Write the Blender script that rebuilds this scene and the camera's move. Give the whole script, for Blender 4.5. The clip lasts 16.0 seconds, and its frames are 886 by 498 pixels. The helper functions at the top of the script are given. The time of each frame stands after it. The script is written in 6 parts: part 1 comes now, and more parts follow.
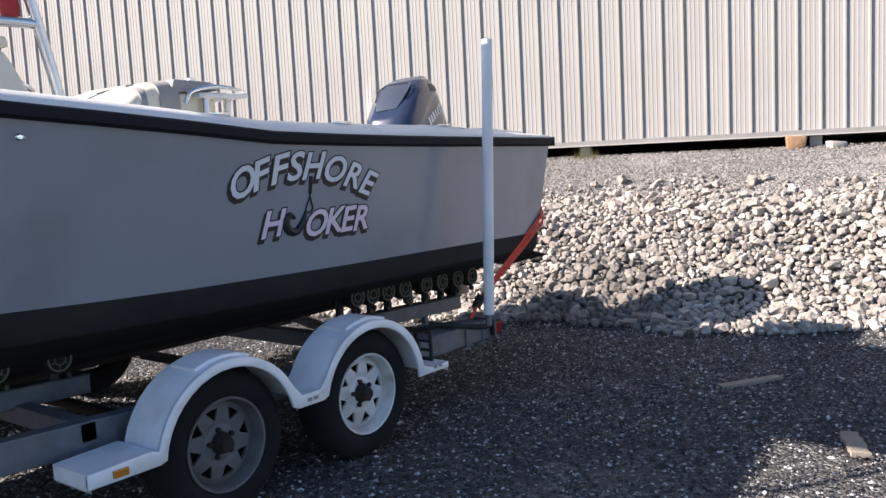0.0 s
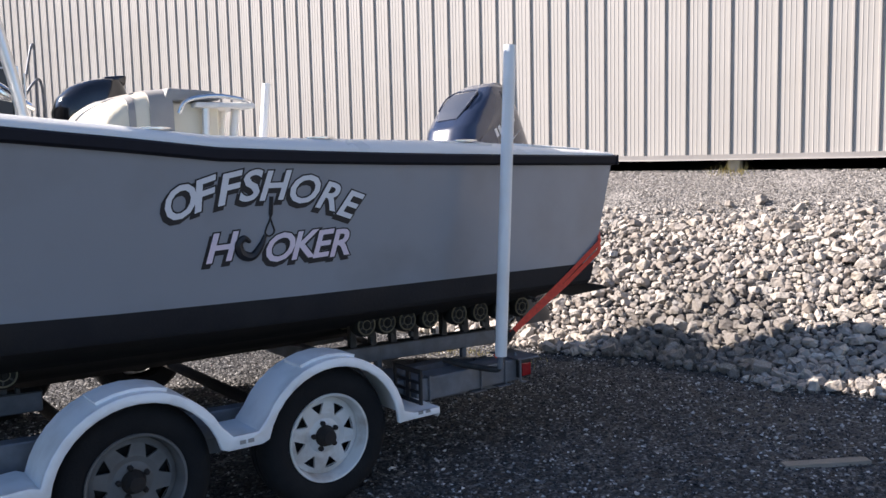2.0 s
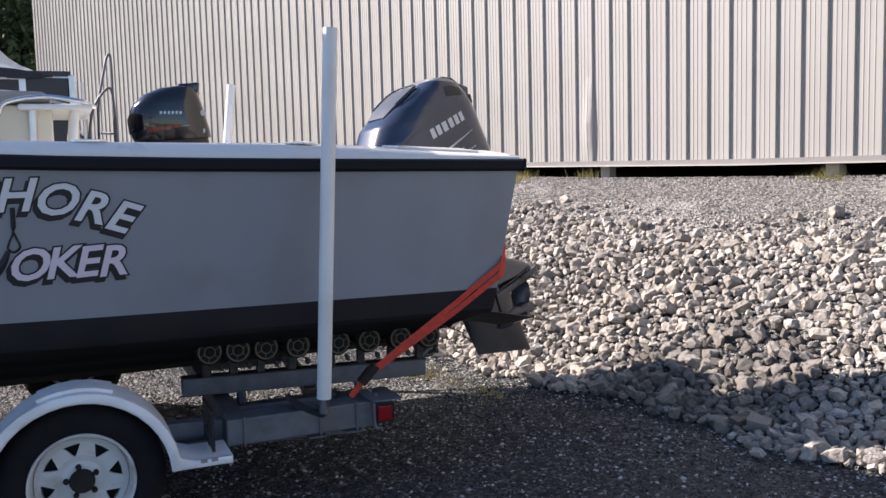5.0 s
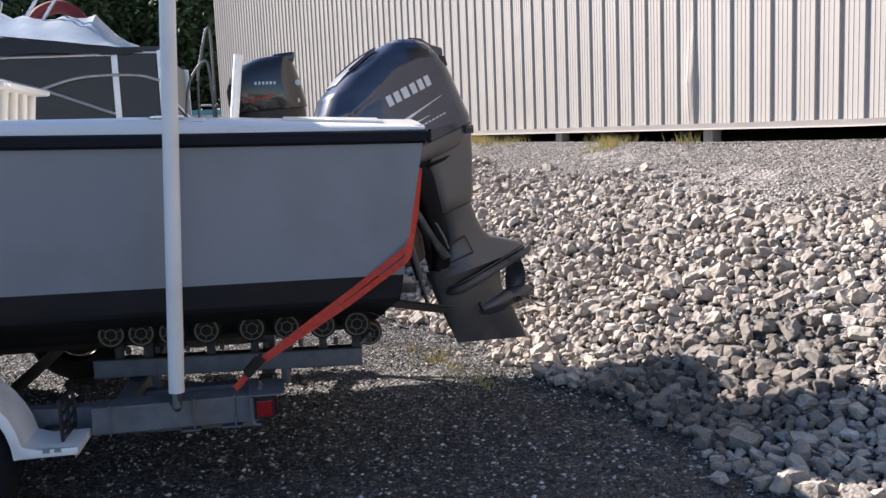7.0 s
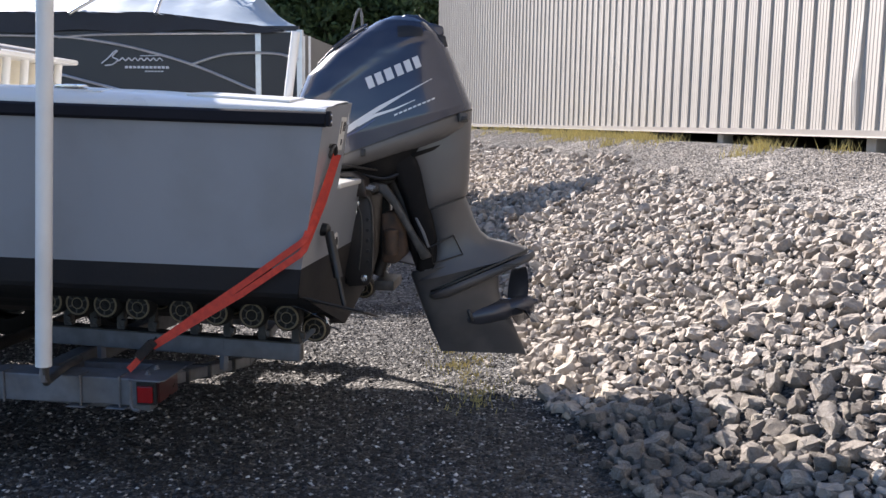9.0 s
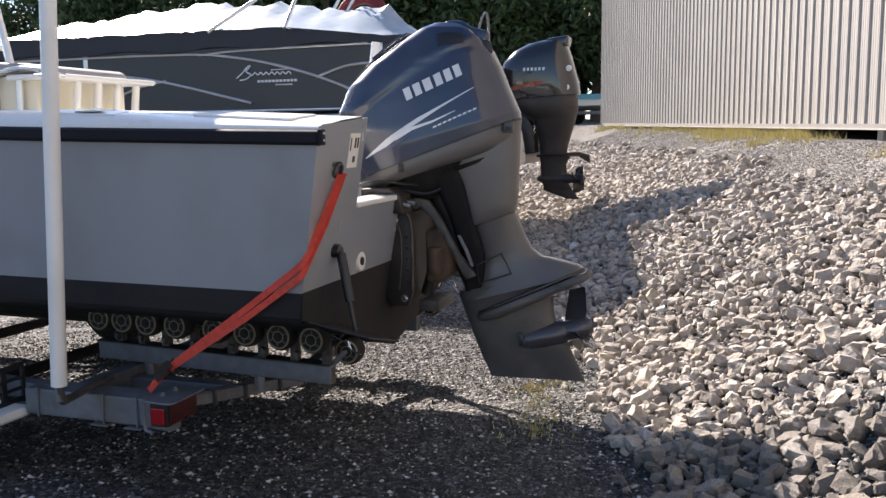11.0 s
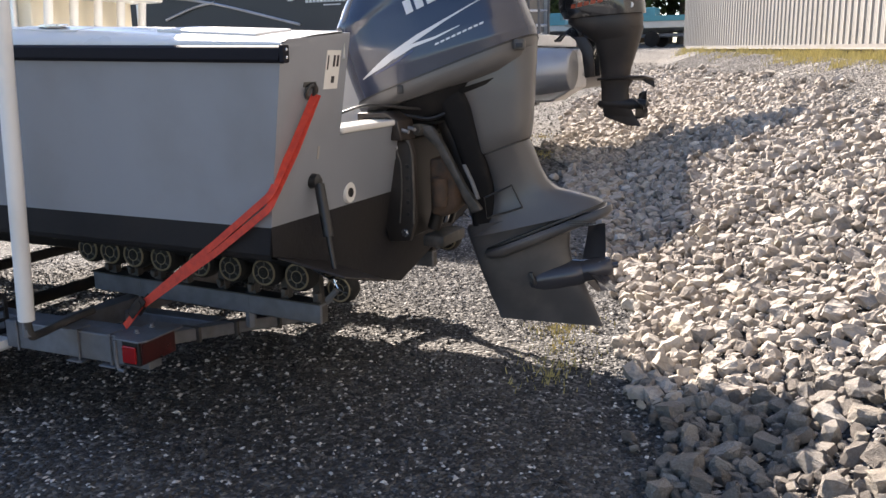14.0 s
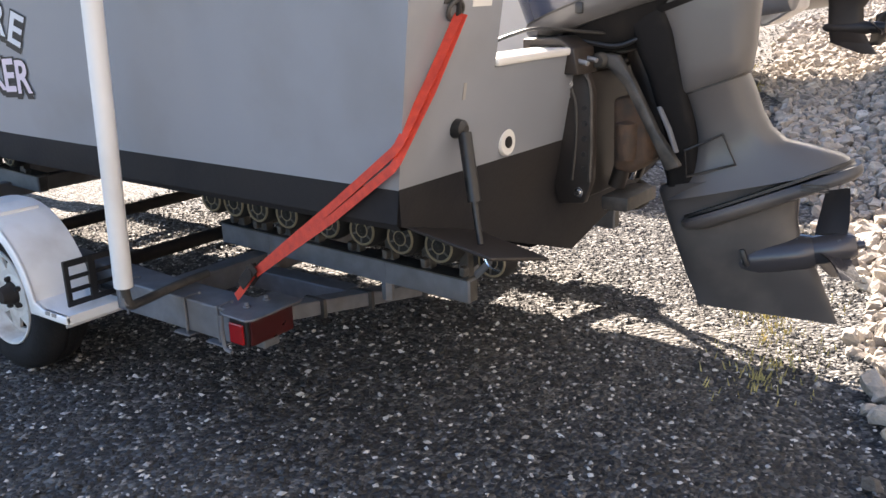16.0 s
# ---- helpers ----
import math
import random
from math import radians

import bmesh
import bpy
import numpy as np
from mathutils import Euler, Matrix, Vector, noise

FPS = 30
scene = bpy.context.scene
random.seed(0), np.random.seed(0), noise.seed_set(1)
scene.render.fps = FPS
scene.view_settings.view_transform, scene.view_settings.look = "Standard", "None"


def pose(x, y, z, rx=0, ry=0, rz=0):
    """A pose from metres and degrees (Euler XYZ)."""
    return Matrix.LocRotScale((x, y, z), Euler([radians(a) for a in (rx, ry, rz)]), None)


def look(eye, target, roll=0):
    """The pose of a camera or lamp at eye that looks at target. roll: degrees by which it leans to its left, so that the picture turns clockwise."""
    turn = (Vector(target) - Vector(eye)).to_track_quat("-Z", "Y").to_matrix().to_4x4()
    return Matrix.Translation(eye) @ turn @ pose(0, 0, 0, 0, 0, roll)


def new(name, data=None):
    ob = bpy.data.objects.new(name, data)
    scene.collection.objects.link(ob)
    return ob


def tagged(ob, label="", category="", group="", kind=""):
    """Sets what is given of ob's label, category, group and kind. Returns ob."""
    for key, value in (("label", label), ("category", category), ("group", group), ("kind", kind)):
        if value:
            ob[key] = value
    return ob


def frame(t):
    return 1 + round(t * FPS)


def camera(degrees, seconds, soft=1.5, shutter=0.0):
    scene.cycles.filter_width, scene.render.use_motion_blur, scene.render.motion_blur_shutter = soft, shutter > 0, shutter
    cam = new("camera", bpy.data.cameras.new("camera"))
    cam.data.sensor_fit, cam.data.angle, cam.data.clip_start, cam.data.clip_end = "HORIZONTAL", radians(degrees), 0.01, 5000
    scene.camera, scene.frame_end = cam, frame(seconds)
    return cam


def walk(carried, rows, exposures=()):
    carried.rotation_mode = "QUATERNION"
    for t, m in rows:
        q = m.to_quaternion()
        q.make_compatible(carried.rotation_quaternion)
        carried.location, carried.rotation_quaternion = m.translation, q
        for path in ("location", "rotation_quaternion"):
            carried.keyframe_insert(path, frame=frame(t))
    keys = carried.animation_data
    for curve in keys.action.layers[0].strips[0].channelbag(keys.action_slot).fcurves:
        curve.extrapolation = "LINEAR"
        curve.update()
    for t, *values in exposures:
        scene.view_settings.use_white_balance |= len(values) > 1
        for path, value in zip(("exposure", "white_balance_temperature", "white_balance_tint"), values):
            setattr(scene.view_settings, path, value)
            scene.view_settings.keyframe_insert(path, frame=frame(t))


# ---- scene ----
cam = camera(53.60, 16.0)
PATH = [
    (0, (-2.889, -2.807, 1.402), (-1.329, -1.575, 1.182), -2.9),
    (0.5, (-2.637, -2.972, 1.417), (-1.219, -1.578, 1.201), -3.1),
    (1, (-2.392, -3.028, 1.423), (-1.130, -1.497, 1.176), -2.8),
    (1.5, (-2.104, -3.039, 1.472), (-0.893, -1.461, 1.263), -2.6),
    (2, (-1.803, -3.188, 1.464), (-0.589, -1.612, 1.258), -1.3),
    (2.5, (-1.503, -3.312, 1.460), (-0.335, -1.700, 1.263), -0.5),
    (3, (-1.183, -3.346, 1.447), (-0.042, -1.711, 1.287), -0.4),
    (3.5, (-0.864, -3.450, 1.443), (0.193, -1.760, 1.285), -1.1),
    (4, (-0.582, -3.592, 1.447), (0.442, -1.882, 1.286), -1.0),
    (4.5, (-0.282, -3.505, 1.420), (0.710, -1.778, 1.237), 0.1),
    (5, (-0.016, -3.453, 1.427), (0.779, -1.627, 1.243), -1.5),
    (5.2, (0.123, -3.454, 1.427), (0.858, -1.605, 1.221), -1.8),
    (7.3, (1.577, -3.400, 1.415), (1.900, -1.443, 1.162), -2.4),
    (7.5, (1.717, -3.355, 1.398), (2.044, -1.399, 1.140), -2.3),
    (8, (2.062, -3.245, 1.413), (2.246, -1.268, 1.178), -2.1),
    (8.5, (2.420, -3.173, 1.386), (2.359, -1.188, 1.145), -0.7),
    (9, (2.713, -3.049, 1.388), (2.488, -1.079, 1.126), 0.8),
    (9.5, (2.924, -2.792, 1.394), (2.580, -0.835, 1.165), 1.0),
    (9.7, (2.983, -2.740, 1.420), (2.558, -0.797, 1.206), 1.1),
    (12, (3.461, -2.660, 1.441), (2.795, -0.807, 1.088), -0.9),
    (12.5, (3.499, -2.623, 1.431), (2.825, -0.785, 1.023), -0.5),
    (13, (3.453, -2.455, 1.406), (2.819, -0.613, 0.953), -0.3),
    (13.5, (3.408, -2.283, 1.414), (2.806, -0.434, 0.944), -0.6),
    (14, (3.502, -2.238, 1.406), (2.700, -0.455, 0.985), -0.9),
    (14.5, (3.540, -2.165, 1.406), (2.505, -0.503, 1.000), -0.8),
    (15, (3.358, -1.989, 1.390), (2.246, -0.372, 1.006), -0.4),
    (15.5, (3.198, -1.778, 1.381), (2.095, -0.173, 0.929), -0.9),
    (16, (3.205, -1.556, 1.359), (2.060, -0.017, 0.792), -1.8),
]
EXPOSURE = [(0, 1.43, 6300, 16), (1.5, 1.45, 6300, 16), (3.5, 1.31, 6300, 16), (7.5, 1.45, 6300, 16), (9.5, 1.61, 6300, 15), (12, 1.67, 6750, 15), (14, 1.89, 6750, 14), (15, 2.10, 6850, 14), (16, 2.63, 7000, 15)]
walk(cam, [(t, look(eye, target, roll)) for t, eye, target, roll in PATH], EXPOSURE)

# ---- world, sun, exposure ----
SUN = Vector((-1.18, 0.99, 1.0)).normalized()
world = bpy.data.worlds.new("sky")
scene.world = world
world.use_nodes = True
_wn = world.node_tree.nodes
_sky = _wn.new("ShaderNodeTexSky")
_sky.sky_type, _sky.sun_disc = "NISHITA", False
_sky.sun_elevation, _sky.sun_rotation = math.asin(SUN.z), math.atan2(SUN.x, SUN.y)
_sky.air_density, _sky.dust_density, _sky.ozone_density = 1.0, 0.2, 4.0
_wn["Background"].inputs[1].default_value = 0.073
world.node_tree.links.new(_sky.outputs[0], _wn["Background"].inputs[0])
_sd = bpy.data.lights.new("sun", "SUN")
_sd.energy, _sd.angle, _sd.color = 5.0, radians(0.5), (1.0, 0.92, 0.82)
sun = new("sun", _sd)
sun.matrix_world = look(SUN * 60, (0, 0, 0))

# ---- materials ----
MATS = {}


def mat(name, color, rough=0.6, metal=0.0, color2=None, scale=8.0, amount=0.5, bump=0.0, bump_scale=60.0,
        dirt=None, dirt_scale=3.0, dirt_amount=0.35, spread=0.0, coat=0.0, stretch=(1, 1, 1), pieces="", trans=0.0, gloss=0.5):
    """A surface with a fine and a coarse variation, a dirt layer, and relief."""
    m = bpy.data.materials.new(name)
    m.use_nodes = True
    nt = m.node_tree
    N, L = nt.nodes, nt.links
    b = N["Principled BSDF"]
    tc = N.new("ShaderNodeTexCoord")
    mp = N.new("ShaderNodeMapping")
    mp.inputs["Scale"].default_value = stretch
    L.new(tc.outputs["Object"], mp.inputs[0])
    c2 = color2 or tuple(c * 0.8 for c in color)
    n1 = N.new("ShaderNodeTexNoise")
    n1.inputs["Scale"].default_value, n1.inputs["Detail"].default_value = scale, 6
    L.new(mp.outputs[0], n1.inputs["Vector"])
    r1 = N.new("ShaderNodeValToRGB")
    r1.color_ramp.elements[0].position, r1.color_ramp.elements[1].position = 0.5 - amount / 2, 0.5 + amount / 2
    r1.color_ramp.elements[0].color, r1.color_ramp.elements[1].color = (*c2, 1), (*color, 1)
    L.new(n1.outputs["Fac"], r1.inputs[0])
    out = r1.outputs[0]
    if dirt:
        n2 = N.new("ShaderNodeTexNoise")
        n2.inputs["Scale"].default_value, n2.inputs["Detail"].default_value = dirt_scale, 8
        L.new(tc.outputs["Object"], n2.inputs["Vector"])
        r2 = N.new("ShaderNodeValToRGB")
        r2.color_ramp.elements[0].position, r2.color_ramp.elements[1].position = 0.5, 0.72
        r2.color_ramp.elements[1].color = (dirt_amount, dirt_amount, dirt_amount, 1)
        L.new(n2.outputs["Fac"], r2.inputs[0])
        mx = N.new("ShaderNodeMix")
        mx.data_type = "RGBA"
        L.new(r2.outputs[0], mx.inputs[0])
        L.new(out, mx.inputs[6])
        mx.inputs[7].default_value = (*dirt, 1)
        out = mx.outputs[2]
    if spread:
        src = N.new("ShaderNodeNewGeometry").outputs["Random Per Island"] if pieces == "island" else N.new("ShaderNodeObjectInfo").outputs["Random"]
        mr = N.new("ShaderNodeMapRange")
        mr.inputs[3].default_value, mr.inputs[4].default_value = 1 - spread, 1 + spread
        L.new(src, mr.inputs[0])
        hs = N.new("ShaderNodeHueSaturation")
        L.new(mr.outputs[0], hs.inputs["Value"])
        L.new(out, hs.inputs["Color"])
        out = hs.outputs[0]
    L.new(out, b.inputs["Base Color"])
    rr = N.new("ShaderNodeMapRange")
    rr.inputs[3].default_value, rr.inputs[4].default_value = max(0.02, rough - 0.08), min(1, rough + 0.08)
    L.new(n1.outputs["Fac"], rr.inputs[0])
    L.new(rr.outputs[0], b.inputs["Roughness"])
    b.inputs["Metallic"].default_value = metal
    b.inputs["Specular IOR Level"].default_value = gloss
    b.inputs["Coat Weight"].default_value = coat
    b.inputs["Transmission Weight"].default_value = trans
    if bump:
        n3 = N.new("ShaderNodeTexNoise")
        n3.inputs["Scale"].default_value, n3.inputs["Detail"].default_value = bump_scale, 5
        L.new(mp.outputs[0], n3.inputs["Vector"])
        bp = N.new("ShaderNodeBump")
        bp.inputs["Strength"].default_value, bp.inputs["Distance"].default_value = min(1.0, bump), 0.01 * max(1.0, bump)
        L.new(n3.outputs["Fac"], bp.inputs["Height"])
        L.new(bp.outputs[0], b.inputs["Normal"])
    MATS[name] = m
    return m


def gravel_mat():
    """Crushed stone: chips as cells of several tones, with relief."""
    m = bpy.data.materials.new("gravel")
    m.use_nodes = True
    nt = m.node_tree
    N, L = nt.nodes, nt.links
    b = N["Principled BSDF"]
    b.inputs["Roughness"].default_value = 0.9
    tc = N.new("ShaderNodeTexCoord")
    vo = N.new("ShaderNodeTexVoronoi")
    vo.inputs["Scale"].default_value = 52
    L.new(tc.outputs["Object"], vo.inputs["Vector"])
    sp = N.new("ShaderNodeSeparateColor")
    L.new(vo.outputs["Color"], sp.inputs[0])
    r = N.new("ShaderNodeValToRGB")
    e = r.color_ramp.elements
    e[0].position, e[0].color = 0.0, (0.026, 0.026, 0.028, 1)
    e[1].position, e[1].color = 1.0, (0.25, 0.24, 0.225, 1)
    x = e.new(0.6)
    x.color = (0.068, 0.066, 0.064, 1)
    L.new(sp.outputs[0], r.inputs[0])
    n = N.new("ShaderNodeTexNoise")
    n.inputs["Scale"].default_value, n.inputs["Detail"].default_value = 0.55, 6
    L.new(tc.outputs["Object"], n.inputs["Vector"])
    mx = N.new("ShaderNodeMix")
    mx.data_type = "RGBA"
    r2 = N.new("ShaderNodeValToRGB")
    r2.color_ramp.elements[0].position, r2.color_ramp.elements[1].position = 0.45, 0.7
    r2.color_ramp.elements[1].color = (0.5, 0.5, 0.5, 1)
    L.new(n.outputs["Fac"], r2.inputs[0])
    L.new(r2.outputs[0], mx.inputs[0])
    L.new(r.outputs[0], mx.inputs[6])
    mx.inputs[7].default_value = (0.145, 0.128, 0.106, 1)
    # paler stone was spread on the bank and in the yard behind
    sx = N.new("ShaderNodeSeparateXYZ")
    L.new(tc.outputs["Object"], sx.inputs[0])
    d1 = N.new("ShaderNodeMath")
    d1.operation = "MULTIPLY_ADD"
    d1.inputs[1].default_value = 0.322
    L.new(sx.outputs[1], d1.inputs[0])
    L.new(sx.outputs[0], d1.inputs[2])
    ramp = N.new("ShaderNodeMapRange")
    ramp.inputs[1].default_value, ramp.inputs[2].default_value = 4.7, 5.1
    L.new(d1.outputs[0], ramp.inputs[0])
    back = N.new("ShaderNodeMapRange")
    back.inputs[1].default_value, back.inputs[2].default_value = 3.2, 4.4
    back.inputs[4].default_value = 0.2
    L.new(sx.outputs[1], back.inputs[0])
    top = N.new("ShaderNodeMath")
    top.operation = "MAXIMUM"
    end = N.new("ShaderNodeMapRange")  # the pale stone thins out to brown dirt
    end.inputs[1].default_value, end.inputs[2].default_value = 8.0, 11.5
    end.inputs[3].default_value, end.inputs[4].default_value = 1.0, 0.25
    L.new(sx.outputs[1], end.inputs[0])
    pale = N.new("ShaderNodeMath")
    pale.operation = "MULTIPLY"
    L.new(ramp.outputs[0], pale.inputs[0])
    L.new(end.outputs[0], pale.inputs[1])
    L.new(pale.outputs[0], top.inputs[0])
    L.new(back.outputs[0], top.inputs[1])
    rp = N.new("ShaderNodeValToRGB")
    rp.color_ramp.elements[0].color, rp.color_ramp.elements[1].color = (0.12, 0.111, 0.102, 1), (0.36, 0.335, 0.305, 1)
    L.new(sp.outputs[0], rp.inputs[0])
    mp = N.new("ShaderNodeMix")
    mp.data_type = "RGBA"
    L.new(top.outputs[0], mp.inputs[0])
    L.new(mx.outputs[2], mp.inputs[6])
    L.new(rp.outputs[0], mp.inputs[7])
    L.new(mp.outputs[2], b.inputs["Base Color"])
    bp = N.new("ShaderNodeBump")
    bp.inputs["Strength"].default_value, bp.inputs["Distance"].default_value, bp.invert = 1.0, 0.02, True
    L.new(vo.outputs["Distance"], bp.inputs["Height"])
    L.new(bp.outputs[0], b.inputs["Normal"])
    return m


M_gravel = gravel_mat()


def chip_mat(name, stops, rough=0.85, single=False, **more):
    """Loose chips, each of its own tone, most of them dark and a few pale."""
    m = mat(name, (0.5, 0.5, 0.5), rough, **{"color2": (0.42, 0.42, 0.42), "scale": 60, **more})
    nt = m.node_tree
    b = nt.nodes["Principled BSDF"]
    tone = b.inputs["Base Color"].links[0].from_socket
    g = nt.nodes.new("ShaderNodeObjectInfo" if single else "ShaderNodeNewGeometry").outputs["Random" if single else "Random Per Island"]
    r = nt.nodes.new("ShaderNodeValToRGB")
    r.color_ramp.elements[0].position, r.color_ramp.elements[0].color = stops[0][0], (*stops[0][1], 1)
    r.color_ramp.elements[1].position, r.color_ramp.elements[1].color = stops[-1][0], (*stops[-1][1], 1)
    for p, c in stops[1:-1]:
        r.color_ramp.elements.new(p).color = (*c, 1)
    nt.links.new(g, r.inputs[0])
    x = nt.nodes.new("ShaderNodeMix")
    x.data_type, x.blend_type = "RGBA", "MULTIPLY"
    x.inputs[0].default_value = 1
    nt.links.new(r.outputs[0], x.inputs[6])
    nt.links.new(tone, x.inputs[7])
    nt.links.new(x.outputs[2], b.inputs["Base Color"])
    return m


M_pebble = chip_mat("pebble", [(0.0, (0.05, 0.05, 0.054)), (0.65, (0.12, 0.116, 0.112)), (0.9, (0.27, 0.262, 0.254)), (1.0, (0.9, 0.88, 0.85))])
TONES = [(0.0, (0.52, 0.46, 0.40)), (0.35, (0.78, 0.70, 0.615)), (0.75, (0.95, 0.865, 0.77)), (0.92, (1.00, 0.88, 0.72)), (1.0, (1.22, 1.17, 1.09))]
STONY = dict(scale=16, color2=(0.31, 0.305, 0.30), bump=1.6, bump_scale=34, dirt=(0.29, 0.255, 0.22), dirt_scale=9, dirt_amount=0.55)
M_rock = chip_mat("limestone", TONES, 0.9, **STONY)
M_stone = chip_mat("limestone block", TONES, 0.9, single=True, **STONY)
M_siding = mat("beige siding", (0.345, 0.325, 0.297), 0.5, color2=(0.318, 0.298, 0.272), scale=1.2, bump=0.05, bump_scale=8, dirt=(0.30, 0.272, 0.23), dirt_scale=1.5, dirt_amount=0.25)
M_trim = mat("grey flashing", (0.30, 0.28, 0.26), 0.5, color2=(0.25, 0.235, 0.22), scale=4)
# near-black put in for shade under the floor, behind wheel windows, in holes
M_dark = mat("shade black", (0.03, 0.03, 0.03), 0.9)
M_concrete = mat("concrete", (0.50, 0.47, 0.42), 0.9, color2=(0.4, 0.37, 0.33), scale=10, bump=0.3, bump_scale=40, dirt=(0.3, 0.25, 0.18))
M_hull = mat("grey gelcoat", (0.262, 0.280, 0.313), 0.34, color2=(0.228, 0.245, 0.275), scale=1.6, amount=0.45, dirt=(0.18, 0.185, 0.195), dirt_scale=2.6, dirt_amount=0.5, bump=0.02, bump_scale=5, coat=0.2, stretch=(1, 1, 0.4))
M_bottom = mat("black bottom paint", (0.012, 0.012, 0.016), 0.8, color2=(0.02, 0.019, 0.02), scale=6, bump=0.15, dirt=(0.045, 0.038, 0.03), dirt_amount=0.35, gloss=0.3)
M_rub = mat("black rub rail", (0.016, 0.016, 0.022), 0.6, scale=20, gloss=0.12)
M_white = mat("white gelcoat", (0.78, 0.77, 0.74), 0.3, color2=(0.72, 0.71, 0.68), scale=3, dirt=(0.55, 0.52, 0.46), dirt_amount=0.3, coat=0.3)
M_console = mat("off-white gelcoat", (0.66, 0.65, 0.58), 0.4, color2=(0.60, 0.59, 0.52), scale=3, dirt=(0.42, 0.38, 0.31), dirt_scale=6, dirt_amount=0.35)
M_cream = mat("cream vinyl", (0.78, 0.72, 0.58), 0.45, color2=(0.70, 0.64, 0.5), scale=5, bump=0.1)
M_greyv = mat("grey vinyl", (0.36, 0.34, 0.32), 0.5, scale=6, bump=0.1)
M_pvc = mat("white pvc", (0.80, 0.80, 0.79), 0.35, color2=(0.74, 0.74, 0.73), scale=5, dirt=(0.55, 0.52, 0.47), dirt_scale=4, dirt_amount=0.3)
M_fender = mat("white fender plastic", (0.91, 0.91, 0.90), 0.35, color2=(0.87, 0.87, 0.86), scale=3, dirt=(0.42, 0.38, 0.33), dirt_scale=5, dirt_amount=0.4)
M_galv = mat("galvanised steel", (0.21, 0.22, 0.24), 0.55, metal=0.35, color2=(0.13, 0.138, 0.155), scale=18, bump=0.1, dirt=(0.13, 0.11, 0.09), dirt_scale=5, dirt_amount=0.6)
M_tyre = mat("tyre rubber", (0.016, 0.016, 0.017), 0.9, color2=(0.011, 0.011, 0.012), scale=12, bump=0.3, bump_scale=90, dirt=(0.05, 0.045, 0.04), dirt_amount=0.25, gloss=0.25)
M_rim = mat("white steel rim", (0.74, 0.73, 0.71), 0.4, color2=(0.66, 0.65, 0.62), scale=10, dirt=(0.30, 0.22, 0.15), dirt_scale=9, dirt_amount=0.6)
# a much darker grey than M_rim, for the forward wheels
M_rimd = mat("dark grey rim", (0.17, 0.165, 0.16), 0.6, color2=(0.11, 0.105, 0.10), scale=12, dirt=(0.07, 0.06, 0.05), dirt_amount=0.6)
M_rust = mat("rusty iron", (0.032, 0.023, 0.018), 0.85, color2=(0.014, 0.012, 0.011), scale=25, bump=0.4)
M_roller = mat("roller rubber", (0.013, 0.012, 0.0105), 0.85, color2=(0.010, 0.009, 0.008), scale=15)
M_rollring = mat("roller rim plastic", (0.22, 0.185, 0.12), 0.7, scale=15)
M_strap = mat("red webbing", (0.75, 0.075, 0.035), 0.7, color2=(0.5, 0.04, 0.025), scale=40, bump=0.4, bump_scale=200)
M_chrome = mat("stainless steel", (0.75, 0.76, 0.78), 0.2, metal=1.0, scale=10)
M_alu = mat("aluminium tube", (0.72, 0.73, 0.75), 0.32, metal=0.9, scale=10)
M_pont = mat("dull pontoon aluminium", (0.42, 0.43, 0.45), 0.5, metal=0.7, color2=(0.34, 0.35, 0.37), scale=6, dirt=(0.25, 0.23, 0.2), dirt_amount=0.4)
M_black = mat("black plastic", (0.015, 0.015, 0.016), 0.4, scale=20)
M_cowl = mat("blue-grey engine paint", (0.020, 0.029, 0.060), 0.22, color2=(0.015, 0.022, 0.046), scale=3, coat=0.5, dirt=(0.06, 0.07, 0.09), dirt_amount=0.25)
M_cowlp = mat("dark blue cowl pad", (0.035, 0.045, 0.07), 0.45, color2=(0.028, 0.036, 0.055), scale=8, bump=0.1)
M_shroud = mat("matt black shroud", (0.010, 0.010, 0.011), 0.75, scale=12, gloss=0.15, dirt=(0.03, 0.027, 0.024), dirt_scale=9, dirt_amount=0.5)
M_rustl = mat("rust-stained casting", (0.15, 0.085, 0.05), 0.8, color2=(0.06, 0.045, 0.035), scale=18, bump=0.4)
M_bracket = mat("worn grey bracket", (0.06, 0.057, 0.052), 0.5, color2=(0.028, 0.027, 0.026), scale=20, dirt=(0.16, 0.14, 0.12), dirt_scale=14, dirt_amount=0.5)
M_lower = mat("worn dark grey gearcase paint", (0.072, 0.069, 0.070), 0.40, color2=(0.045, 0.043, 0.045), scale=5, dirt=(0.13, 0.12, 0.11), dirt_scale=6, dirt_amount=0.5)
M_prop = mat("dark propeller metal", (0.07, 0.07, 0.08), 0.24, metal=0.3, scale=12)
M_cowlg = mat("grey engine paint", (0.098, 0.094, 0.094), 0.38, color2=(0.075, 0.072, 0.073), scale=4, coat=0.2, dirt=(0.11, 0.105, 0.10), dirt_amount=0.5)
M_cowlb = mat("black engine paint", (0.012, 0.012, 0.014), 0.15, scale=4, coat=0.6)
M_leg2 = mat("black engine leg", (0.024, 0.020, 0.018), 0.5, scale=6, dirt=(0.07, 0.05, 0.038), dirt_amount=0.5)
M_decal = mat("silver decal", (0.62, 0.63, 0.65), 0.35, metal=0.2, scale=10)
M_orange = mat("orange decal", (0.34, 0.05, 0.015), 0.4)
M_red = mat("red lens", (0.32, 0.01, 0.012), 0.2, scale=20, coat=0.5)
M_redd = mat("dark red lens", (0.05, 0.004, 0.004), 0.3, scale=20, coat=0.3)
M_amber = mat("amber lens", (0.65, 0.22, 0.02), 0.25, coat=0.5)
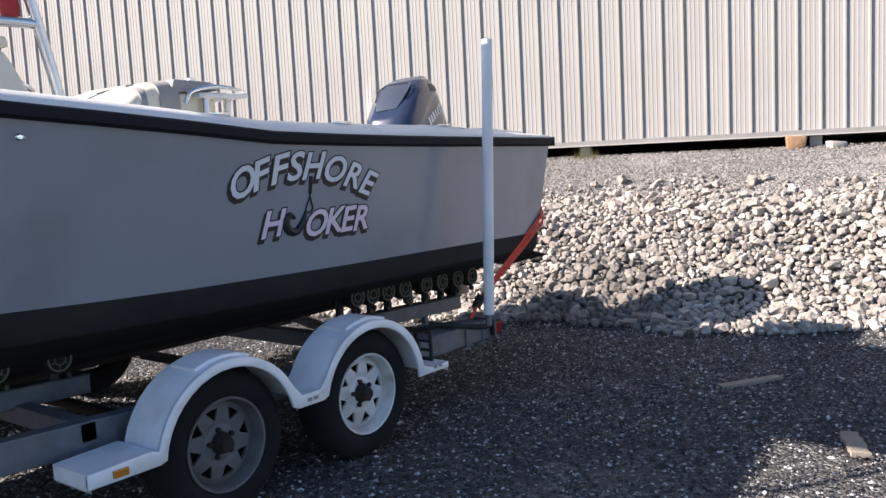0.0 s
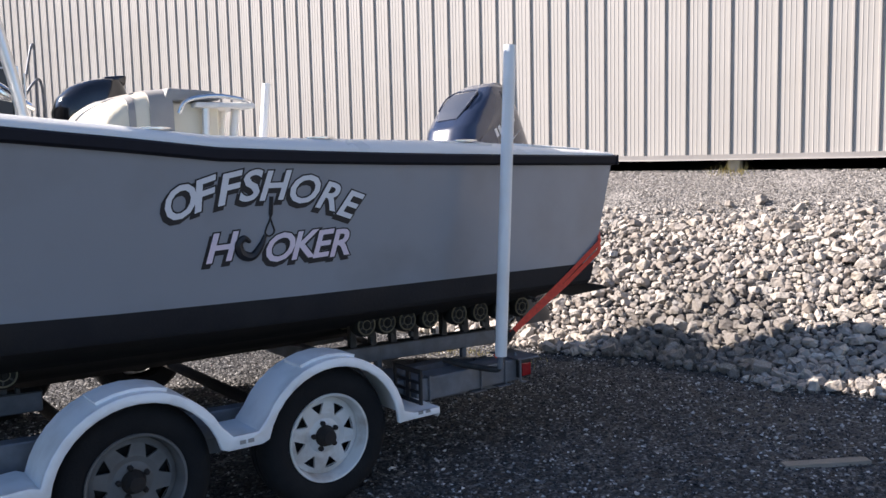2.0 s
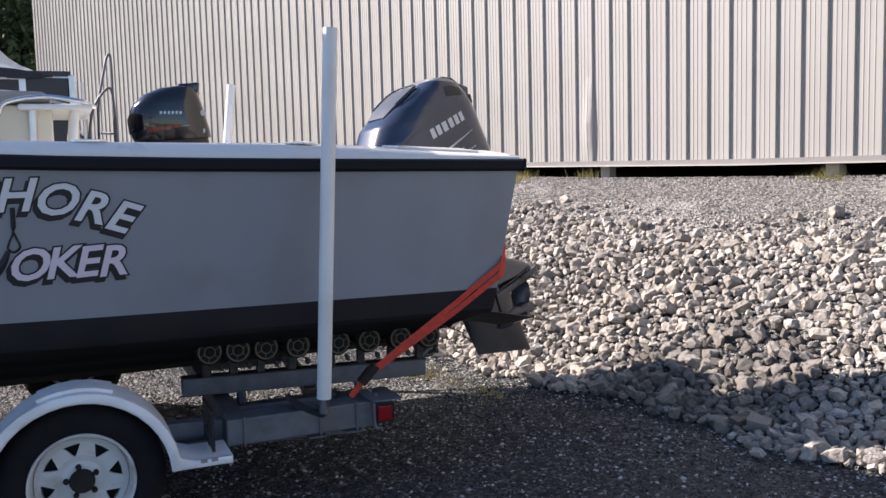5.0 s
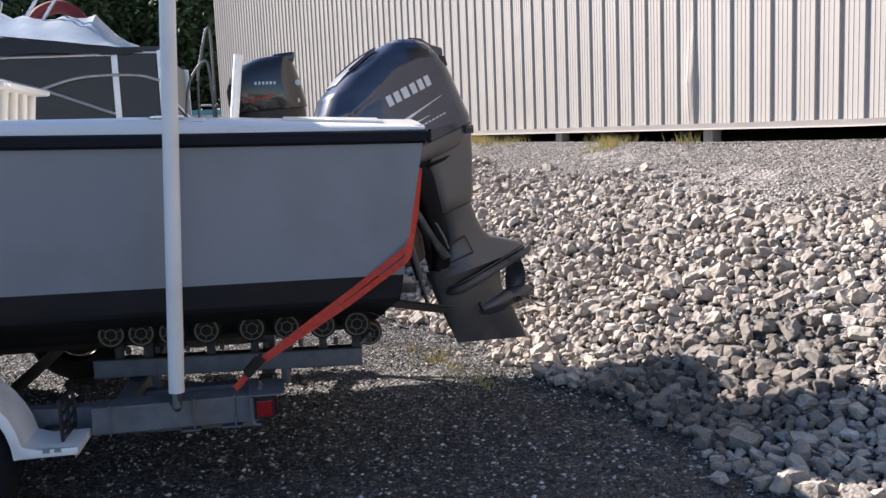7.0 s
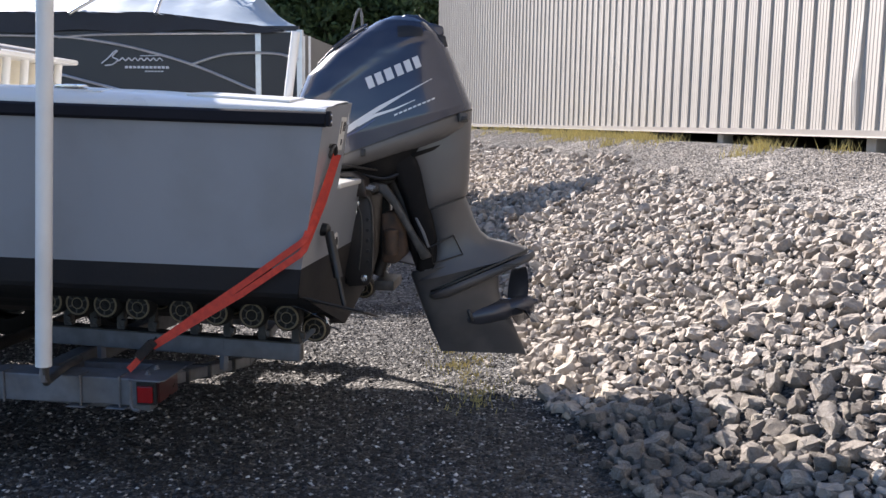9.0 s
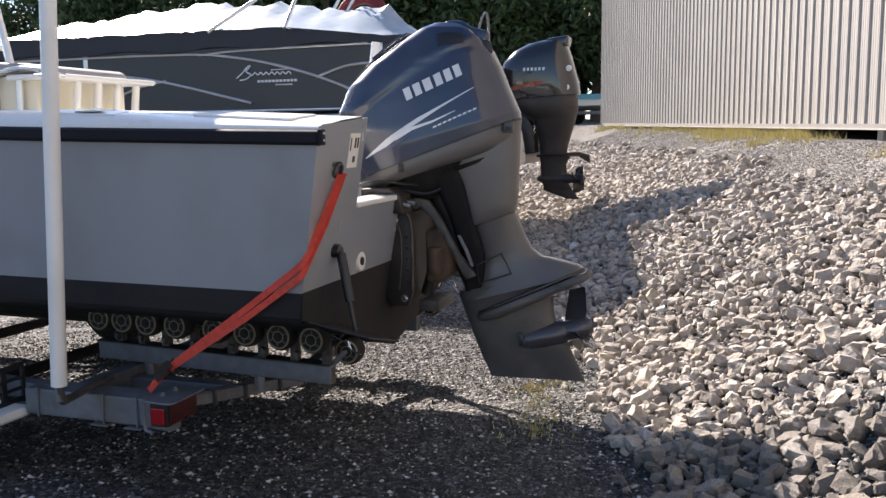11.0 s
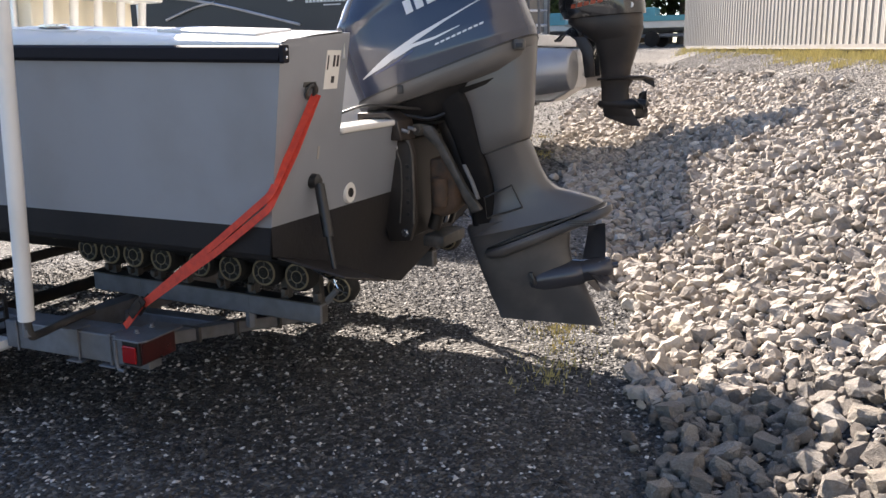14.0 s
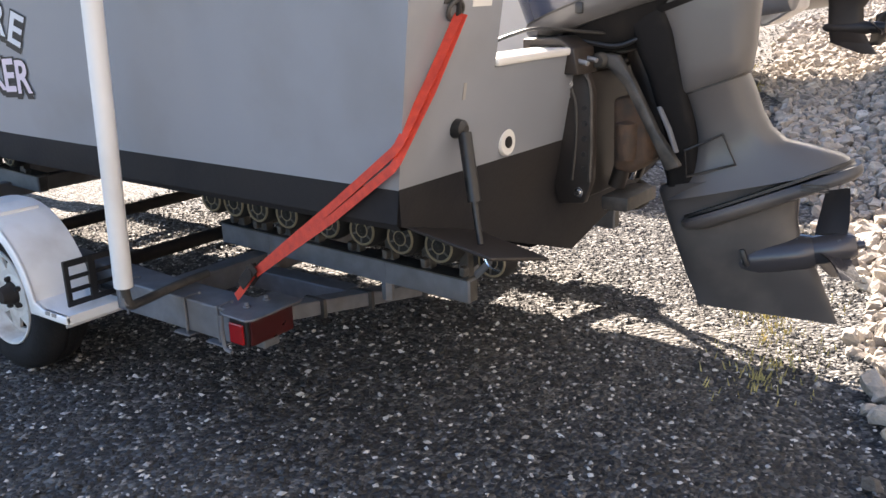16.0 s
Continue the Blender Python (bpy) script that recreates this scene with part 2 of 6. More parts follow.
M_letter = mat("white vinyl letter", (0.72, 0.73, 0.75), 0.45, color2=(0.66, 0.66, 0.70), scale=8)
M_letterp = mat("pink-white vinyl letter", (0.74, 0.66, 0.72), 0.45, color2=(0.70, 0.58, 0.67), scale=5)
M_letterb = mat("black vinyl", (0.012, 0.012, 0.016), 0.5)
M_panel = mat("black fence panel", (0.028, 0.029, 0.033), 0.35, color2=(0.022, 0.022, 0.026), scale=2)
M_cover = mat("blue-grey boat cover", (0.36, 0.42, 0.46), 0.4, color2=(0.27, 0.32, 0.37), scale=4, bump=0.5, bump_scale=6)
M_coverd = mat("navy canvas", (0.035, 0.037, 0.045), 0.8, scale=10, bump=0.2)
M_bark = mat("bark", (0.12, 0.09, 0.065), 0.95, bump=0.8, bump_scale=20, stretch=(1, 1, 0.2))
M_leaf = mat("leaves", (0.075, 0.105, 0.03), 0.7, color2=(0.045, 0.07, 0.02), scale=2, spread=0.4, pieces="island")
M_grass = mat("dry grass", (0.58, 0.48, 0.20), 0.9, color2=(0.42, 0.37, 0.15), scale=6, spread=0.3, pieces="island")
M_wood = mat("weathered wood", (0.33, 0.28, 0.22), 0.9, color2=(0.24, 0.2, 0.155), scale=12, stretch=(1, 8, 8), bump=0.5)
M_teal = mat("teal boat paint", (0.08, 0.30, 0.36), 0.35, scale=4)

# ---- shape helpers ----


def merge(*shapes):
    vs, fs = [], []
    for v, f in shapes:
        k = len(vs)
        vs += [tuple(p) for p in v]
        fs += [tuple(i + k for i in q) for q in f]
    return vs, fs


def xf(shape, m):
    return [tuple(m @ Vector(p)) for p in shape[0]], shape[1]


def bm_of(shape, weld=False):
    bm = bmesh.new()
    vv = [bm.verts.new(p) for p in shape[0]]
    for q in shape[1]:
        try:
            bm.faces.new([vv[i] for i in q])
        except ValueError:
            pass
    if weld:
        bmesh.ops.remove_doubles(bm, verts=bm.verts, dist=1e-5)
    bmesh.ops.recalc_face_normals(bm, faces=bm.faces)
    return bm


def part(name, shape, material, parent=None, label="", smooth=False, angle=40, fix=True):
    me = bpy.data.meshes.new(name)
    me.from_pydata([tuple(p) for p in shape[0]], [], shape[1])
    if fix:
        bm = bmesh.new()
        bm.from_mesh(me)
        bmesh.ops.recalc_face_normals(bm, faces=bm.faces)
        bm.to_mesh(me)
        bm.free()
    me.materials.append(material)
    if smooth:
        me.polygons.foreach_set("use_smooth", [True] * len(me.polygons))
        me.set_sharp_from_angle(angle=radians(angle))
    ob = new(name, me)
    ob.parent = parent
    if label:
        ob["label"] = label
    return ob


def thing(name, at, label, category, group="", kind=""):
    ob = new(name)
    ob.location = at
    ob.empty_display_size = 0.1
    return tagged(ob, label, category, group, kind)


def under(parent, *obs):
    """Hangs parts that were built in world places under their thing without moving them."""
    inv = Matrix.Translation(parent.location).inverted()
    for o in obs:
        o.parent = parent
        o.matrix_parent_inverse = inv
    return obs[0]


def box(x0, x1, y0, y1, z0, z1, bevel=0.0):
    v = [(x, y, z) for x in (x0, x1) for y in (y0, y1) for z in (z0, z1)]
    f = [(0, 1, 3, 2), (4, 6, 7, 5), (0, 4, 5, 1), (2, 3, 7, 6), (0, 2, 6, 4), (1, 5, 7, 3)]
    return bevelled((v, f), bevel) if bevel else (v, f)


def bevelled(shape, w, seg=2, angle=30):
    bm = bm_of(shape)
    es = [e for e in bm.edges if len(e.link_faces) == 2 and e.calc_face_angle(0) > radians(angle)]
    bmesh.ops.bevel(bm, geom=es, offset=w, segments=seg, affect="EDGES", profile=0.5, clamp_overlap=True)
    bm.verts.index_update()
    out = [tuple(v.co) for v in bm.verts], [tuple(v.index for v in f.verts) for f in bm.faces]
    bm.free()
    return out


def tube(pts, r, n=10, closed=False):
    """A round bar along a line of points; r may be a list."""
    pts = [Vector(p) for p in pts]
    rr = r if isinstance(r, (list, tuple)) else [r] * len(pts)
    vs, fs = [], []
    side = None
    k = len(pts)
    for i, p in enumerate(pts):
        a, b = pts[i - 1 if (i or closed) else 0], pts[(i + 1) % k if (i < k - 1 or closed) else i]
        d = (b - a).normalized()
        if side is None:
            side = d.orthogonal().normalized()
        side = (side - d * side.dot(d)).normalized()
        up = d.cross(side)
        vs += [tuple(p + (side * math.cos(t) + up * math.sin(t)) * rr[i]) for t in (2 * math.pi * j / n for j in range(n))]
    for i in range(k if closed else k - 1):
        a, b = i * n, ((i + 1) % k) * n
        fs += [(a + j, a + (j + 1) % n, b + (j + 1) % n, b + j) for j in range(n)]
    if not closed:
        fs += [tuple(range(n))[::-1], tuple(range((k - 1) * n, k * n))]
    return vs, fs


def arc(points, n=6):
    """A smooth line through control points (Catmull-Rom)."""
    p = [Vector(q) for q in points]
    p = [p[0] * 2 - p[1]] + p + [p[-1] * 2 - p[-2]]
    out = []
    for i in range(1, len(p) - 2):
        a, b, c, d = p[i - 1:i + 3]
        for j in range(n):
            t = j / n
            out.append(0.5 * (2 * b + (c - a) * t + (2 * a - 5 * b + 4 * c - d) * t * t + (3 * b - a - 3 * c + d) * t ** 3))
    return out + [p[-2]]


def lathe(profile, n=24, axis="y", at=(0, 0, 0), caps=True):
    """Turns a profile of (radius, offset along the axis)."""
    vs, fs = [], []
    for r, h in profile:
        for j in range(n):
            c, s = r * math.cos(2 * math.pi * j / n), r * math.sin(2 * math.pi * j / n)
            p = {"y": (c, h, s), "x": (h, c, s), "z": (c, s, h)}[axis]
            vs.append((p[0] + at[0], p[1] + at[1], p[2] + at[2]))
    for i in range(len(profile) - 1):
        fs += [(i * n + j, i * n + (j + 1) % n, (i + 1) * n + (j + 1) % n, (i + 1) * n + j) for j in range(n)]
    if caps:
        fs += [tuple(range(n)), tuple(range((len(profile) - 1) * n, len(profile) * n))]
    return vs, fs


def loft(loops, closed=True, caps=True):
    n = len(loops[0])
    vs = [tuple(p) for l in loops for p in l]
    fs = []
    for i in range(len(loops) - 1):
        for j in range(n if closed else n - 1):
            fs.append((i * n + j, i * n + (j + 1) % n, (i + 1) * n + (j + 1) % n, (i + 1) * n + j))
    if caps and closed:
        fs += [tuple(range(n))[::-1], tuple(range((len(loops) - 1) * n, len(loops) * n))]
    return vs, fs


def prism(outline, lo, hi, axis="y"):
    """A flat outline given in the two other axes, drawn out along one."""
    def at(p, h):
        return {"y": (p[0], h, p[1]), "x": (h, p[0], p[1]), "z": (p[0], p[1], h)}[axis]
    n = len(outline)
    vs = [at(p, lo) for p in outline] + [at(p, hi) for p in outline]
    return vs, [tuple(range(n)), tuple(range(n, 2 * n))] + [(j, (j + 1) % n, n + (j + 1) % n, n + j) for j in range(n)]


def slices(levels, y, n=28, power=2.6):
    """A rounded body from levels ((x, z) of its front, (x, z) of its back, half width)."""
    loops = []
    for (fx, fz), (bx, bz), w in levels:
        loop = []
        for j in range(n):
            a = 2 * math.pi * j / n
            c, s = math.cos(a), math.sin(a)
            c, s = math.copysign(abs(c) ** (2 / power), c), math.copysign(abs(s) ** (2 / power), s)
            t = 0.5 + 0.5 * c
            loop.append((fx + (bx - fx) * t, y + w * s, fz + (bz - fz) * t))
        loops.append(loop)
    return loft(loops)


# ---- lie of the land ----
WALL_A = radians(-72.16)
WU = Vector((math.cos(WALL_A), math.sin(WALL_A)))
WV = Vector((-WU.y, WU.x))
WALL_D = 6.38


def land(x, y):
    """The height of the ground: a yard, a bank along the building, rising to the far end."""
    n = WV.x * x + WV.y * y
    shift = np.interp(y, [-50, 2.5, 6, 10], [0, 0, 0.35, 0.5])
    bank = np.interp(n + shift, [3.0, 3.4, 3.6, 3.75, 4.0, 4.2, 4.6, 5.0, 5.2, 5.5, 6.4], [0, .06, .13, .21, .37, .49, .73, .89, 1.0, 1.10, 1.27])
    bank = bank + 0.017 * np.clip(y - 4, 0, 17) * np.clip((n - 4.5) / 1.5, 0, 1)
    low = np.interp(y, [-50, 3.0, 21.4, 60, 400], [0, 0, 1.58, 2.4, 4])
    return np.maximum(bank, low)


def ground_mesh():
    def axis(lo, a, b, hi, fine, coarse):
        mid = np.arange(a, b + 1e-6, fine)
        g1 = a - np.geomspace(fine, a - lo, coarse)[::-1]
        g2 = b + np.geomspace(fine, hi - b, coarse)
        return np.concatenate([g1, mid, g2])
    xs, ys = axis(-400, -4, 8, 400, 0.1, 40), axis(-400, -4, 13, 600, 0.1, 40)
    X, Y = np.meshgrid(xs, ys, indexing="ij")
    Z = land(X, Y)
    rng = np.random.default_rng(4)
    near = (X > -4) & (X < 8) & (Y > -4) & (Y < 13)
    Z = Z + near * (0.012 * np.sin(X * 2.1 + np.sin(Y * 1.7) * 2) * np.sin(Y * 1.3 + X) + rng.normal(0, 0.004, X.shape)) - 0.01
    nx, ny = len(xs), len(ys)
    v = np.stack([X, Y, Z], -1).reshape(-1, 3)
    i = (np.arange(nx - 1)[:, None] * ny + np.arange(ny - 1)[None]).ravel()
    f = np.stack([i, i + ny, i + ny + 1, i + 1], -1)
    return v.tolist(), f.tolist()


ground = part("ground", ground_mesh(), M_gravel, smooth=True, angle=60, fix=False)
tagged(ground, "dark grey crushed gravel yard rising to a bank", "ground", kind="structure")


# ---- metal building on piers ----
def wp(s, d, z):
    """A place from the run along the wall, the distance out from it and the height."""
    p = WU * s + WV * (WALL_D - d)
    return (p.x, p.y, z)


S0, S1 = -20.40, 15.0
RIB = 0.2286


def base_z(s):
    return 1.435 + 0.0115 * max(0.0, -s - 1.0)


def siding_panel(s0, bulge=0.0):
    """One sheet, 0.69 m wide, with its ribs."""
    line = []
    for k in range(3):
        a = s0 + k * RIB
        for ds, d in ((0, 0), (0.014, 0), (0.018, 0.003), (0.024, 0.003), (0.028, 0), (0.058, 0), (0.062, 0.003), (0.068, 0.003), (0.072, 0), (0.106, 0), (0.110, 0.003), (0.116, 0.003), (0.120, 0), (0.158, 0), (0.166, 0.022), (0.184, 0.022), (0.192, 0)):
            line.append((a + ds, d))
    line.append((s0 + 3 * RIB, 0))
    rows = []
    for z in (0, 0.2, 0.4, 0.6, 0.9, 7.5):
        row = []
        for s, d in line:
            k = bulge * math.exp(-((s - s0 - 0.35) / 0.07) ** 2) * math.exp(-((z - 0.35) / 0.3) ** 2)
            row.append(wp(s, d + k, base_z(s) + z))
        rows.append(row)
    return loft(rows, closed=False, caps=False)


building = thing("metal_building", wp(0, -3, 1.25), "beige ribbed metal building raised on short piers", "building")
s = 0.0754 - 0.218 - 91 * RIB  # a sheet edge at the corner
while s < S1:
    under(building, part("siding_panel", siding_panel(s, 0.035 if abs(s + 0.35 + 2.75) < 0.345 else 0.0), M_siding, fix=False))
    s += 3 * RIB
zt = 9.2
KNEES = (S0, -1.0, S1)
under(building, part("base_flashing", loft([[wp(s, d, base_z(s) + z) for d, z in ((0.042, 0.004), (0.036, -0.044), (-0.03, -0.044), (-0.03, 0.004))] for s in KNEES]), M_trim))
under(building, part("drip_lip", loft([[wp(s, d, base_z(s) + z) for d, z in ((0.050, -0.044), (0.052, -0.055), (-0.03, -0.055), (-0.03, -0.044))] for s in KNEES]), M_siding))
# near-black sheet put in for the shade beneath the raised floor
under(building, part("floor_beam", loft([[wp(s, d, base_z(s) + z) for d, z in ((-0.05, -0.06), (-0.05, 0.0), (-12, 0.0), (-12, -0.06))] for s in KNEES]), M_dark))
under(building, part("end_wall", loft([[wp(S0 + ds, -0.005, 1.6), wp(S0 + ds, -0.005, zt), wp(S0 + ds, -12, zt), wp(S0 + ds, -12, 1.6)] for ds in (0.0, 0.12)]), M_siding))
under(building, part("end_wall", loft([[wp(S1 + ds, -0.005, 1.5), wp(S1 + ds, -0.005, zt), wp(S1 + ds, -12, zt), wp(S1 + ds, -12, 1.5)] for ds in (-0.12, 0.0)]), M_siding))
under(building, part("back_wall", loft([[wp(s, -12, 1.2), wp(s, -12.12, 1.2), wp(s, -12.12, zt), wp(s, -12, zt)] for s in (S0, S1)]), M_siding))
under(building, part("roof", loft([[wp(s, 0.3, zt - 0.6), wp(s, 0.3, zt - 0.45), wp(s, -6, zt + 1.4), wp(s, -12.4, zt - 0.45), wp(s, -12.4, zt - 0.6), wp(s, -6, zt + 1.2)] for s in (S0 - 0.2, S1 + 0.2)]), M_siding))
F0 = -2.605  # run of one of the piers
for k in range(-9, 6):
    s = F0 + 2.438 * k
    p = wp(s, -0.12, 0)
    g = float(land(p[0], p[1]))
    m = Matrix.Translation((p[0], p[1], 0)) @ Matrix.Rotation(WALL_A, 4, "Z")
    under(building, part("pier", xf(box(-0.06, 0.06, -0.06, 0.06, g - 0.08, base_z(s) - 0.05, 0.008), m), M_concrete))


def block(s, d, w, h, turn, name, label, material):
    """A rough squared stone lying on the bank beside a pier."""
    x, y, _ = wp(s, d, 0)
    g = float(land(x, y))
    sh = bevelled(([(a * w / 2 * (1 + 0.12 * c), b * w / 2.6 * (1 - 0.1 * a), h * (0.5 + c * 0.5) - 0.01 * a * c) for a in (-1, 1) for b in (-1, 1) for c in (-1, 1)], [(0, 1, 3, 2), (4, 6, 7, 5), (0, 4, 5, 1), (2, 3, 7, 6), (0, 2, 6, 4), (1, 5, 7, 3)]), 0.018, 2)
    o = part(name, sh, material, smooth=True, angle=30)
    o.matrix_world = Matrix.Translation((x, y, g - 0.02)) @ Matrix.Rotation(turn + WALL_A, 4, "Z")
    tagged(o, label, "stone")


M_sand = mat("brown sandstone", (0.36, 0.22, 0.12), 0.9, color2=(0.27, 0.16, 0.085), scale=9, bump=0.8, bump_scale=30)
block(F0 + 2.438 * 2 - 0.20, 0.02, 0.19, 0.14, 0.1, "stone_block", "orange-brown sandstone block beside a concrete pier", M_sand)
block(F0 + 2.438 * 2 + 0.19, 0.05, 0.17, 0.07, 0.4, "flat_stone", "flat pale stone lying beside a concrete pier", M_concrete)


# ---- grey centre-console boat ----
CY = 1.22            # centre line of boat and trailer
STERN = 1.92         # transom at the sheer


def sheer(x):
    """(y from the centre line, z) of the gunwale edge."""
    z = np.interp(x, [-6.0, -4.5, -3.0, -1.52, -0.9, -0.34, 0.4, 0.9, 1.92], [2.10, 1.98, 1.79, 1.645, 1.588, 1.528, 1.503, 1.489, 1.467])
    h = np.interp(x, [-6.0, -5.6, -5.0, -4.2, -3.2, -2.2, -1.4, -0.6, 0.2, 0.9, 1.92], [0.02, 0.30, 0.58, 0.83, 1.03, 1.145, 1.19, 1.186, 1.176, 1.16, 1.13])
    return float(h), float(z)


def side_in(x, z):
    """How far the topside leans in below the sheer."""
    hs, zs = sheer(x)
    lean = np.interp(x, [-6, -3, -1.5, 0.2, 1.92], [0.75, 0.5, 0.20, 0.12, 0.075])
    return max(0.01, hs - lean * (zs - z) * min(1, hs / 0.5))


def paint_z(x):
    return float(np.interp(x, [-6, -3, -1.55, -0.9, 0, 0.8, 1.92], [1.25, 1.005, 0.934, 0.910, 0.893, 0.883, 0.870]))


def chine(x):
    zc = float(np.interp(x, [-6, -5, -3.5, -2, 0, 1.92], [1.5, 1.2, 0.925, 0.828, 0.788, 0.765]))
    return max(0.008, side_in(x, zc) - 0.02), zc


def keel_z(x):
    return float(np.interp(x, [-6, -5.5, -4.8, -4, -2, 1.92], [1.75, 1.2, 0.76, 0.545, 0.436, 0.425]))


def stern_x(x, z):
    """Pulls the aft stations forward with depth: the transom's rake."""
    k = max(0.0, min(1.0, (x - 1.0) / 0.92))
    return x - 0.108 * k * (1.47 - z) / 0.6


XS = [-6, -5.8, -5.4, -5, -4.5, -4, -3.5, -3, -2.5, -2, -1.6, -1.2, -0.8, -0.4, 0, 0.4, 0.8, 1.2, 1.6, 1.92]
boat = thing("center_console_boat", (0, CY, 0.5), "grey centre-console fishing boat with black bottom paint on a roller trailer", "boat")


def strip(rows_of, material, name, label="", two=True, smooth=True):
    """A skin between lines given for each station, on one or both sides."""
    out = []
    for sgn in ((-1, 1) if two else (-1,)):
        rows = [[(stern_x(x, z), CY + sgn * h, z) for h, z in rows_of(x)] for x in XS]
        out.append(loft(rows, closed=False, caps=False))
    return under(boat, part(name, merge(*out), material, label=label, smooth=smooth, angle=35))


def topside(x):
    hs, zs = sheer(x)
    pz = paint_z(x)
    return [(side_in(x, z), z) for z in np.linspace(zs - 0.01, pz, 6)]


def bottom(x):
    pz, (hc, zc), kz = paint_z(x), chine(x), keel_z(x)
    pts = [(side_in(x, pz), pz), (hc + 0.02, zc + 0.01), (hc, zc - 0.012), (hc - 0.05 if hc > 0.1 else hc, zc - 0.018)]
    a, b = pts[-1], (0.0, kz)
    for k in (0.33, 0.36, 0.40, 0.66, 0.69, 0.73, 1.0):
        dz = 0.012 if k in (0.36, 0.69) else 0
        pts.append((a[0] + (b[0] - a[0]) * k, a[1] + (b[1] - a[1]) * k - dz))
    return pts


strip(topside, M_hull, "topside", "dull grey painted topsides")
strip(bottom, M_bottom, "hull_bottom", "black antifouling bottom")


def rail_section(x):
    h, z = sheer(x)
    return [(h - 0.006, z - 0.008), (h + 0.014, z - 0.010), (h + 0.022, z - 0.018), (h + 0.022, z - 0.052), (h + 0.014, z - 0.060), (h - 0.012, z - 0.064)]


def rub(sgn):
    rows = [[(stern_x(x, z) + (0.01 if x > 1.9 else 0), CY + sgn * h, z) for h, z in rail_section(x)] for x in XS]
    return loft(rows)


for sgn in (-1, 1):
    under(boat, part("rub_rail", rub(sgn), M_rub, label="black rubber rub rail", smooth=True))

for sgn in (-1, 1):  # end caps of the rub rail with two screws
    h, z = sheer(1.92)
    yy = CY + sgn * (h + 0.008)
    cap = under(boat, part("rail_end", bevelled(box(1.925, 1.943, yy - 0.017, yy + 0.017, z - 0.062, z - 0.006), 0.005, 2), M_rub))
    for dz in (-0.022, -0.046):
        under(boat, part("screw", lathe([(0.001, 0.003), (0.005, 0.002), (0.006, 0.0)], 8, "x", (1.943, yy, z + dz)), M_chrome))


def deck_in(x):
    return max(0.005, sheer(x)[0] - (0.30 if x < 1.25 else 0.385)) if x > -3.2 else 0.005


def deck_rise(x):
    """How far the side deck stands over the sheer, at its outer roll and inboard."""
    return float(np.interp(x, [-0.6, 0.9, 1.3, 1.92], [0.038, 0.054, 0.036, 0.012])), float(np.interp(x, [-0.6, 0.9, 1.3, 1.92], [0.044, 0.064, 0.056, 0.042]))


def cap_rows(sgn):
    rows = []
    for x in [q for q in XS if q <= 1.2] + [1.26, 1.6, 1.92]:
        h, z = sheer(x)
        i = deck_in(x)
        a, b = deck_rise(x)
        sec = [(h, z - 0.02), (h + 0.004, z - 0.006), (h - 0.004, z + a * 0.22), (h - 0.03, z + a * 0.62), (h - 0.055, z + a * 0.92), (h - 0.075, z + a), (h * 0.5 + i * 0.5, z + (a + b) / 2), (i + 0.015, z + b), (i, z + b - 0.02), (i, z - 0.05)]
        rows.append([(x, CY + sgn * max(u, 0.002), w) for u, w in sec])
    return loft(rows, closed=False, caps=False)


for sgn in (-1, 1):
    under(boat, part("gunwale_cap", cap_rows(sgn), M_white, label="white glossy gunwale top", smooth=True, angle=50))

# cockpit: liner, sole, transom with the engine well
liner = []
for sgn in (-1, 1):
    rows = []
    for x in [q for q in XS if -3.2 < q <= 1.2] + [1.25]:
        i = deck_in(x)
        z = sheer(x)[1]
        rows.append([(x, CY + sgn * (i + 0.08), z - 0.045), (x, CY + sgn * min(i + 0.08, 0.93), 0.92)])
    liner.append(loft(rows, closed=False, caps=False))
under(boat, part("cockpit_liner", merge(*liner), M_white))
under(boat, part("cockpit_sole", box(-3.2, 1.26, CY - 0.93, CY + 0.93, 0.90, 0.93), M_white))
under(boat, part("foredeck_bulkhead", box(-3.24, -3.2, CY - 0.9, CY + 0.9, 0.84, 1.83), M_white))
WELL = 0.715  # half width of the cut-out for the engine


def transom_shape():
    def tx(z):
        return STERN - 0.108 * (1.47 - z) / 0.6
    hs, zs = sheer(1.92)
    hc, zc = chine(1.92)
    half = [(hs, zs - 0.0), (side_in(1.92, 1.2), 1.2), (side_in(1.92, 0.872), 0.872)]
    return tx, hs, zs, hc, zc, half


tx, hs, zs, hc, zc, half = transom_shape()
up = [(-hs, zs - 0.01), (-hs + 0.03, zs + 0.010), (-WELL, zs + 0.038), (-WELL + 0.01, 1.15), (WELL - 0.01, 1.15), (WELL, zs + 0.038), (hs - 0.03, zs + 0.010), (hs, zs - 0.01), (half[1][0], 1.2), (half[2][0], 0.872), (-half[2][0], 0.872), (-half[1][0], 1.2)]
dn = [(-half[2][0], 0.872), (half[2][0], 0.872), (hc, zc), (0, 0.425), (-hc, zc)]


def slab(outline, t):
    n = len(outline)
    v = [(tx(z), CY + y, z) for y, z in outline] + [(tx(z) - t, CY + y, z) for y, z in outline]
    return v, [tuple(range(n)), tuple(range(n, 2 * n))] + [(j, (j + 1) % n, n + (j + 1) % n, n + j) for j in range(n)]


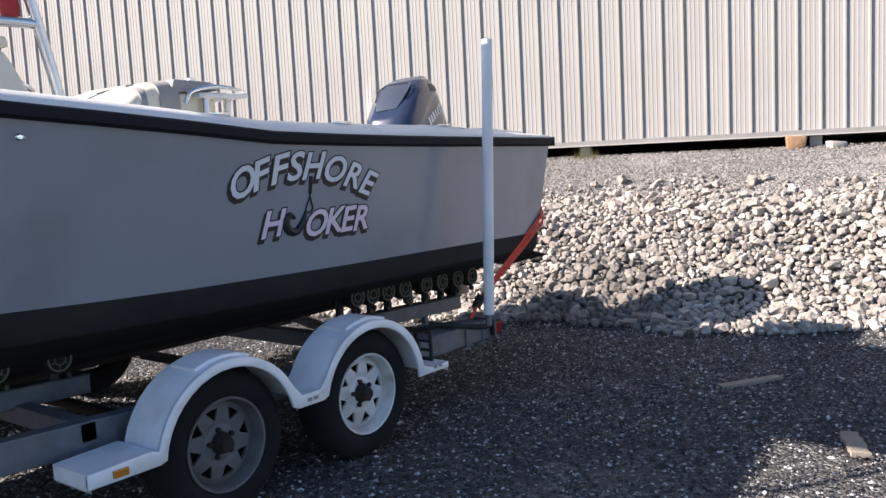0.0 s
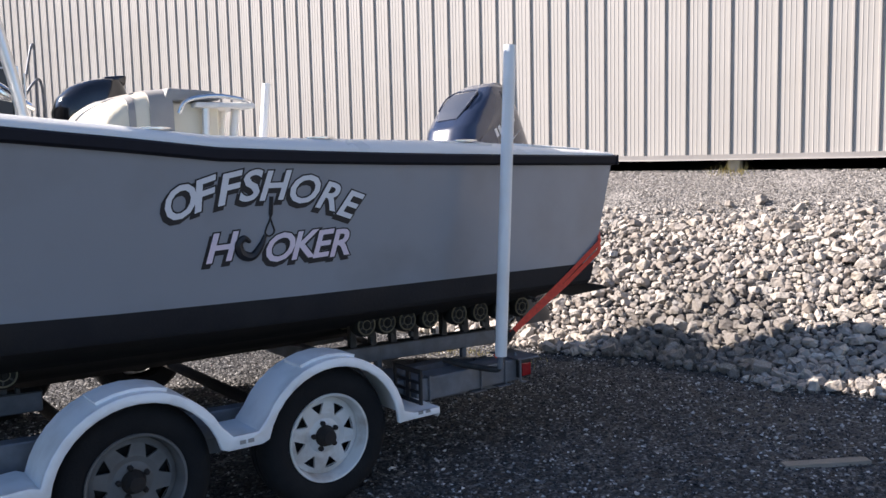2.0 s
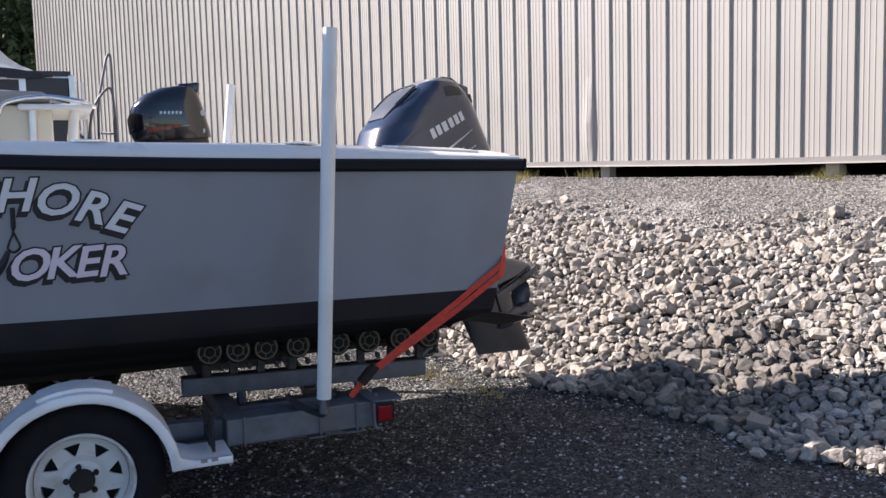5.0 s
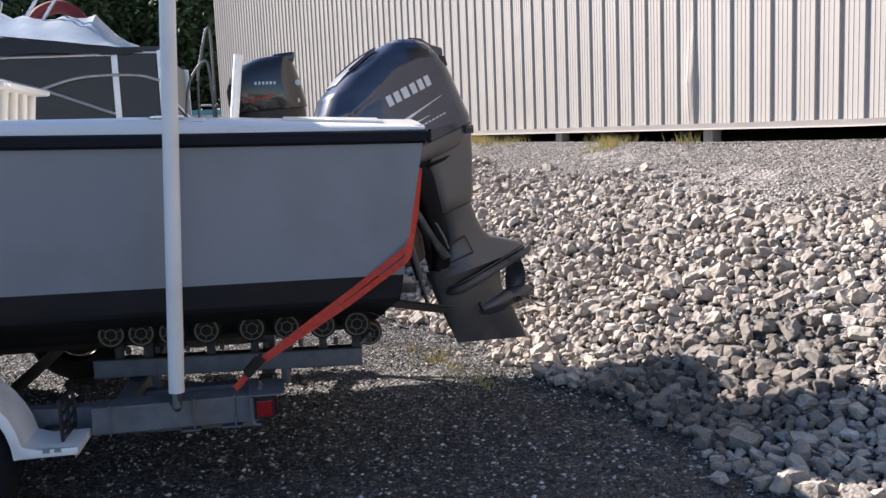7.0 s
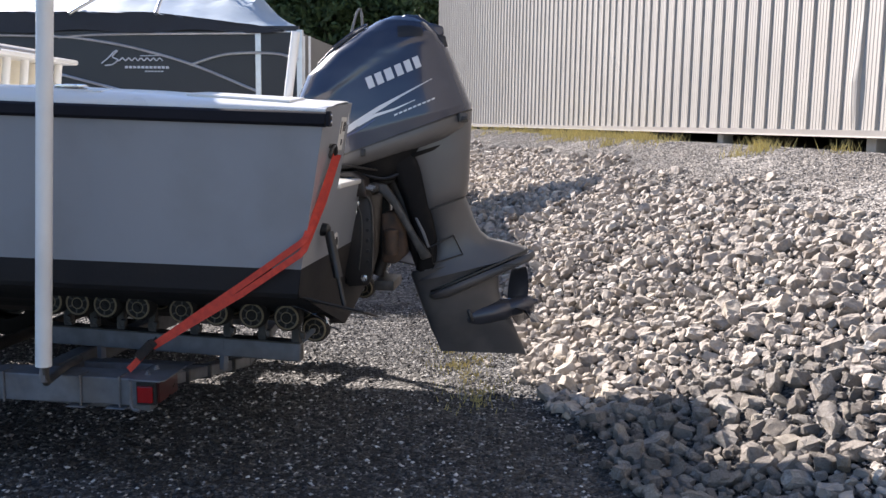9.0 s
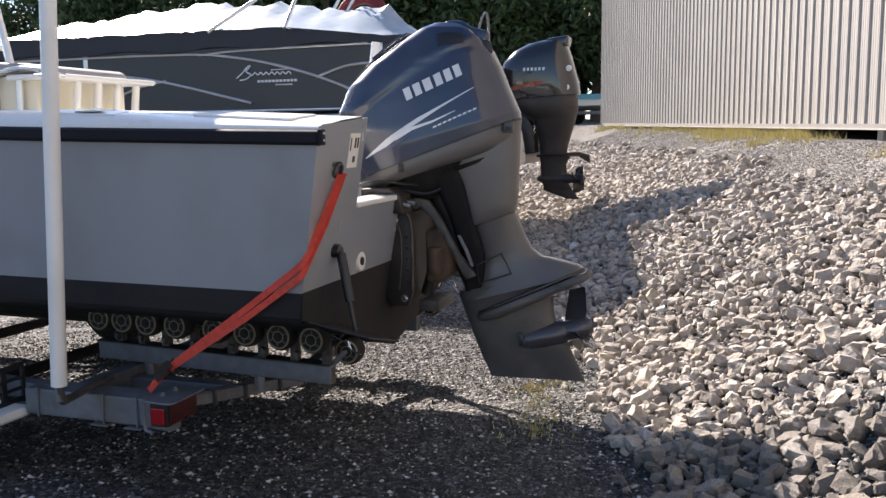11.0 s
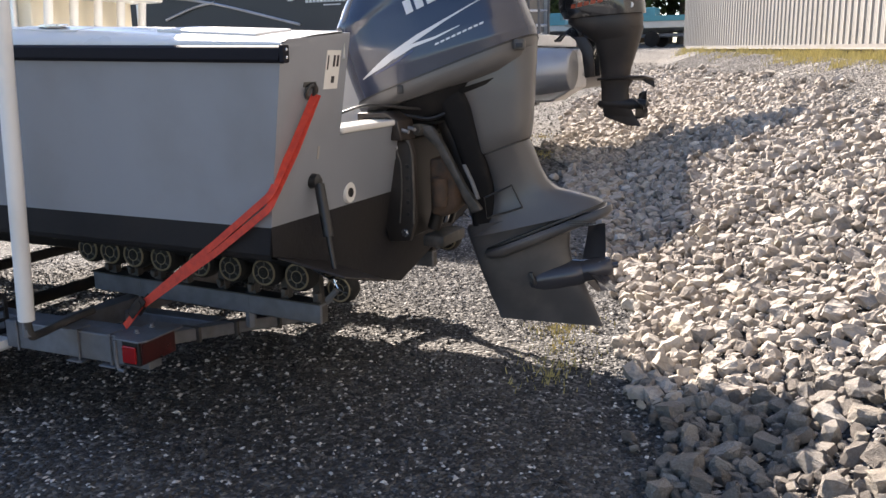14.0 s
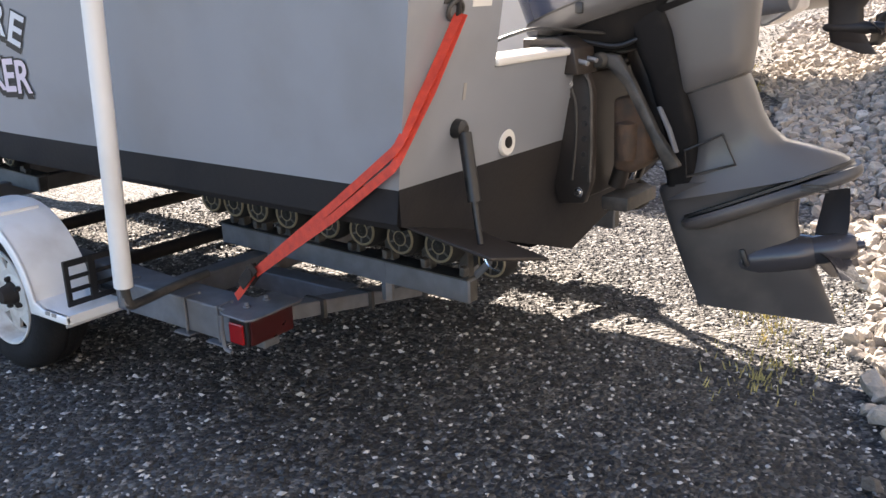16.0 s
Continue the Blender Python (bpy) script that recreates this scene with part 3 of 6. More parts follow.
under(boat, part("transom", slab(up, 0.05), M_hull, label="flat grey transom with engine cut-out"))
under(boat, part("transom_bottom", slab(dn, 0.05), M_bottom))
under(boat, part("well_cap", box(1.74, tx(1.15) + 0.012, CY - WELL + 0.012, CY + WELL - 0.012, 1.151, 1.175, 0.008), M_white))
under(boat, part("splash_well", merge(box(1.24, 1.72, CY - WELL, CY + WELL, 1.02, 1.06), box(1.22, 1.26, CY - WELL - 0.02, CY + WELL + 0.02, 0.84, 1.46),
                                      box(1.24, 1.82, CY - WELL - 0.02, CY - WELL, 1.02, 1.485), box(1.24, 1.82, CY + WELL, CY + WELL + 0.02, 1.02, 1.485)), M_white))
# transom fittings
drain = lathe([(0.012, -0.004), (0.012, 0.006), (0.020, 0.008), (0.038, 0.008), (0.042, 0.002), (0.042, -0.004)], 20, "x", (tx(0.92), 0.635, 0.92))
under(boat, part("drain_fitting", drain, M_white, label="round white drain fitting", smooth=True))
under(boat, part("drain_hole", lathe([(0.001, 0.0), (0.018, 0.0), (0.018, 0.0105), (0.001, 0.0105)], 16, "x", (tx(0.92), 0.635, 0.92)), M_black))
ring = [(tx(1.31) + 0.010 + 0.008 * math.sin(a), 0.28 + 0.03 * math.cos(a), 1.31 + 0.022 * math.sin(a)) for a in np.linspace(0, 2 * math.pi, 14)[:-1]]
under(boat, part("transom_eye", merge(tube(ring, 0.006, 8, closed=True), box(tx(1.31) - 0.002, tx(1.31) + 0.006, 0.24, 0.32, 1.325, 1.345, 0.003)), M_bracket, label="dull steel tie-down eye", smooth=True))


# trim tabs with their rams
def trim_tab(sgn):
    y0, y1 = CY + sgn * 1.03, CY + sgn * 0.69
    tab = thing("trim_tab", (tx(0.7), (y0 + y1) / 2, 0.7), "black trim tab and ram on the transom", "trim tab", "trim tabs")
    tab.parent = boat
    tab.matrix_parent_inverse = Matrix.Translation(boat.location).inverted()
    del tab["category"], tab["group"]
    xt = tx(0.72)
    pl = [(xt, y0), (xt, y1), (xt + 0.25, y1 + sgn * 0.01), (xt + 0.25, y0 - sgn * 0.03)]
    pl = [(x, y, 0.752 - 0.265 * (1.03 - abs(y - CY)) - (x - xt) * 0.20) for x, y in pl]
    plate = (pl + [(x, y, z + 0.009) for x, y, z in pl], [(0, 1, 2, 3), (4, 5, 6, 7), (0, 1, 5, 4), (1, 2, 6, 5), (2, 3, 7, 6), (3, 0, 4, 7)])
    o1 = part("tab_plate", bevelled(plate, 0.003, 1), M_leg2)
    a, b = Vector((tx(0.99) + 0.03, CY + sgn * 0.86, 0.99)), Vector((xt + 0.15, CY + sgn * 0.90, 0.70))
    mid = a.lerp(b, 0.62)
    o2 = part("ram", merge(tube([a, mid], 0.019, 12), tube([mid, b], 0.009, 10), lathe([(0.026, -0.02), (0.028, 0.0), (0.024, 0.025), (0.012, 0.035)], 14, "x", (tx(1.0), CY + sgn * 0.86, 1.0))), M_black, smooth=True)
    for o in (o1, o2):
        under(tab, o)


trim_tab(-1)
trim_tab(1)

# registration sticker, writing as bars
st = new("registration_sticker")
st.parent = boat
st.matrix_parent_inverse = Matrix.Translation(boat.location).inverted()


def on_transom(y0, y1, z0, z1, d=0.002):
    v = [(tx(z) + d, y, z) for y, z in ((y0, z0), (y1, z0), (y1, z1), (y0, z1))]
    w = [(x - d * 0.8, y, z) for x, y, z in v]
    return v + w, [(0, 1, 2, 3), (4, 5, 6, 7), (0, 1, 5, 4), (1, 2, 6, 5), (2, 3, 7, 6), (3, 0, 4, 7)]


part("sticker_sheet", on_transom(0.365, 0.455, 1.315, 1.445), M_white, st)
for y0, y1, z0, z1 in ((0.410, 0.421, 1.39, 1.428), (0.433, 0.444, 1.39, 1.428), (0.374, 0.379, 1.38, 1.428), (0.408, 0.426, 1.335, 1.358)):
    part("printed_bar", on_transom(y0, y1, z0, z1, 0.004), M_letterb, st)
part("paint_scuff", on_transom(0.372, 0.385, 1.075, 1.12), M_greyv, boat).matrix_parent_inverse = Matrix.Translation(boat.location).inverted()


def on_deck(x0, x1, d0, d1, sgn, t):
    """A lid lying on the side deck, from d0 to d1 inboard of the edge."""
    v = []
    for lift in (0.0, t):
        for x, d in ((x0, d0), (x1, d0), (x1, d1), (x0, d1)):
            h, z = sheer(x)
            a, b = deck_rise(x)
            w = h - deck_in(x)
            zz = z + float(np.interp(d, [0, 0.03, 0.055, 0.075, w], [0.0, a * 0.62, a * 0.92, a, b]))
            v.append((x, CY + sgn * (h - d), zz + lift - 0.001))
    return bevelled((v, [(0, 1, 2, 3), (4, 5, 6, 7), (0, 1, 5, 4), (1, 2, 6, 5), (2, 3, 7, 6), (3, 0, 4, 7)]), t * 0.4, 2)


def flush_cleat(x):
    h, z = sheer(x)
    y = CY - h + 0.085
    c = part("rod_holder", merge(lathe([(0.042, 0.0), (0.042, 0.005), (0.034, 0.008), (0.03, 0.008), (0.028, -0.004), (0.001, -0.004)], 20, "z", (0, 0, 0))), M_chrome, label="flush stainless rod holder", smooth=True)
    c.matrix_world = Matrix.Translation((x, y, z + deck_rise(x)[0] + 0.002)) @ Matrix.Diagonal((1.6, 0.8, 1, 1))
    under(boat, c)
    d = part("rod_hole", lathe([(0.001, 0.0), (0.03, 0.0), (0.03, 0.002), (0.001, 0.002)], 16, "z"), M_black)
    d.matrix_world = Matrix.Translation((x, y, z + deck_rise(x)[0] + 0.006)) @ Matrix.Diagonal((1.6, 0.8, 1, 1))
    under(boat, d)


for x in (-0.62, 0.10, 0.92):
    flush_cleat(x)
# hatch plates on the aft quarter decks and hull-side drains
for sgn in (-1, 1):
    under(boat, part("deck_hatch", on_deck(1.36, 1.76, 0.10, 0.31, sgn, 0.012), M_white))
    under(boat, part("rod_plate", on_deck(0.74, 1.06, 0.045, 0.13, sgn, 0.006), M_white))
for x, z in ((-1.46, 1.52), (-1.62, 1.535)):
    y = CY - side_in(x, z)
    o = part("hull_vent", lathe([(0.014, 0.002), (0.014, -0.004), (0.010, -0.007), (0.008, -0.002), (0.001, -0.002)], 18, "y", (0, 0, 0)), M_chrome, smooth=True)
    o.matrix_world = Matrix.Translation((x, y, z)) @ Matrix.Diagonal((1.3, 1, 0.8, 1))
    under(boat, o)


# ---- name on the side ----
def letter_mesh(ch, size, grow, shear):
    cu = bpy.data.curves.new("letter", "FONT")
    cu.body, cu.size, cu.align_x, cu.shear, cu.offset, cu.resolution_u = ch, size, "CENTER", shear, grow, 3
    ob = bpy.data.objects.new("letter", cu)
    scene.collection.objects.link(ob)
    me = bpy.data.meshes.new_from_object(ob.evaluated_get(bpy.context.evaluated_depsgraph_get()))
    v, f = [tuple(p.co) for p in me.vertices], [tuple(p.vertices) for p in me.polygons]
    bpy.data.objects.remove(ob)
    bpy.data.meshes.remove(me)
    return v, f


def on_hull(x, z, out):
    return (x, CY - side_in(x, z) - out, z)


def set_letter(ch, x, z, size, turn, material, name, wide=1.0):
    """White letter with a black edge and a heavy black drop shade."""
    c, s = math.cos(turn), math.sin(turn)
    for grow, dx, dz, out, m, nm in ((0.0095, 0, 0, 0.0022, M_letterb, "letter_edge"), (0.0095, -0.012, -0.015, 0.0014, M_letterb, "letter_shade"), (0.0034, 0, 0, 0.003, material, name)):
        v, f = letter_mesh(ch, size, grow, 0.3)
        pts = []
        for a, b, _ in v:
            a, b = a * wide, b - size * 0.35
            pts.append(on_hull(x + a * c - b * s + dx, z + a * s + b * c + dz, out))
        under(boat, part(nm, (pts, f), m, fix=False))


for ch, xk, wide in zip("OFFSHORE", (-0.567, -0.478, -0.376, -0.281, -0.171, -0.034, 0.088, 0.188), (1.04, 1.2, 1.24, 1.18, 1.04, 1.06, 1.04, 1.04)):
    t = (xk + 0.189) / 0.378
    set_letter(ch, xk, 1.372 - 0.074 * t * t - 0.017 * t, 0.166, -0.36 * t + 0.02, M_letter, "letter", wide)
for ch, xk, zk in (("H", -0.397, 1.132), ("O", -0.142, 1.113), ("K", -0.030, 1.115), ("E", 0.057, 1.113), ("R", 0.148, 1.111)):
    set_letter(ch, xk, zk, 0.162, 0.05, M_letterp, "letter", 1.05)
# the fish hook that stands for a letter, and its line
hook = arc([(-0.172, 1.325), (-0.175, 1.24), (-0.19, 1.20), (-0.196, 1.175), (-0.176, 1.162), (-0.156, 1.18), (-0.165, 1.21), (-0.174, 1.235)], 5)
under(boat, part("hook_line", tube([on_hull(p.x, p.y, 0.002) for p in (Vector((q.x, q.y)) for q in hook)], [0.009 if i < 5 else 0.004 for i in range(len(hook))], 6), M_letterb))
hk = arc([(-0.196, 1.168), (-0.215, 1.125), (-0.25, 1.085), (-0.295, 1.095), (-0.312, 1.135), (-0.29, 1.16), (-0.262, 1.145)], 6)
under(boat, part("hook", tube([on_hull(p.x, p.y, 0.002) for p in hk], [0.008 + 0.012 * math.sin(math.pi * i / (len(hk) - 1)) for i in range(len(hk))], 8), M_letterb))


# ---- helm seat, console and top frame ----
seat = thing("leaning_post", (-0.25, CY, 0.84), "cream and grey helm seat with rear rod rack", "seat")
S_Y0, S_Y1 = 0.86, 1.58


def cushion(x0, x1, z0, z1, y0, y1, m, name, r=0.05):
    return under(seat, part(name, bevelled(box(x0, x1, y0, y1, z0, z1), r, 4), m, smooth=True, angle=60))


HX = [-0.585, -0.575, -0.54, -0.49, -0.42, -0.35, -0.23, -0.06]
HZ = [1.62, 1.68, 1.725, 1.76, 1.79, 1.805, 1.818, 1.812]
HW = [0.30, 0.325, 0.345, 0.358, 0.364, 0.365, 0.365, 0.365]


def hump_part(x0, x1, m, name, grow):
    """A slice of the rounded seat between two stations."""
    loops = []
    for x in np.linspace(x0, x1, max(3, int((x1 - x0) / 0.015))):
        w = float(np.interp(x, HX, HW)) + grow
        h = float(np.interp(x, HX, HZ)) + grow - 1.50
        loops.append([(x, CY + w * math.copysign(abs(math.cos(a)) ** 0.22, math.cos(a)), 1.50 + h * abs(math.sin(a)) ** 0.3) for a in np.linspace(0, math.pi, 25)])
    return under(seat, part(name, loft(loops), m, smooth=True, angle=50))


hump_part(-0.585, -0.465, M_cream, "seat_cushion", 0.0)
hump_part(-0.465, -0.435, M_greyv, "seat_piping", 0.005)
hump_part(-0.435, -0.37, M_cream, "seat_cushion", 0.0)
hump_part(-0.37, -0.26, M_greyv, "backrest", 0.008)
under(seat, part("backrest_cap", bevelled(prism([(-0.30, 1.755), (-0.28, 1.82), (-0.06, 1.81), (-0.02, 1.79), (-0.02, 1.765)], S_Y0, S_Y1), 0.015, 3), M_greyv, smooth=True, angle=60))
cushion(-0.27, -0.02, 1.30, 1.755, S_Y0 + 0.03, S_Y1 - 0.03, M_cream, "tackle_box", 0.012)
cushion(-0.54, -0.02, 0.93, 1.52, S_Y0 + 0.10, S_Y1 - 0.10, M_white, "seat_base", 0.03)
under(seat, part("rod_shelf", bevelled(box(-0.16, 0.15, S_Y0 - 0.03, S_Y1 + 0.03, 1.728, 1.756), 0.012, 2), M_white, smooth=True))
grab = arc([(-0.24, S_Y0 - 0.02, 1.70), (-0.20, S_Y0 - 0.03, 1.76), (-0.05, S_Y0 - 0.03, 1.785), (0.10, S_Y0 - 0.03, 1.765), (0.155, S_Y0 + 0.03, 1.745)], 6)
under(seat, part("grab_rail", tube(grab, 0.011, 10), M_chrome, smooth=True))
for y in np.linspace(S_Y0 + 0.05, S_Y1 - 0.05, 5):
    under(seat, part("rod_tube", tube([(0.05, y, 1.52), (0.075, y, 1.73)], 0.021, 12), M_white, smooth=True))
for y in (S_Y0 + 0.0, S_Y1 - 0.0):
    under(seat, part("frame_leg", tube([(-0.12, y, 0.84), (-0.10, y, 1.73)], 0.018, 10), M_alu, smooth=True))

console = thing("helm_console", (-1.6, CY, 0.84), "off-white fibreglass helm console with a steel wheel", "console")
prof = [(-2.5, 0.84), (-1.10, 0.84), (-1.03, 1.60), (-1.005, 1.73), (-1.10, 1.905), (-1.44, 1.955), (-2.3, 1.98), (-2.5, 1.3)]
under(console, part("console_body", bevelled(prism(prof, CY - 0.40, CY + 0.40), 0.03, 3), M_console, smooth=True))
under(console, part("windscreen_lip", bevelled(prism([(-1.095, 1.912), (-1.10, 1.955), (-1.44, 2.012), (-2.25, 2.06), (-2.25, 2.0), (-1.44, 1.962)], CY - 0.415, CY + 0.415), 0.008, 2), M_console, smooth=True))
for x, z in ((-1.20, 1.95), (-1.34, 1.974)):
    under(console, part("lip_bolt", lathe([(0.001, -0.004), (0.008, -0.003), (0.009, 0.003), (0.001, 0.003)], 10, "y", (x, CY - 0.416, z)), M_chrome))
under(console, part("hatch_seam", box(-2.2, -1.30, CY - 0.403, CY - 0.398, 1.764, 1.77), M_greyv))
under(console, part("gauge_panel", bevelled(prism([(-1.03, 1.73), (-0.985, 1.735), (-1.075, 1.90), (-1.105, 1.90)], CY - 0.33, CY + 0.33), 0.006, 2), M_black))
wc = Vector((-0.955, CY - 0.05, 1.80))
wm = Matrix.Translation(wc) @ Matrix.Rotation(radians(33), 4, "Y") @ Matrix.Rotation(radians(14), 4, "X")
wring = [(wm @ Vector((0.165 * math.cos(a), 0.165 * math.sin(a), 0.03))) for a in np.linspace(0, 2 * math.pi, 29)[:-1]]
under(console, part("steering_wheel", merge(tube(wring, 0.013, 8, closed=True), *[tube([wm @ Vector((0, 0, -0.02)), wm @ Vector((0.165 * math.cos(a), 0.165 * math.sin(a), 0.03))], 0.009, 6) for a in (0.5, 2.6, 4.7)], xf(lathe([(0.03, -0.16), (0.03, -0.02), (0.045, 0.0), (0.03, 0.02), (0.001, 0.025)], 14, "z"), wm)), M_chrome, label="stainless steering wheel", smooth=True))

top = thing("t_top_frame", (-1.5, CY, 0.84), "bare aluminium T-top pipe frame round the console", "frame")
for sgn in (-1, 1):
    y = CY + sgn * 0.50
    under(top, part("rear_post", tube(arc([(-0.91, y, 0.84), (-0.925, y, 1.45), (-0.946, y, 1.70), (-1.012, y, 2.01), (-1.09, y, 2.35), (-1.20, y, 2.90)], 5), 0.024, 12), M_alu, smooth=True))
    under(top, part("front_post", tube(arc([(-2.55, y, 0.84), (-2.46, y, 1.8), (-2.22, y, 2.90)], 5), 0.024, 12), M_alu, smooth=True))
    under(top, part("side_rail", tube([(-1.010, y, 2.0), (-2.33, y, 2.02)], 0.021, 12), M_alu, smooth=True))
    under(top, part("upper_rail", tube([(-0.28, y, 2.90), (-2.25, y, 2.90)], 0.021, 12), M_alu, smooth=True))
under(top, part("cross_rail", tube([(-1.20, CY - 0.5, 2.90), (-1.20, CY + 0.5, 2.90)], 0.021, 12), M_alu, smooth=True))
under(top, part("cross_rail", tube([(-2.22, CY - 0.5, 2.90), (-2.22, CY + 0.5, 2.90)], 0.021, 12), M_alu, smooth=True))
can = []
for x in np.linspace(-2.30, -0.22, 9):
    u = (x + 1.26) / 1.04
    half, lift = 0.62 - 0.05 * u ** 4, 0.05 * (1 - u * u)
    can.append([(x, CY + half * k, 2.925 + (0.012 + lift + 0.03 * (1 - k * k)) * s_) for k, s_ in ((-1, 0), (-1, 0.6), (-0.6, 1), (0, 1), (0.6, 1), (1, 0.6), (1, 0), (0, 0))])
under(top, part("canopy", loft(can), M_white, label="white hardtop canopy", smooth=True))
roll = thing("red_roll", (-1.17, CY - 0.42, 2.03), "red rolled canvas standing on the top frame's rail", "canvas roll")
under(roll, part("roll_body", tube([(-1.10, CY - 0.47, 2.025), (-1.105, CY - 0.47, 2.06), (-1.15, CY - 0.46, 2.3), (-1.21, CY - 0.45, 2.6)], [0.034, 0.04, 0.042, 0.04], 14), mat("red canvas", (0.35, 0.03, 0.03), 0.8, bump=0.4, bump_scale=30), smooth=True))


# ---- outboard engines ----
UPPER = [((1.600, 1.215), (2.348, 1.503), 0.205), ((1.565, 1.300), (2.345, 1.530), 0.212), ((1.530, 1.400), (2.325, 1.575), 0.212), ((1.500, 1.520), (2.292, 1.650), 0.207), ((1.545, 1.635), (2.258, 1.735), 0.198),
         ((1.640, 1.735), (2.225, 1.800), 0.188), ((1.760, 1.830), (2.180, 1.855), 0.172), ((1.870, 1.902), (2.130, 1.898), 0.145), ((1.930, 1.928), (2.095, 1.922), 0.115), ((1.975, 1.938), (2.060, 1.935), 0.07)]
COWL_N = 3.2      # squareness of the cowl's plan
CREASE = ([1.40, 1.50, 1.62, 1.735, 1.879, 2.0, 2.2], [1.36, 1.43, 1.516, 1.596, 1.711, 1.781, 1.85])
# the engine stands steered: turned about its leaning swivel axis
STEER = Matrix.Translation((2.08, 0, 0.95)) @ Matrix.Rotation(radians(16), 4, Vector((-math.sin(radians(19)), 0, math.cos(radians(19))))) @ Matrix.Translation((-2.076, 0, -0.946))


def cowl_level(k):
    """A level of the upper cowl between its main ones."""
    i = min(int(k), len(UPPER) - 2)
    t = k - i
    (fa, ba, wa), (fb, bb, wb) = UPPER[i], UPPER[i + 1]
    return tuple(fa[c] + (fb[c] - fa[c]) * t for c in (0, 1)), tuple(ba[c] + (bb[c] - ba[c]) * t for c in (0, 1)), wa + (wb - wa) * t


def upper_cowl():
    """The upper cowl with its raised crown over a crease along each side."""
    vs, fs = slices([cowl_level(k) for k in np.linspace(0, len(UPPER) - 1, 64)], 0, 120, COWL_N)
    out = []
    for x, y, z in vs:
        k = max(0.0, min(1.0, (z - float(np.interp(x, *CREASE))) / 0.014))
        out.append((x, y * (1 + 0.045 * k), z))
    return out, fs


def outboard(name, label, upper, lower, leg_m):
    """Built about its own middle line y = 0, x aft and z up; all above the swivel is turned by the steering."""
    e = thing(name, (0, 0, 0), label, "outboard engine")
    P = lambda n, sh, mt, lb="", sm=True, ang=40: part(n, xf(sh, STEER), mt, e, lb, sm, ang)
    B = lambda n, sh, mt, lb="", sm=True, ang=40: part(n, sh, mt, e, lb, sm, ang)
    P("upper_cowl", upper_cowl(), upper, "glossy upper cowl", True, 28)
    P("lower_cowl", slices([((1.72, 1.188), (2.20, 1.335), 0.13), ((1.65, 1.166), (2.27, 1.372), 0.18), ((1.612, 1.172), (2.33, 1.42), 0.2), ((1.598, 1.190), (2.346, 1.468), 0.206), ((1.599, 1.208), (2.348, 1.496), 0.206)], 0, 72, COWL_N), lower)
    # black filler added to stand for the shade beneath the lower cowl
    P("cowl_pan", slices([((1.76, 1.12), (2.06, 1.16), 0.10), ((1.72, 1.15), (2.10, 1.22), 0.14), ((1.70, 1.195), (2.18, 1.34), 0.17)], 0, 32, 2.6), M_shroud)
    P("cowl_seam", slices([((1.596, 1.207), (2.351, 1.495), 0.208), ((1.596, 1.214), (2.351, 1.502), 0.208)], 0, 72, COWL_N), M_black)
    P("cowl_scoop", bevelled(prism([(1.99, 1.90), (2.0, 1.938), (2.075, 1.936), (2.125, 1.905), (2.195, 1.888), (2.198, 1.848), (2.15, 1.82)], -0.115, 0.115), 0.012, 3), upper, "", True, 50)
    P("scoop_mouth", bevelled(prism([(2.13, 1.82), (2.13, 1.852), (2.202, 1.842), (2.214, 1.79), (2.19, 1.79)], -0.125, 0.125), 0.006, 2), M_black, "black air scoop mouth")
    face = [(1.60, 1.690), (1.655, 1.748), (1.70, 1.783), (1.76, 1.831), (1.815, 1.867)]
    rows = []
    for i, (x, z) in enumerate(face):
        a, b = face[max(i - 1, 0)], face[min(i + 1, len(face) - 1)]
        d = Vector((b[0] - a[0], b[1] - a[1])).normalized()
        w = (0.075, 0.10, 0.108, 0.11, 0.105)[i]
        rows.append([(x - d.y * q, y, z + d.x * q) for q, y in ((-0.004, -w), (0.004, -w), (0.007, -w + 0.012), (0.007, w - 0.012), (0.004, w), (-0.004, w))])
    P("front_pad", loft(rows), M_cowlp, "dark moulded pad on the cowl's front")
    P("pad_lip", tube(arc([(1.665, -0.108, 1.765), (1.765, -0.116, 1.845), (1.822, -0.09, 1.882), (1.826, 0.0, 1.886), (1.822, 0.09, 1.882), (1.765, 0.116, 1.845), (1.665, 0.108, 1.765)], 5), 0.005, 6), upper)
    P("apron", slices([((2.118, 1.002), (2.322, 1.078), 0.113), ((2.108, 1.012), (2.330, 1.092), 0.122), ((2.092, 1.07), (2.337, 1.16), 0.13), ((2.063, 1.175), (2.340, 1.27), 0.142), ((2.03, 1.23), (2.343, 1.36), 0.148), ((1.98, 1.26), (2.346, 1.46), 0.152)], 0, 44, 4), leg_m)
    P("apron_seam", slices([((2.122, 0.997), (2.320, 1.071), 0.114), ((2.120, 1.001), (2.322, 1.076), 0.114)], 0, 44, 4), M_black)
    P("apron_lip", slices([((2.00, 1.235), (2.22, 1.318), 0.150), ((1.97, 1.25), (2.24, 1.338), 0.160)], 0, 44, 3), M_shroud)
    P("midsection", slices([((2.09, 0.655), (2.668, 0.80), 0.10), ((2.13, 0.70), (2.625, 0.832), 0.09), ((2.15, 0.745), (2.53, 0.858), 0.082), ((2.165, 0.80), (2.452, 0.872), 0.078), ((2.17, 0.85), (2.405, 0.908), 0.078), ((2.158, 0.915), (2.372, 0.965), 0.085), ((2.135, 0.975), (2.342, 1.04), 0.10), ((2.118, 1.0), (2.325, 1.075), 0.112)], 0, 44, 3.2), leg_m)
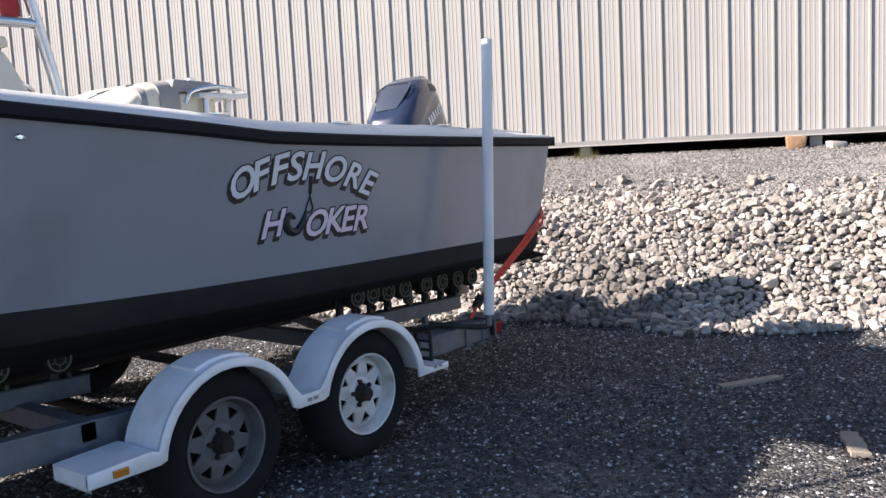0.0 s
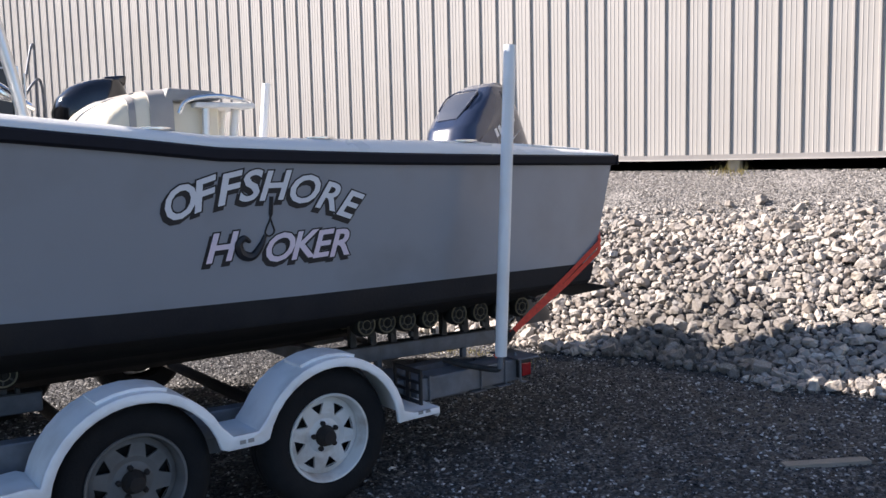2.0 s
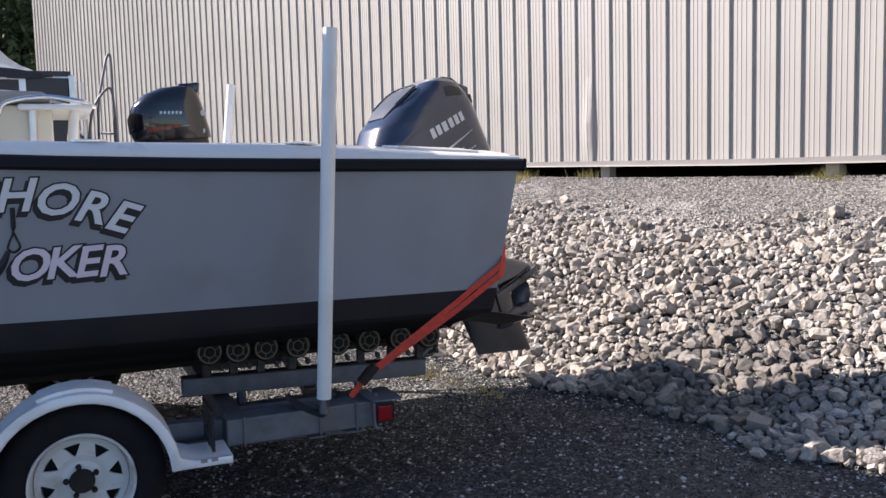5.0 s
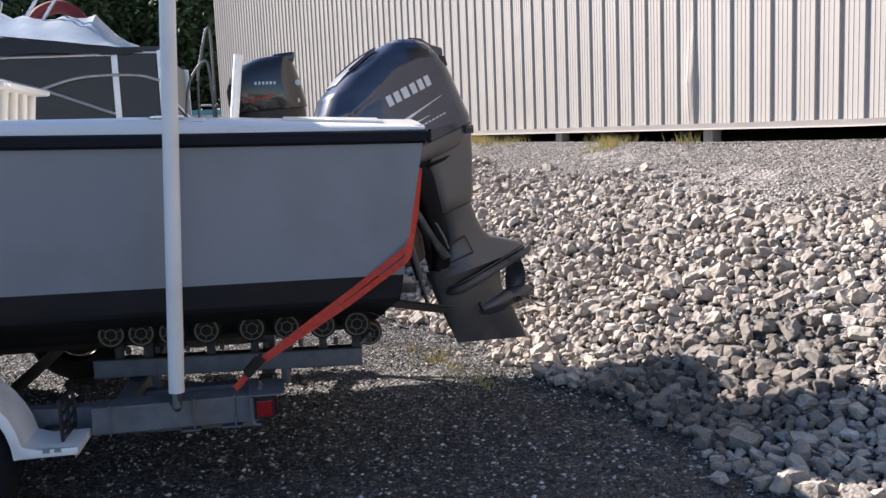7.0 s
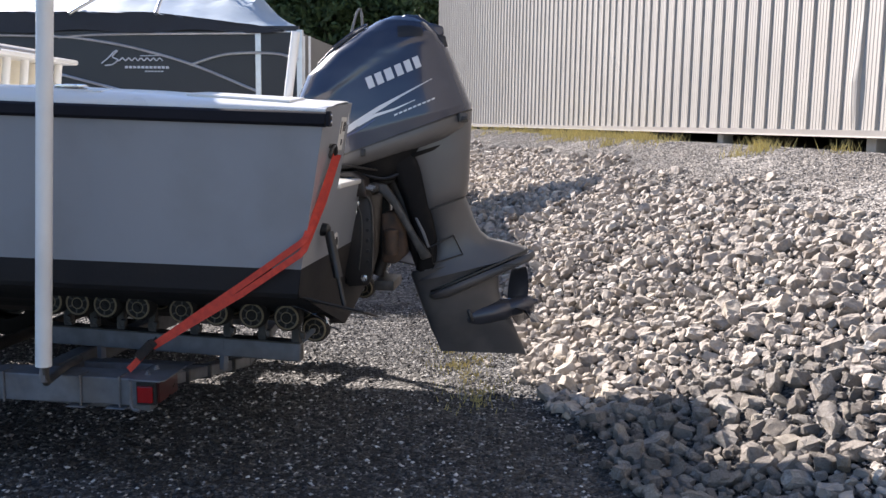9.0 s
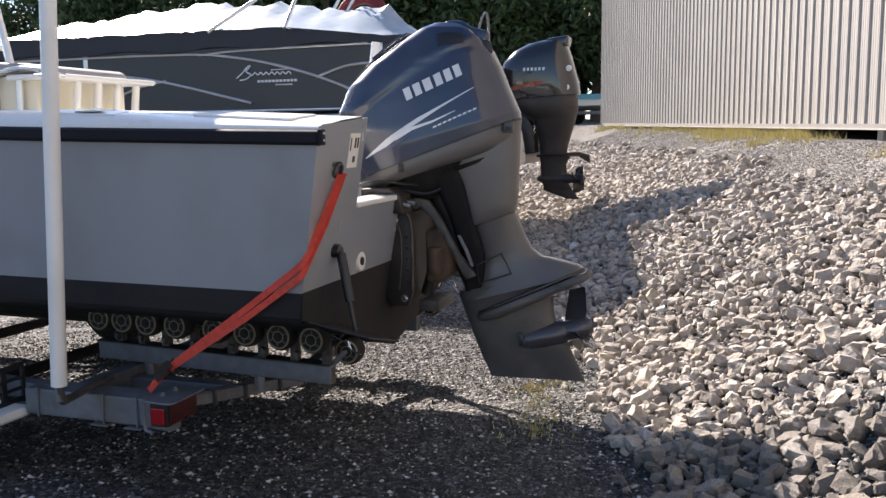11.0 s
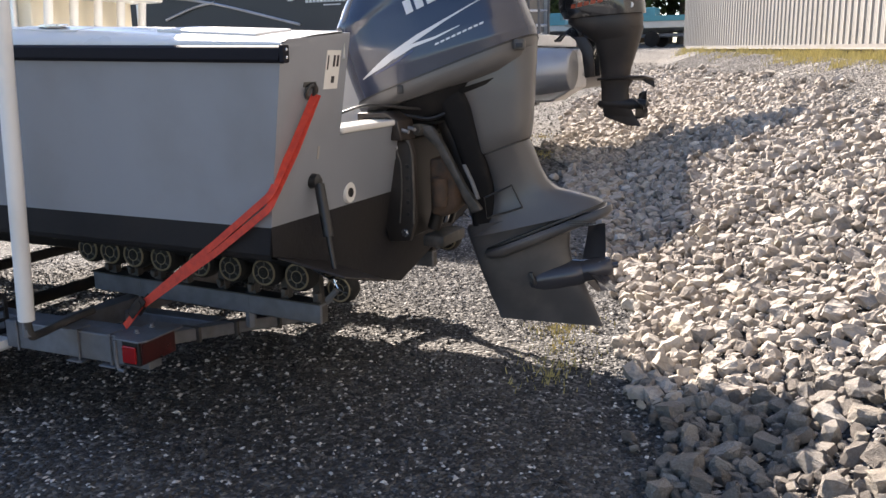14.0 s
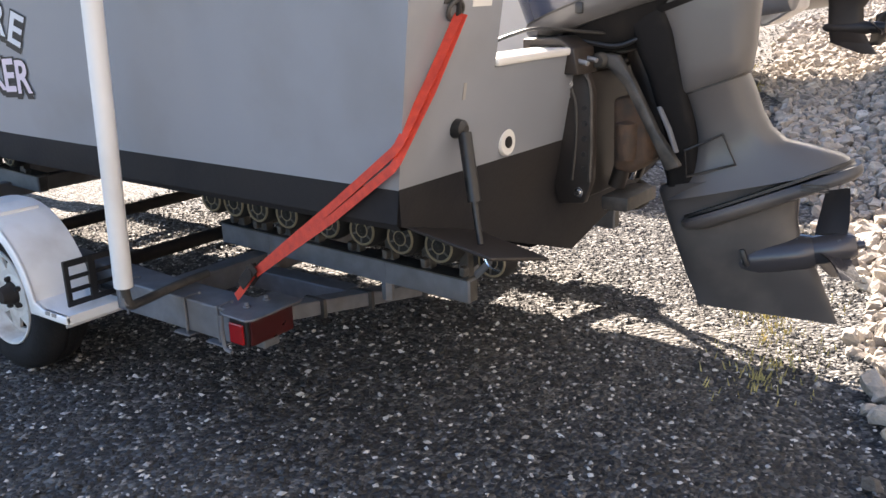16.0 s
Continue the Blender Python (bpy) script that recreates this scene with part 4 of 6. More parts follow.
    P("swivel_shroud", slices([((2.09, 0.70), (2.19, 0.72), 0.062), ((2.075, 0.87), (2.185, 0.87), 0.088), ((2.01, 1.06), (2.135, 1.06), 0.125), ((1.95, 1.19), (2.10, 1.21), 0.146), ((1.90, 1.24), (2.08, 1.27), 0.15)], 0, 32, 4), M_shroud, "matt black swivel shroud")
    P("lower_unit", slices([((2.216, 0.302), (2.655, 0.282), 0.006), ((2.200, 0.345), (2.632, 0.335), 0.012), ((2.172, 0.40), (2.602, 0.40), 0.028), ((2.150, 0.455), (2.575, 0.46), 0.045), ((2.127, 0.51), (2.525, 0.53), 0.050), ((2.102, 0.575), (2.505, 0.62), 0.056), ((2.082, 0.63), (2.505, 0.70), 0.066), ((2.062, 0.685), (2.56, 0.77), 0.080), ((2.068, 0.703), (2.60, 0.80), 0.086)], 0, 44, 2.6), M_lower)
    P("cavitation_plate", slices([((2.215, 0.570), (2.640, 0.757), 0.095), ((2.165, 0.568), (2.662, 0.768), 0.118), ((2.150, 0.578), (2.676, 0.786), 0.124), ((2.146, 0.588), (2.676, 0.797), 0.124), ((2.150, 0.598), (2.668, 0.812), 0.116)], 0, 64, 6), M_lower)
    P("gearcase_seam", slices([((2.146, 0.600), (2.652, 0.815), 0.112), ((2.146, 0.608), (2.645, 0.823), 0.112)], 0, 48, 3), M_black)
    tm = Matrix.Translation((2.345, 0, 0.468)) @ Matrix.Rotation(radians(-13), 4, "Y")
    P("gear_case", xf(lathe([(0.002, -0.075), (0.024, -0.06), (0.044, -0.015), (0.058, 0.05), (0.062, 0.11), (0.060, 0.19), (0.052, 0.222)], 28, "x"), tm), M_prop)
    P("water_intake", bevelled(prism([(2.336, 0.512), (2.352, 0.516), (2.372, 0.462), (2.356, 0.456)], -0.066, 0.066), 0.004, 2), M_black, "black water intake grille")
    hubm = STEER @ tm @ Matrix.Translation((0.222, 0, 0))
    prop = B("propeller", xf(lathe([(0.048, 0.0), (0.05, 0.02), (0.047, 0.10), (0.036, 0.125), (0.014, 0.13), (0.012, 0.150), (0.001, 0.152)], 20, "x"), hubm), M_prop, "dark metal propeller")
    for k in range(3):
        a0 = 2 * math.pi * k / 3 + math.pi / 2 - 0.1
        rows = []
        for r, w in ((0.04, 0.50), (0.08, 0.46), (0.12, 0.36), (0.15, 0.26), (0.172, 0.16), (0.184, 0.05)):
            rows.append([hubm @ Vector((0.05 + (0.045 - 0.12 * max(0, r - 0.08)) * t + (r - 0.04) * 0.30, r * math.cos(a0 + w * t), r * math.sin(a0 + w * t))) for t in (-1, -0.6, -0.2, 0.2, 0.6, 1)])
        front = loft(rows, closed=False, caps=False)
        back = [tuple(Vector(p) + Vector((0.006, 0, 0))) for p in front[0]], front[1]
        part("blade", merge(front, back), M_prop, prop, "", True)
    # bracket, ram and hoses stay with the transom
    for y0 in (-0.235, 0.205):
        B("clamp_bracket", bevelled(prism([(1.80, 1.085), (1.83, 1.106), (1.868, 1.106), (1.902, 1.088), (1.921, 1.03), (1.925, 0.85), (1.922, 0.745), (1.895, 0.665), (1.80, 0.655), (1.78, 0.73), (1.79, 0.94), (1.80, 1.0)], y0, y0 + 0.03), 0.005, 2), M_leg2, "black scuffed clamp bracket")
    B("transom_plate", bevelled(prism([(1.80, 1.09), (1.885, 1.09), (1.86, 0.66), (1.78, 0.66)], -0.205, 0.205), 0.005, 1), M_leg2)
    for sg in (-1, 1):
        y0 = 0.236 * sg
        B("bracket_rib", tube(arc([(1.80, y0, 1.075), (1.845, y0, 1.10), (1.895, y0, 1.08), (1.913, y0, 1.02), (1.917, y0, 0.88), (1.914, y0, 0.74)], 5), 0.0065, 6), M_bracket)
        B("bracket_web", tube(arc([(1.845, y0, 1.04), (1.862, y0, 0.98), (1.862, y0, 0.86), (1.85, y0, 0.74)], 5), 0.005, 6), M_bracket)
        for zz in (0.98, 0.93, 0.88, 0.83, 0.78):
            B("adjuster_hole", lathe([(0.001, -0.002), (0.008, -0.002), (0.010, 0.002), (0.001, 0.002)], 10, "y", (1.892, y0 * 1.004, zz)), M_dark)
        for x, zz in ((1.875, 0.70), (1.835, 1.055), (1.825, 1.015)):
            B("mounting_bolt", lathe([(0.001, -0.014), (0.010, -0.014), (0.012, -0.004), (0.018, -0.003), (0.018, 0.004), (0.001, 0.004)], 8, "y", (x, y0, zz)), M_chrome)
        B("pivot_nut", lathe([(0.012, -0.016), (0.020, -0.016), (0.026, -0.008), (0.026, 0.02), (0.012, 0.02)], 18, "y", (1.907, 0.166 * sg, 1.125)), M_bracket)
        B("clamp_hook", bevelled(prism([(1.70, 1.10), (1.70, 1.20), (1.83, 1.205), (1.885, 1.17), (1.90, 1.09), (1.85, 1.09), (1.845, 1.178), (1.73, 1.178), (1.73, 1.10)], *sorted((sg * 0.16, sg * 0.30))), 0.006, 2), M_leg2, "black clamp over the transom")
        for yy, zz in ((0.27, 1.135), (0.21, 1.14)):
            B("hook_bolt", tube([(1.868, sg * yy, zz), (1.925, sg * (yy + 0.01), zz - 0.01)], 0.008, 8), M_pont)
    B("tilt_ram", tube([(1.90, 0, 0.68), (2.02, 0, 1.08)], 0.03, 14), M_leg2)
    B("ram_rod", tube([(1.93, 0.05, 0.70), (2.05, 0.05, 1.0)], 0.012, 10), M_chrome)
    for y0 in (-0.158, 0.124):
        B("swivel_arm", bevelled(prism([(1.885, 1.112), (1.905, 1.15), (1.965, 1.142), (2.022, 1.064), (2.110, 0.905), (2.188, 0.80), (2.140, 0.782), (2.078, 0.895), (1.990, 1.045), (1.935, 1.098)], y0, y0 + 0.034), 0.008, 2), M_bracket, "worn grey swivel bracket")
    B("swivel_tube", tube([(1.98, 0, 1.16), (2.15, 0, 0.72)], 0.055, 16), M_leg2)
    B("pivot_tube", tube([(1.907, -0.17, 1.125), (1.907, 0.17, 1.125)], 0.022, 14), M_leg2)
    B("steel_strip", bevelled(prism([(2.105, 0.985), (2.115, 0.985), (2.150, 0.92), (2.178, 0.845), (2.168, 0.845), (2.140, 0.915)], -0.163, -0.14), 0.002, 1), M_galv, "dull steel strip")
    B("trim_motor", bevelled(prism([(1.93, 1.0), (2.0, 1.01), (2.045, 0.92), (2.06, 0.80), (2.0, 0.75), (1.935, 0.76)], -0.11, 0.02), 0.018, 3), M_rustl, "rust-stained brown trim motor")
    B("trim_motor_cap", lathe([(0.001, -0.07), (0.03, -0.07), (0.036, -0.04), (0.036, 0.05), (0.001, 0.06)], 16, "z", (1.985, -0.115, 0.87)), M_rustl)
    B("anode", bevelled(box(1.90, 2.0, -0.12, 0.12, 0.62, 0.67), 0.008, 2), M_bracket)
    for k, (yy, sag) in enumerate(((-0.12, 0.0), (-0.06, 0.02), (0.02, 0.01), (0.08, 0.03))):
        B("hose", tube(arc([(1.76, yy * 1.5, 1.14 + 0.008 * k), (1.80, yy * 1.5, 1.19 + 0.012 * k), (1.88, yy * 1.4, 1.18 - sag), (1.96, yy * 1.2, 1.17 - sag), (2.04, yy, 1.20)], 5), 0.008, 8), M_bracket if k == 1 else M_black)
    B("steering_cable", tube(arc([(1.66, -0.46, 1.185), (1.72, -0.42, 1.215), (1.80, -0.36, 1.235), (1.90, -0.2, 1.215), (2.0, -0.05, 1.20)], 6), 0.0055, 8), M_black, "black sheathed cable")
    P("splash_handle", tube([(2.158, -0.098, 0.745), (2.146, -0.098, 0.828), (2.258, -0.094, 0.884), (2.304, -0.094, 0.792)], 0.0045, 8, closed=True), M_black)
    P("cowl_latch", bevelled(box(2.262, 2.308, -0.193, -0.165, 1.425, 1.468), 0.006, 2), M_bracket)
    P("latch_lever", bevelled(box(2.270, 2.300, -0.198, -0.190, 1.432, 1.452), 0.003, 2), M_black)
    P("flush_plug", bevelled(box(1.793, 1.819, -0.2085, -0.19, 1.250, 1.286), 0.004, 2), M_black)
    P("vent_slots", merge(*[box(2.50, 2.58, -0.1275, -0.119, 0.722 + 0.010 * k, 0.726 + 0.010 * k) for k in range(3)]), M_black)
    return e


def cowl_y(x, z, n=COWL_N):
    """Half width of the upper cowl's skin at a place."""
    best = []
    for (fx, fz), (bx, bz), w in UPPER[:8]:
        t = (x - fx) / (bx - fx)
        c = min(0.999, abs(2 * t - 1))
        best.append((fz + (bz - fz) * t, w * (1 - c ** n) ** (1 / n)))
    k = max(0.0, min(1.0, (z - float(np.interp(x, *CREASE))) / 0.014))
    return float(np.interp(z, [b[0] for b in best], [b[1] for b in best])) * (1 + 0.045 * k)


def cowl_decals(e, m1, m2):
    def ribbon(nm, top, low, mt, out=0.0025, n=30, rows=4):
        """A thin film on the skin between an upper and a lower edge."""
        grid = []
        for k in range(rows + 1):
            line = []
            for i in range(n + 1):
                u = i / n
                a = [np.interp(u, np.linspace(0, 1, len(top)), [p[c] for p in top]) for c in (0, 1)]
                b = [np.interp(u, np.linspace(0, 1, len(low)), [p[c] for p in low]) for c in (0, 1)]
                x, z = a[0] + (b[0] - a[0]) * k / rows, a[1] + (b[1] - a[1]) * k / rows
                line.append((x, -cowl_y(x, z) - out, z))
            grid.append(line)
        part(nm, xf(loft(grid, closed=False, caps=False), STEER), mt, e, "", True)
    d, u = Vector((0.905, 0.425)), Vector((-0.35, 0.94))
    o = Vector((1.832, 1.563))
    a = 0.0
    for w in (0.046, 0.048, 0.054, 0.048, 0.046, 0.044):  # maker's name as plain slanted bars
        q = [o + d * a + u * 0.054, o + d * (a + w * 0.70) + u * 0.054, o + d * a, o + d * (a + w * 0.70)]
        ribbon("name_bar", q[:2], q[2:], m1, n=4, rows=4)
        a += w
    ribbon("swoosh", [(1.645, 1.312), (1.750, 1.402), (1.874, 1.484), (1.998, 1.552), (2.129, 1.625)], [(1.645, 1.308), (1.745, 1.362), (1.857, 1.449), (1.985, 1.534), (2.129, 1.622)], m1)
    ribbon("swoosh_line", [(1.80, 1.412), (1.860, 1.449), (1.949, 1.477), (2.048, 1.521)], [(1.78, 1.385), (1.860, 1.434), (1.949, 1.467), (2.048, 1.518)], m1)
    # a narrow dark blue band along the swoosh's lower edge
    ribbon("swoosh_blue", [(1.700, 1.332), (1.78, 1.372), (1.86, 1.425)], [(1.700, 1.326), (1.78, 1.364), (1.86, 1.419)], m2)
    # black film painted on as the shade in the scoop's side recess
    ribbon("scoop_side", [(1.965, 1.868), (2.03, 1.874), (2.085, 1.866)], [(1.965, 1.812), (2.03, 1.82), (2.085, 1.822)], M_black)
    for k in range(9):
        x = 1.950 + 0.022 * k
        z = 1.438 + 0.45 * (x - 1.950)
        ribbon("small_print", [(x, z + 0.011), (x + 0.016, z + 0.018)], [(x, z + 0.003), (x + 0.016, z + 0.010)], m1, n=2, rows=1)


def plain_outboard(name, label):
    """The upright black engine of the pontoon boat; its middle lies at y = 0."""
    e = thing(name, (0, 0, 0), label, "outboard engine")
    P = lambda n, sh, mt, lb="": part(n, sh, mt, e, lb, True)
    P("upper_cowl", slices([((0.84, 1.792), (1.61, 1.842), 0.215), ((0.80, 1.80), (1.64, 1.85), 0.235), ((0.745, 1.90), (1.625, 1.95), 0.25), ((0.735, 2.05), (1.585, 2.10), 0.25), ((0.79, 2.20), (1.545, 2.25), 0.24), ((0.90, 2.32), (1.51, 2.35), 0.215), ((1.06, 2.395), (1.48, 2.42), 0.17), ((1.22, 2.43), (1.44, 2.44), 0.10)], 0, 44, 2.6), M_cowlb, "glossy black upper cowl")
    P("cowl_scoop", bevelled(prism([(1.16, 2.36), (1.30, 2.45), (1.53, 2.475), (1.515, 2.36), (1.40, 2.30)], -0.12, 0.12), 0.03, 3), M_cowlb)
    P("lower_cowl", slices([((1.12, 1.56), (1.58, 1.58), 0.14), ((0.98, 1.66), (1.61, 1.68), 0.20), ((0.84, 1.76), (1.615, 1.80), 0.213), ((0.845, 1.80), (1.60, 1.85), 0.208)], 0, 44, 2.6), M_leg2)
    P("midsection", slices([((1.20, 1.18), (1.50, 1.22), 0.07), ((1.19, 1.30), (1.51, 1.30), 0.08), ((1.17, 1.42), (1.545, 1.42), 0.10), ((1.13, 1.56), (1.59, 1.58), 0.15), ((1.10, 1.70), (1.62, 1.72), 0.18)], 0, 24, 3), M_leg2)
    P("cavitation_plate", bevelled(loft([[(1.17, -0.07, z), (1.40, -0.12, z + 0.02), (1.66, -0.11, z + 0.03), (1.745, -0.05, z), (1.745, 0.05, z), (1.66, 0.11, z + 0.03), (1.40, 0.12, z + 0.02), (1.17, 0.07, z)] for z in (1.17, 1.195)]), 0.004, 1), M_leg2)
    P("trim_fin", bevelled(prism([(1.60, 1.19), (1.745, 1.19), (1.76, 1.10), (1.70, 1.13)], -0.01, 0.01), 0.003, 1), M_leg2)
    P("lower_unit", slices([((1.235, 0.82), (1.56, 0.79), 0.015), ((1.22, 0.88), (1.52, 0.88), 0.045), ((1.205, 0.98), (1.50, 0.98), 0.055), ((1.20, 1.10), (1.49, 1.10), 0.05), ((1.19, 1.18), (1.55, 1.19), 0.07)], 0, 24, 2.6), M_leg2)
    P("gear_case", lathe([(0.002, 1.16), (0.03, 1.18), (0.055, 1.26), (0.062, 1.40), (0.058, 1.52), (0.05, 1.56)], 20, "x", (0, 0, 0.93)), M_leg2)
    P("skeg", slices([((1.50, 0.705), (1.64, 0.70), 0.006), ((1.235, 0.80), (1.58, 0.78), 0.012), ((1.23, 0.86), (1.53, 0.86), 0.02)], 0, 16, 2), M_leg2)
    prop = part("propeller", lathe([(0.05, 1.56), (0.052, 1.60), (0.046, 1.68), (0.02, 1.70), (0.001, 1.71)], 18, "x", (0, 0, 0.93)), M_black, e, "black propeller", True)
    for k in range(3):
        a0 = 2 * math.pi * k / 3 + 0.9
        rows = [[(1.62 + 0.05 * t, r * math.cos(a0 + w * t), 0.93 + r * math.sin(a0 + w * t)) for t in (-1, -0.5, 0, 0.5, 1)] for r, w in ((0.04, 0.5), (0.09, 0.65), (0.13, 0.6), (0.16, 0.25))]
        f = loft(rows, closed=False, caps=False)
        part("blade", merge(f, ([(x + 0.006, y, z) for x, y, z in f[0]], f[1])), M_black, prop, "", True)
    P("clamp_bracket", merge(*[bevelled(prism([(0.93, 1.62), (1.06, 1.62), (1.14, 1.50), (1.16, 1.22), (1.06, 1.20), (1.02, 1.45)], y0, y0 + 0.04), 0.008, 2) for y0 in (-0.14, 0.10)]), M_leg2)
    P("tilt_ram", tube([(1.02, 0, 1.22), (1.14, 0, 1.52)], 0.03, 12), M_chrome)
    for k in range(4):
        P("hose", tube(arc([(0.72, -0.1 + 0.06 * k, 1.58), (0.85, -0.12 + 0.07 * k, 1.66 + 0.02 * k), (0.96, -0.1 + 0.05 * k, 1.60), (1.06, -0.05 + 0.04 * k, 1.70)], 5), 0.012, 6), M_black)
    skin = lambda x, z: float(np.interp(z, [1.80, 1.95, 2.1, 2.25, 2.35], [0.235, 0.252, 0.25, 0.238, 0.205])) * (1 - min(0.999, abs(2 * (x - 0.75) / 0.85 - 1)) ** 2.6) ** (1 / 2.6)

    def patch(nm, outline, m):
        v = [(x, -skin(x, z) - 0.004, z) for x, z in outline] + [(x, -skin(x, z) + 0.004, z) for x, z in outline]
        n = len(outline)
        part(nm, (v, [tuple(range(n)), tuple(range(n, 2 * n))] + [(j, (j + 1) % n, n + (j + 1) % n, n + j) for j in range(n)]), m, e)
    for k in range(6):
        x = 1.06 + 0.042 * k
        patch("name_bar", [(x, 2.10), (x + 0.024, 2.102), (x + 0.026, 2.135), (x + 0.002, 2.133)], M_decal)
    for k in range(5):
        x = 0.92 + 0.07 * k
        patch("stripe_bar", [(x, 1.90 + 0.012 * k), (x + 0.055, 1.905 + 0.012 * k), (x + 0.06, 1.945 + 0.012 * k), (x + 0.01, 1.94 + 0.012 * k)], M_orange)
    patch("stripe", [(1.0, 1.925), (1.35, 1.975), (1.40, 1.985), (1.2, 1.96)], M_decal)
    for x, z in ((1.60, 2.12), (1.58, 1.92)):
        part("round_badge", lathe([(0.001, -0.012), (0.03, -0.012), (0.034, 0.0), (0.001, 0.004)], 14, "y", (x - 0.06, -skin(x - 0.06, z) + 0.004, z)), M_decal, e)
    return e


engine = outboard("outboard_engine", "blue-grey outboard engine tilted and steered on the boat's transom", M_cowl, M_cowlg, M_cowlg)
engine.location = (0, 1.23, 0)
cowl_decals(engine, M_decal, mat("dark blue film", (0.03, 0.05, 0.16), 0.3))


# ---- roller trailer ----
trailer = thing("boat_trailer", (0, CY, 0), "galvanised tandem-axle roller trailer with white fenders", "trailer")
T = lambda n, sh, mt, lb="", sm=False: under(trailer, part(n, sh, mt, label=lb, smooth=sm))


def rail_z(x):
    return 0.43 - 0.04 * x  # top of the main rails


def beam(x0, x1, y0, y1, h, z=rail_z, bev=0.006):
    v = [(x, y, z(x) - d) for x in (x0, x1) for y in (y0, y1) for d in (h, 0)]
    f = [(0, 1, 3, 2), (4, 6, 7, 5), (0, 4, 5, 1), (2, 3, 7, 6), (0, 2, 6, 4), (1, 5, 7, 3)]
    return bevelled((v, f), bev)


for sgn in (-1, 1):
    ya, yb = CY + sgn * 0.95, CY + sgn * 1.02
    T("main_rail", beam(-4.0, 1.17, min(ya, yb), max(ya, yb), 0.12), M_galv)
    T("drawbar", tube([(-4.0, CY + sgn * 0.98, 0.53), (-6.6, CY + sgn * 0.06, 0.55)], 0.055, 4), M_galv)
for x in (-3.2, -1.75, 0.63):
    T("cross_member", box(x - 0.04, x + 0.04, CY - 0.95, CY + 0.95, rail_z(x) - 0.11, rail_z(x) - 0.02, 0.006), M_galv)


def vee(y0, z0, y1, z1, x0, x1, h):
    """A half of the dropped rear member, falling towards the keel."""
    v = [(x, y, z - d) for x in (x0, x1) for y, z in ((y0, z0), (y1, z1)) for d in (h, 0)]
    return bevelled((v, [(0, 1, 3, 2), (4, 6, 7, 5), (0, 4, 5, 1), (2, 3, 7, 6), (0, 2, 6, 4), (1, 5, 7, 3)]), 0.006)


def vee_z(d):
    return 0.405 - 0.18 * d  # top of the rear member, by the distance in from its end


for sgn in (-1, 1):
    Y = lambda y: y if sgn < 0 else 2 * CY - y
    T("rear_cross_member", vee(Y(0.275), vee_z(0), Y(1.215), vee_z(0.945), 1.165, 1.235, 0.052), M_galv)
    for d in (0.40, 0.64, 0.95):
        T("clamp_strap", box(1.160, 1.250, *sorted((Y(d), Y(d + 0.016))), vee_z(d - 0.27) - 0.060, vee_z(d - 0.27) + 0.004, 0.002), M_bracket)
    T("inner_rail", box(0.67, 1.165, *sorted((Y(0.60), Y(0.68))), 0.27, 0.345, 0.006), M_galv)
for x in (0.0, -0.81):
    T("axle", tube([(x, 0.12, 0.30), (x, 2 * CY - 0.12, 0.30)], 0.03, 12), M_rust, "", True)
for sgn in (-1, 1):
    T("spring_hanger", box(-0.46, -0.36, CY + sgn * 0.97 - 0.03, CY + sgn * 0.97 + 0.03, 0.26, 0.36, 0.006), M_galv)
for sgn in (-1, 1):  # corner plates and posts
    y = CY + sgn * (CY - 0.09)
    for k in (0.62, 0.94, 1.10):
        T("u_bolt", tube([(k, y - 0.006, 0.315), (k, y - 0.006, 0.436), (k, y + 0.055, 0.436), (k, y + 0.055, 0.315)], 0.005, 6), M_galv)
    Y = lambda q: q if sgn < 0 else 2 * CY - q
    for k in (0.935, 1.095):
        T("bolt_plate", box(k - 0.05, k + 0.03, y - 0.02, y + 0.07, 0.308, 0.314, 0.002), M_galv)
    yr = CY + sgn * 1.0
    T("side_extension", box(0.55, 1.20, min(yr, y), max(yr, y), 0.30 + 0.02, 0.43, 0.006), M_galv)
    T("post_bracket", tube(arc([(0.845, CY + sgn * 0.96, 0.452), (0.855, CY + sgn * 1.10, 0.450), (0.89, CY + sgn * 1.26, 0.450), (0.908, CY + sgn * 1.315, 0.468), (0.912, CY + sgn * 1.325, 0.58)], 6), 0.015, 10), M_bracket, "bent steel post bar", True)
    Z = lambda a, b: sorted((Y(a), Y(b)))
    T("tail_light_box", bevelled(box(1.178, 1.258, *Z(0.062, 0.25), 0.335, 0.428), 0.006, 2), M_black)
    T("light_shelf", bevelled(prism([(1.155, Y(0.05)), (1.155, Y(0.27)), (1.285, Y(0.27)), (1.298, Y(0.255)), (1.30, Y(0.06)), (1.285, Y(0.035)), (1.18, Y(0.04))], 0.434, 0.441, "z"), 0.002, 1), M_galv, "weathered steel light shelf")
    T("light_guard", tube(arc([(1.165, Y(0.045), 0.432), (1.166, Y(0.045), 0.36), (1.172, Y(0.045), 0.325), (1.20, Y(0.045), 0.318)], 5), 0.007, 8), M_galv, "", True)
    T("tail_lens", bevelled(box(1.259, 1.268, *Z(0.07, 0.245), 0.342, 0.422), 0.004, 2), M_redd, "dark red tail light lens")
    T("side_lens", bevelled(box(1.186, 1.248, *Z(0.052, 0.061), 0.346, 0.412), 0.004, 2), M_red, "bright red side lens")
    for x, yy in ((1.20, 0.12), (1.20, 0.20)):
        T("shelf_bolt", lathe([(0.012, 0.0), (0.012, 0.005), (0.007, 0.007), (0.007, 0.016), (0.001, 0.016)], 6, "z", (x, Y(yy), 0.4405)), M_galv)


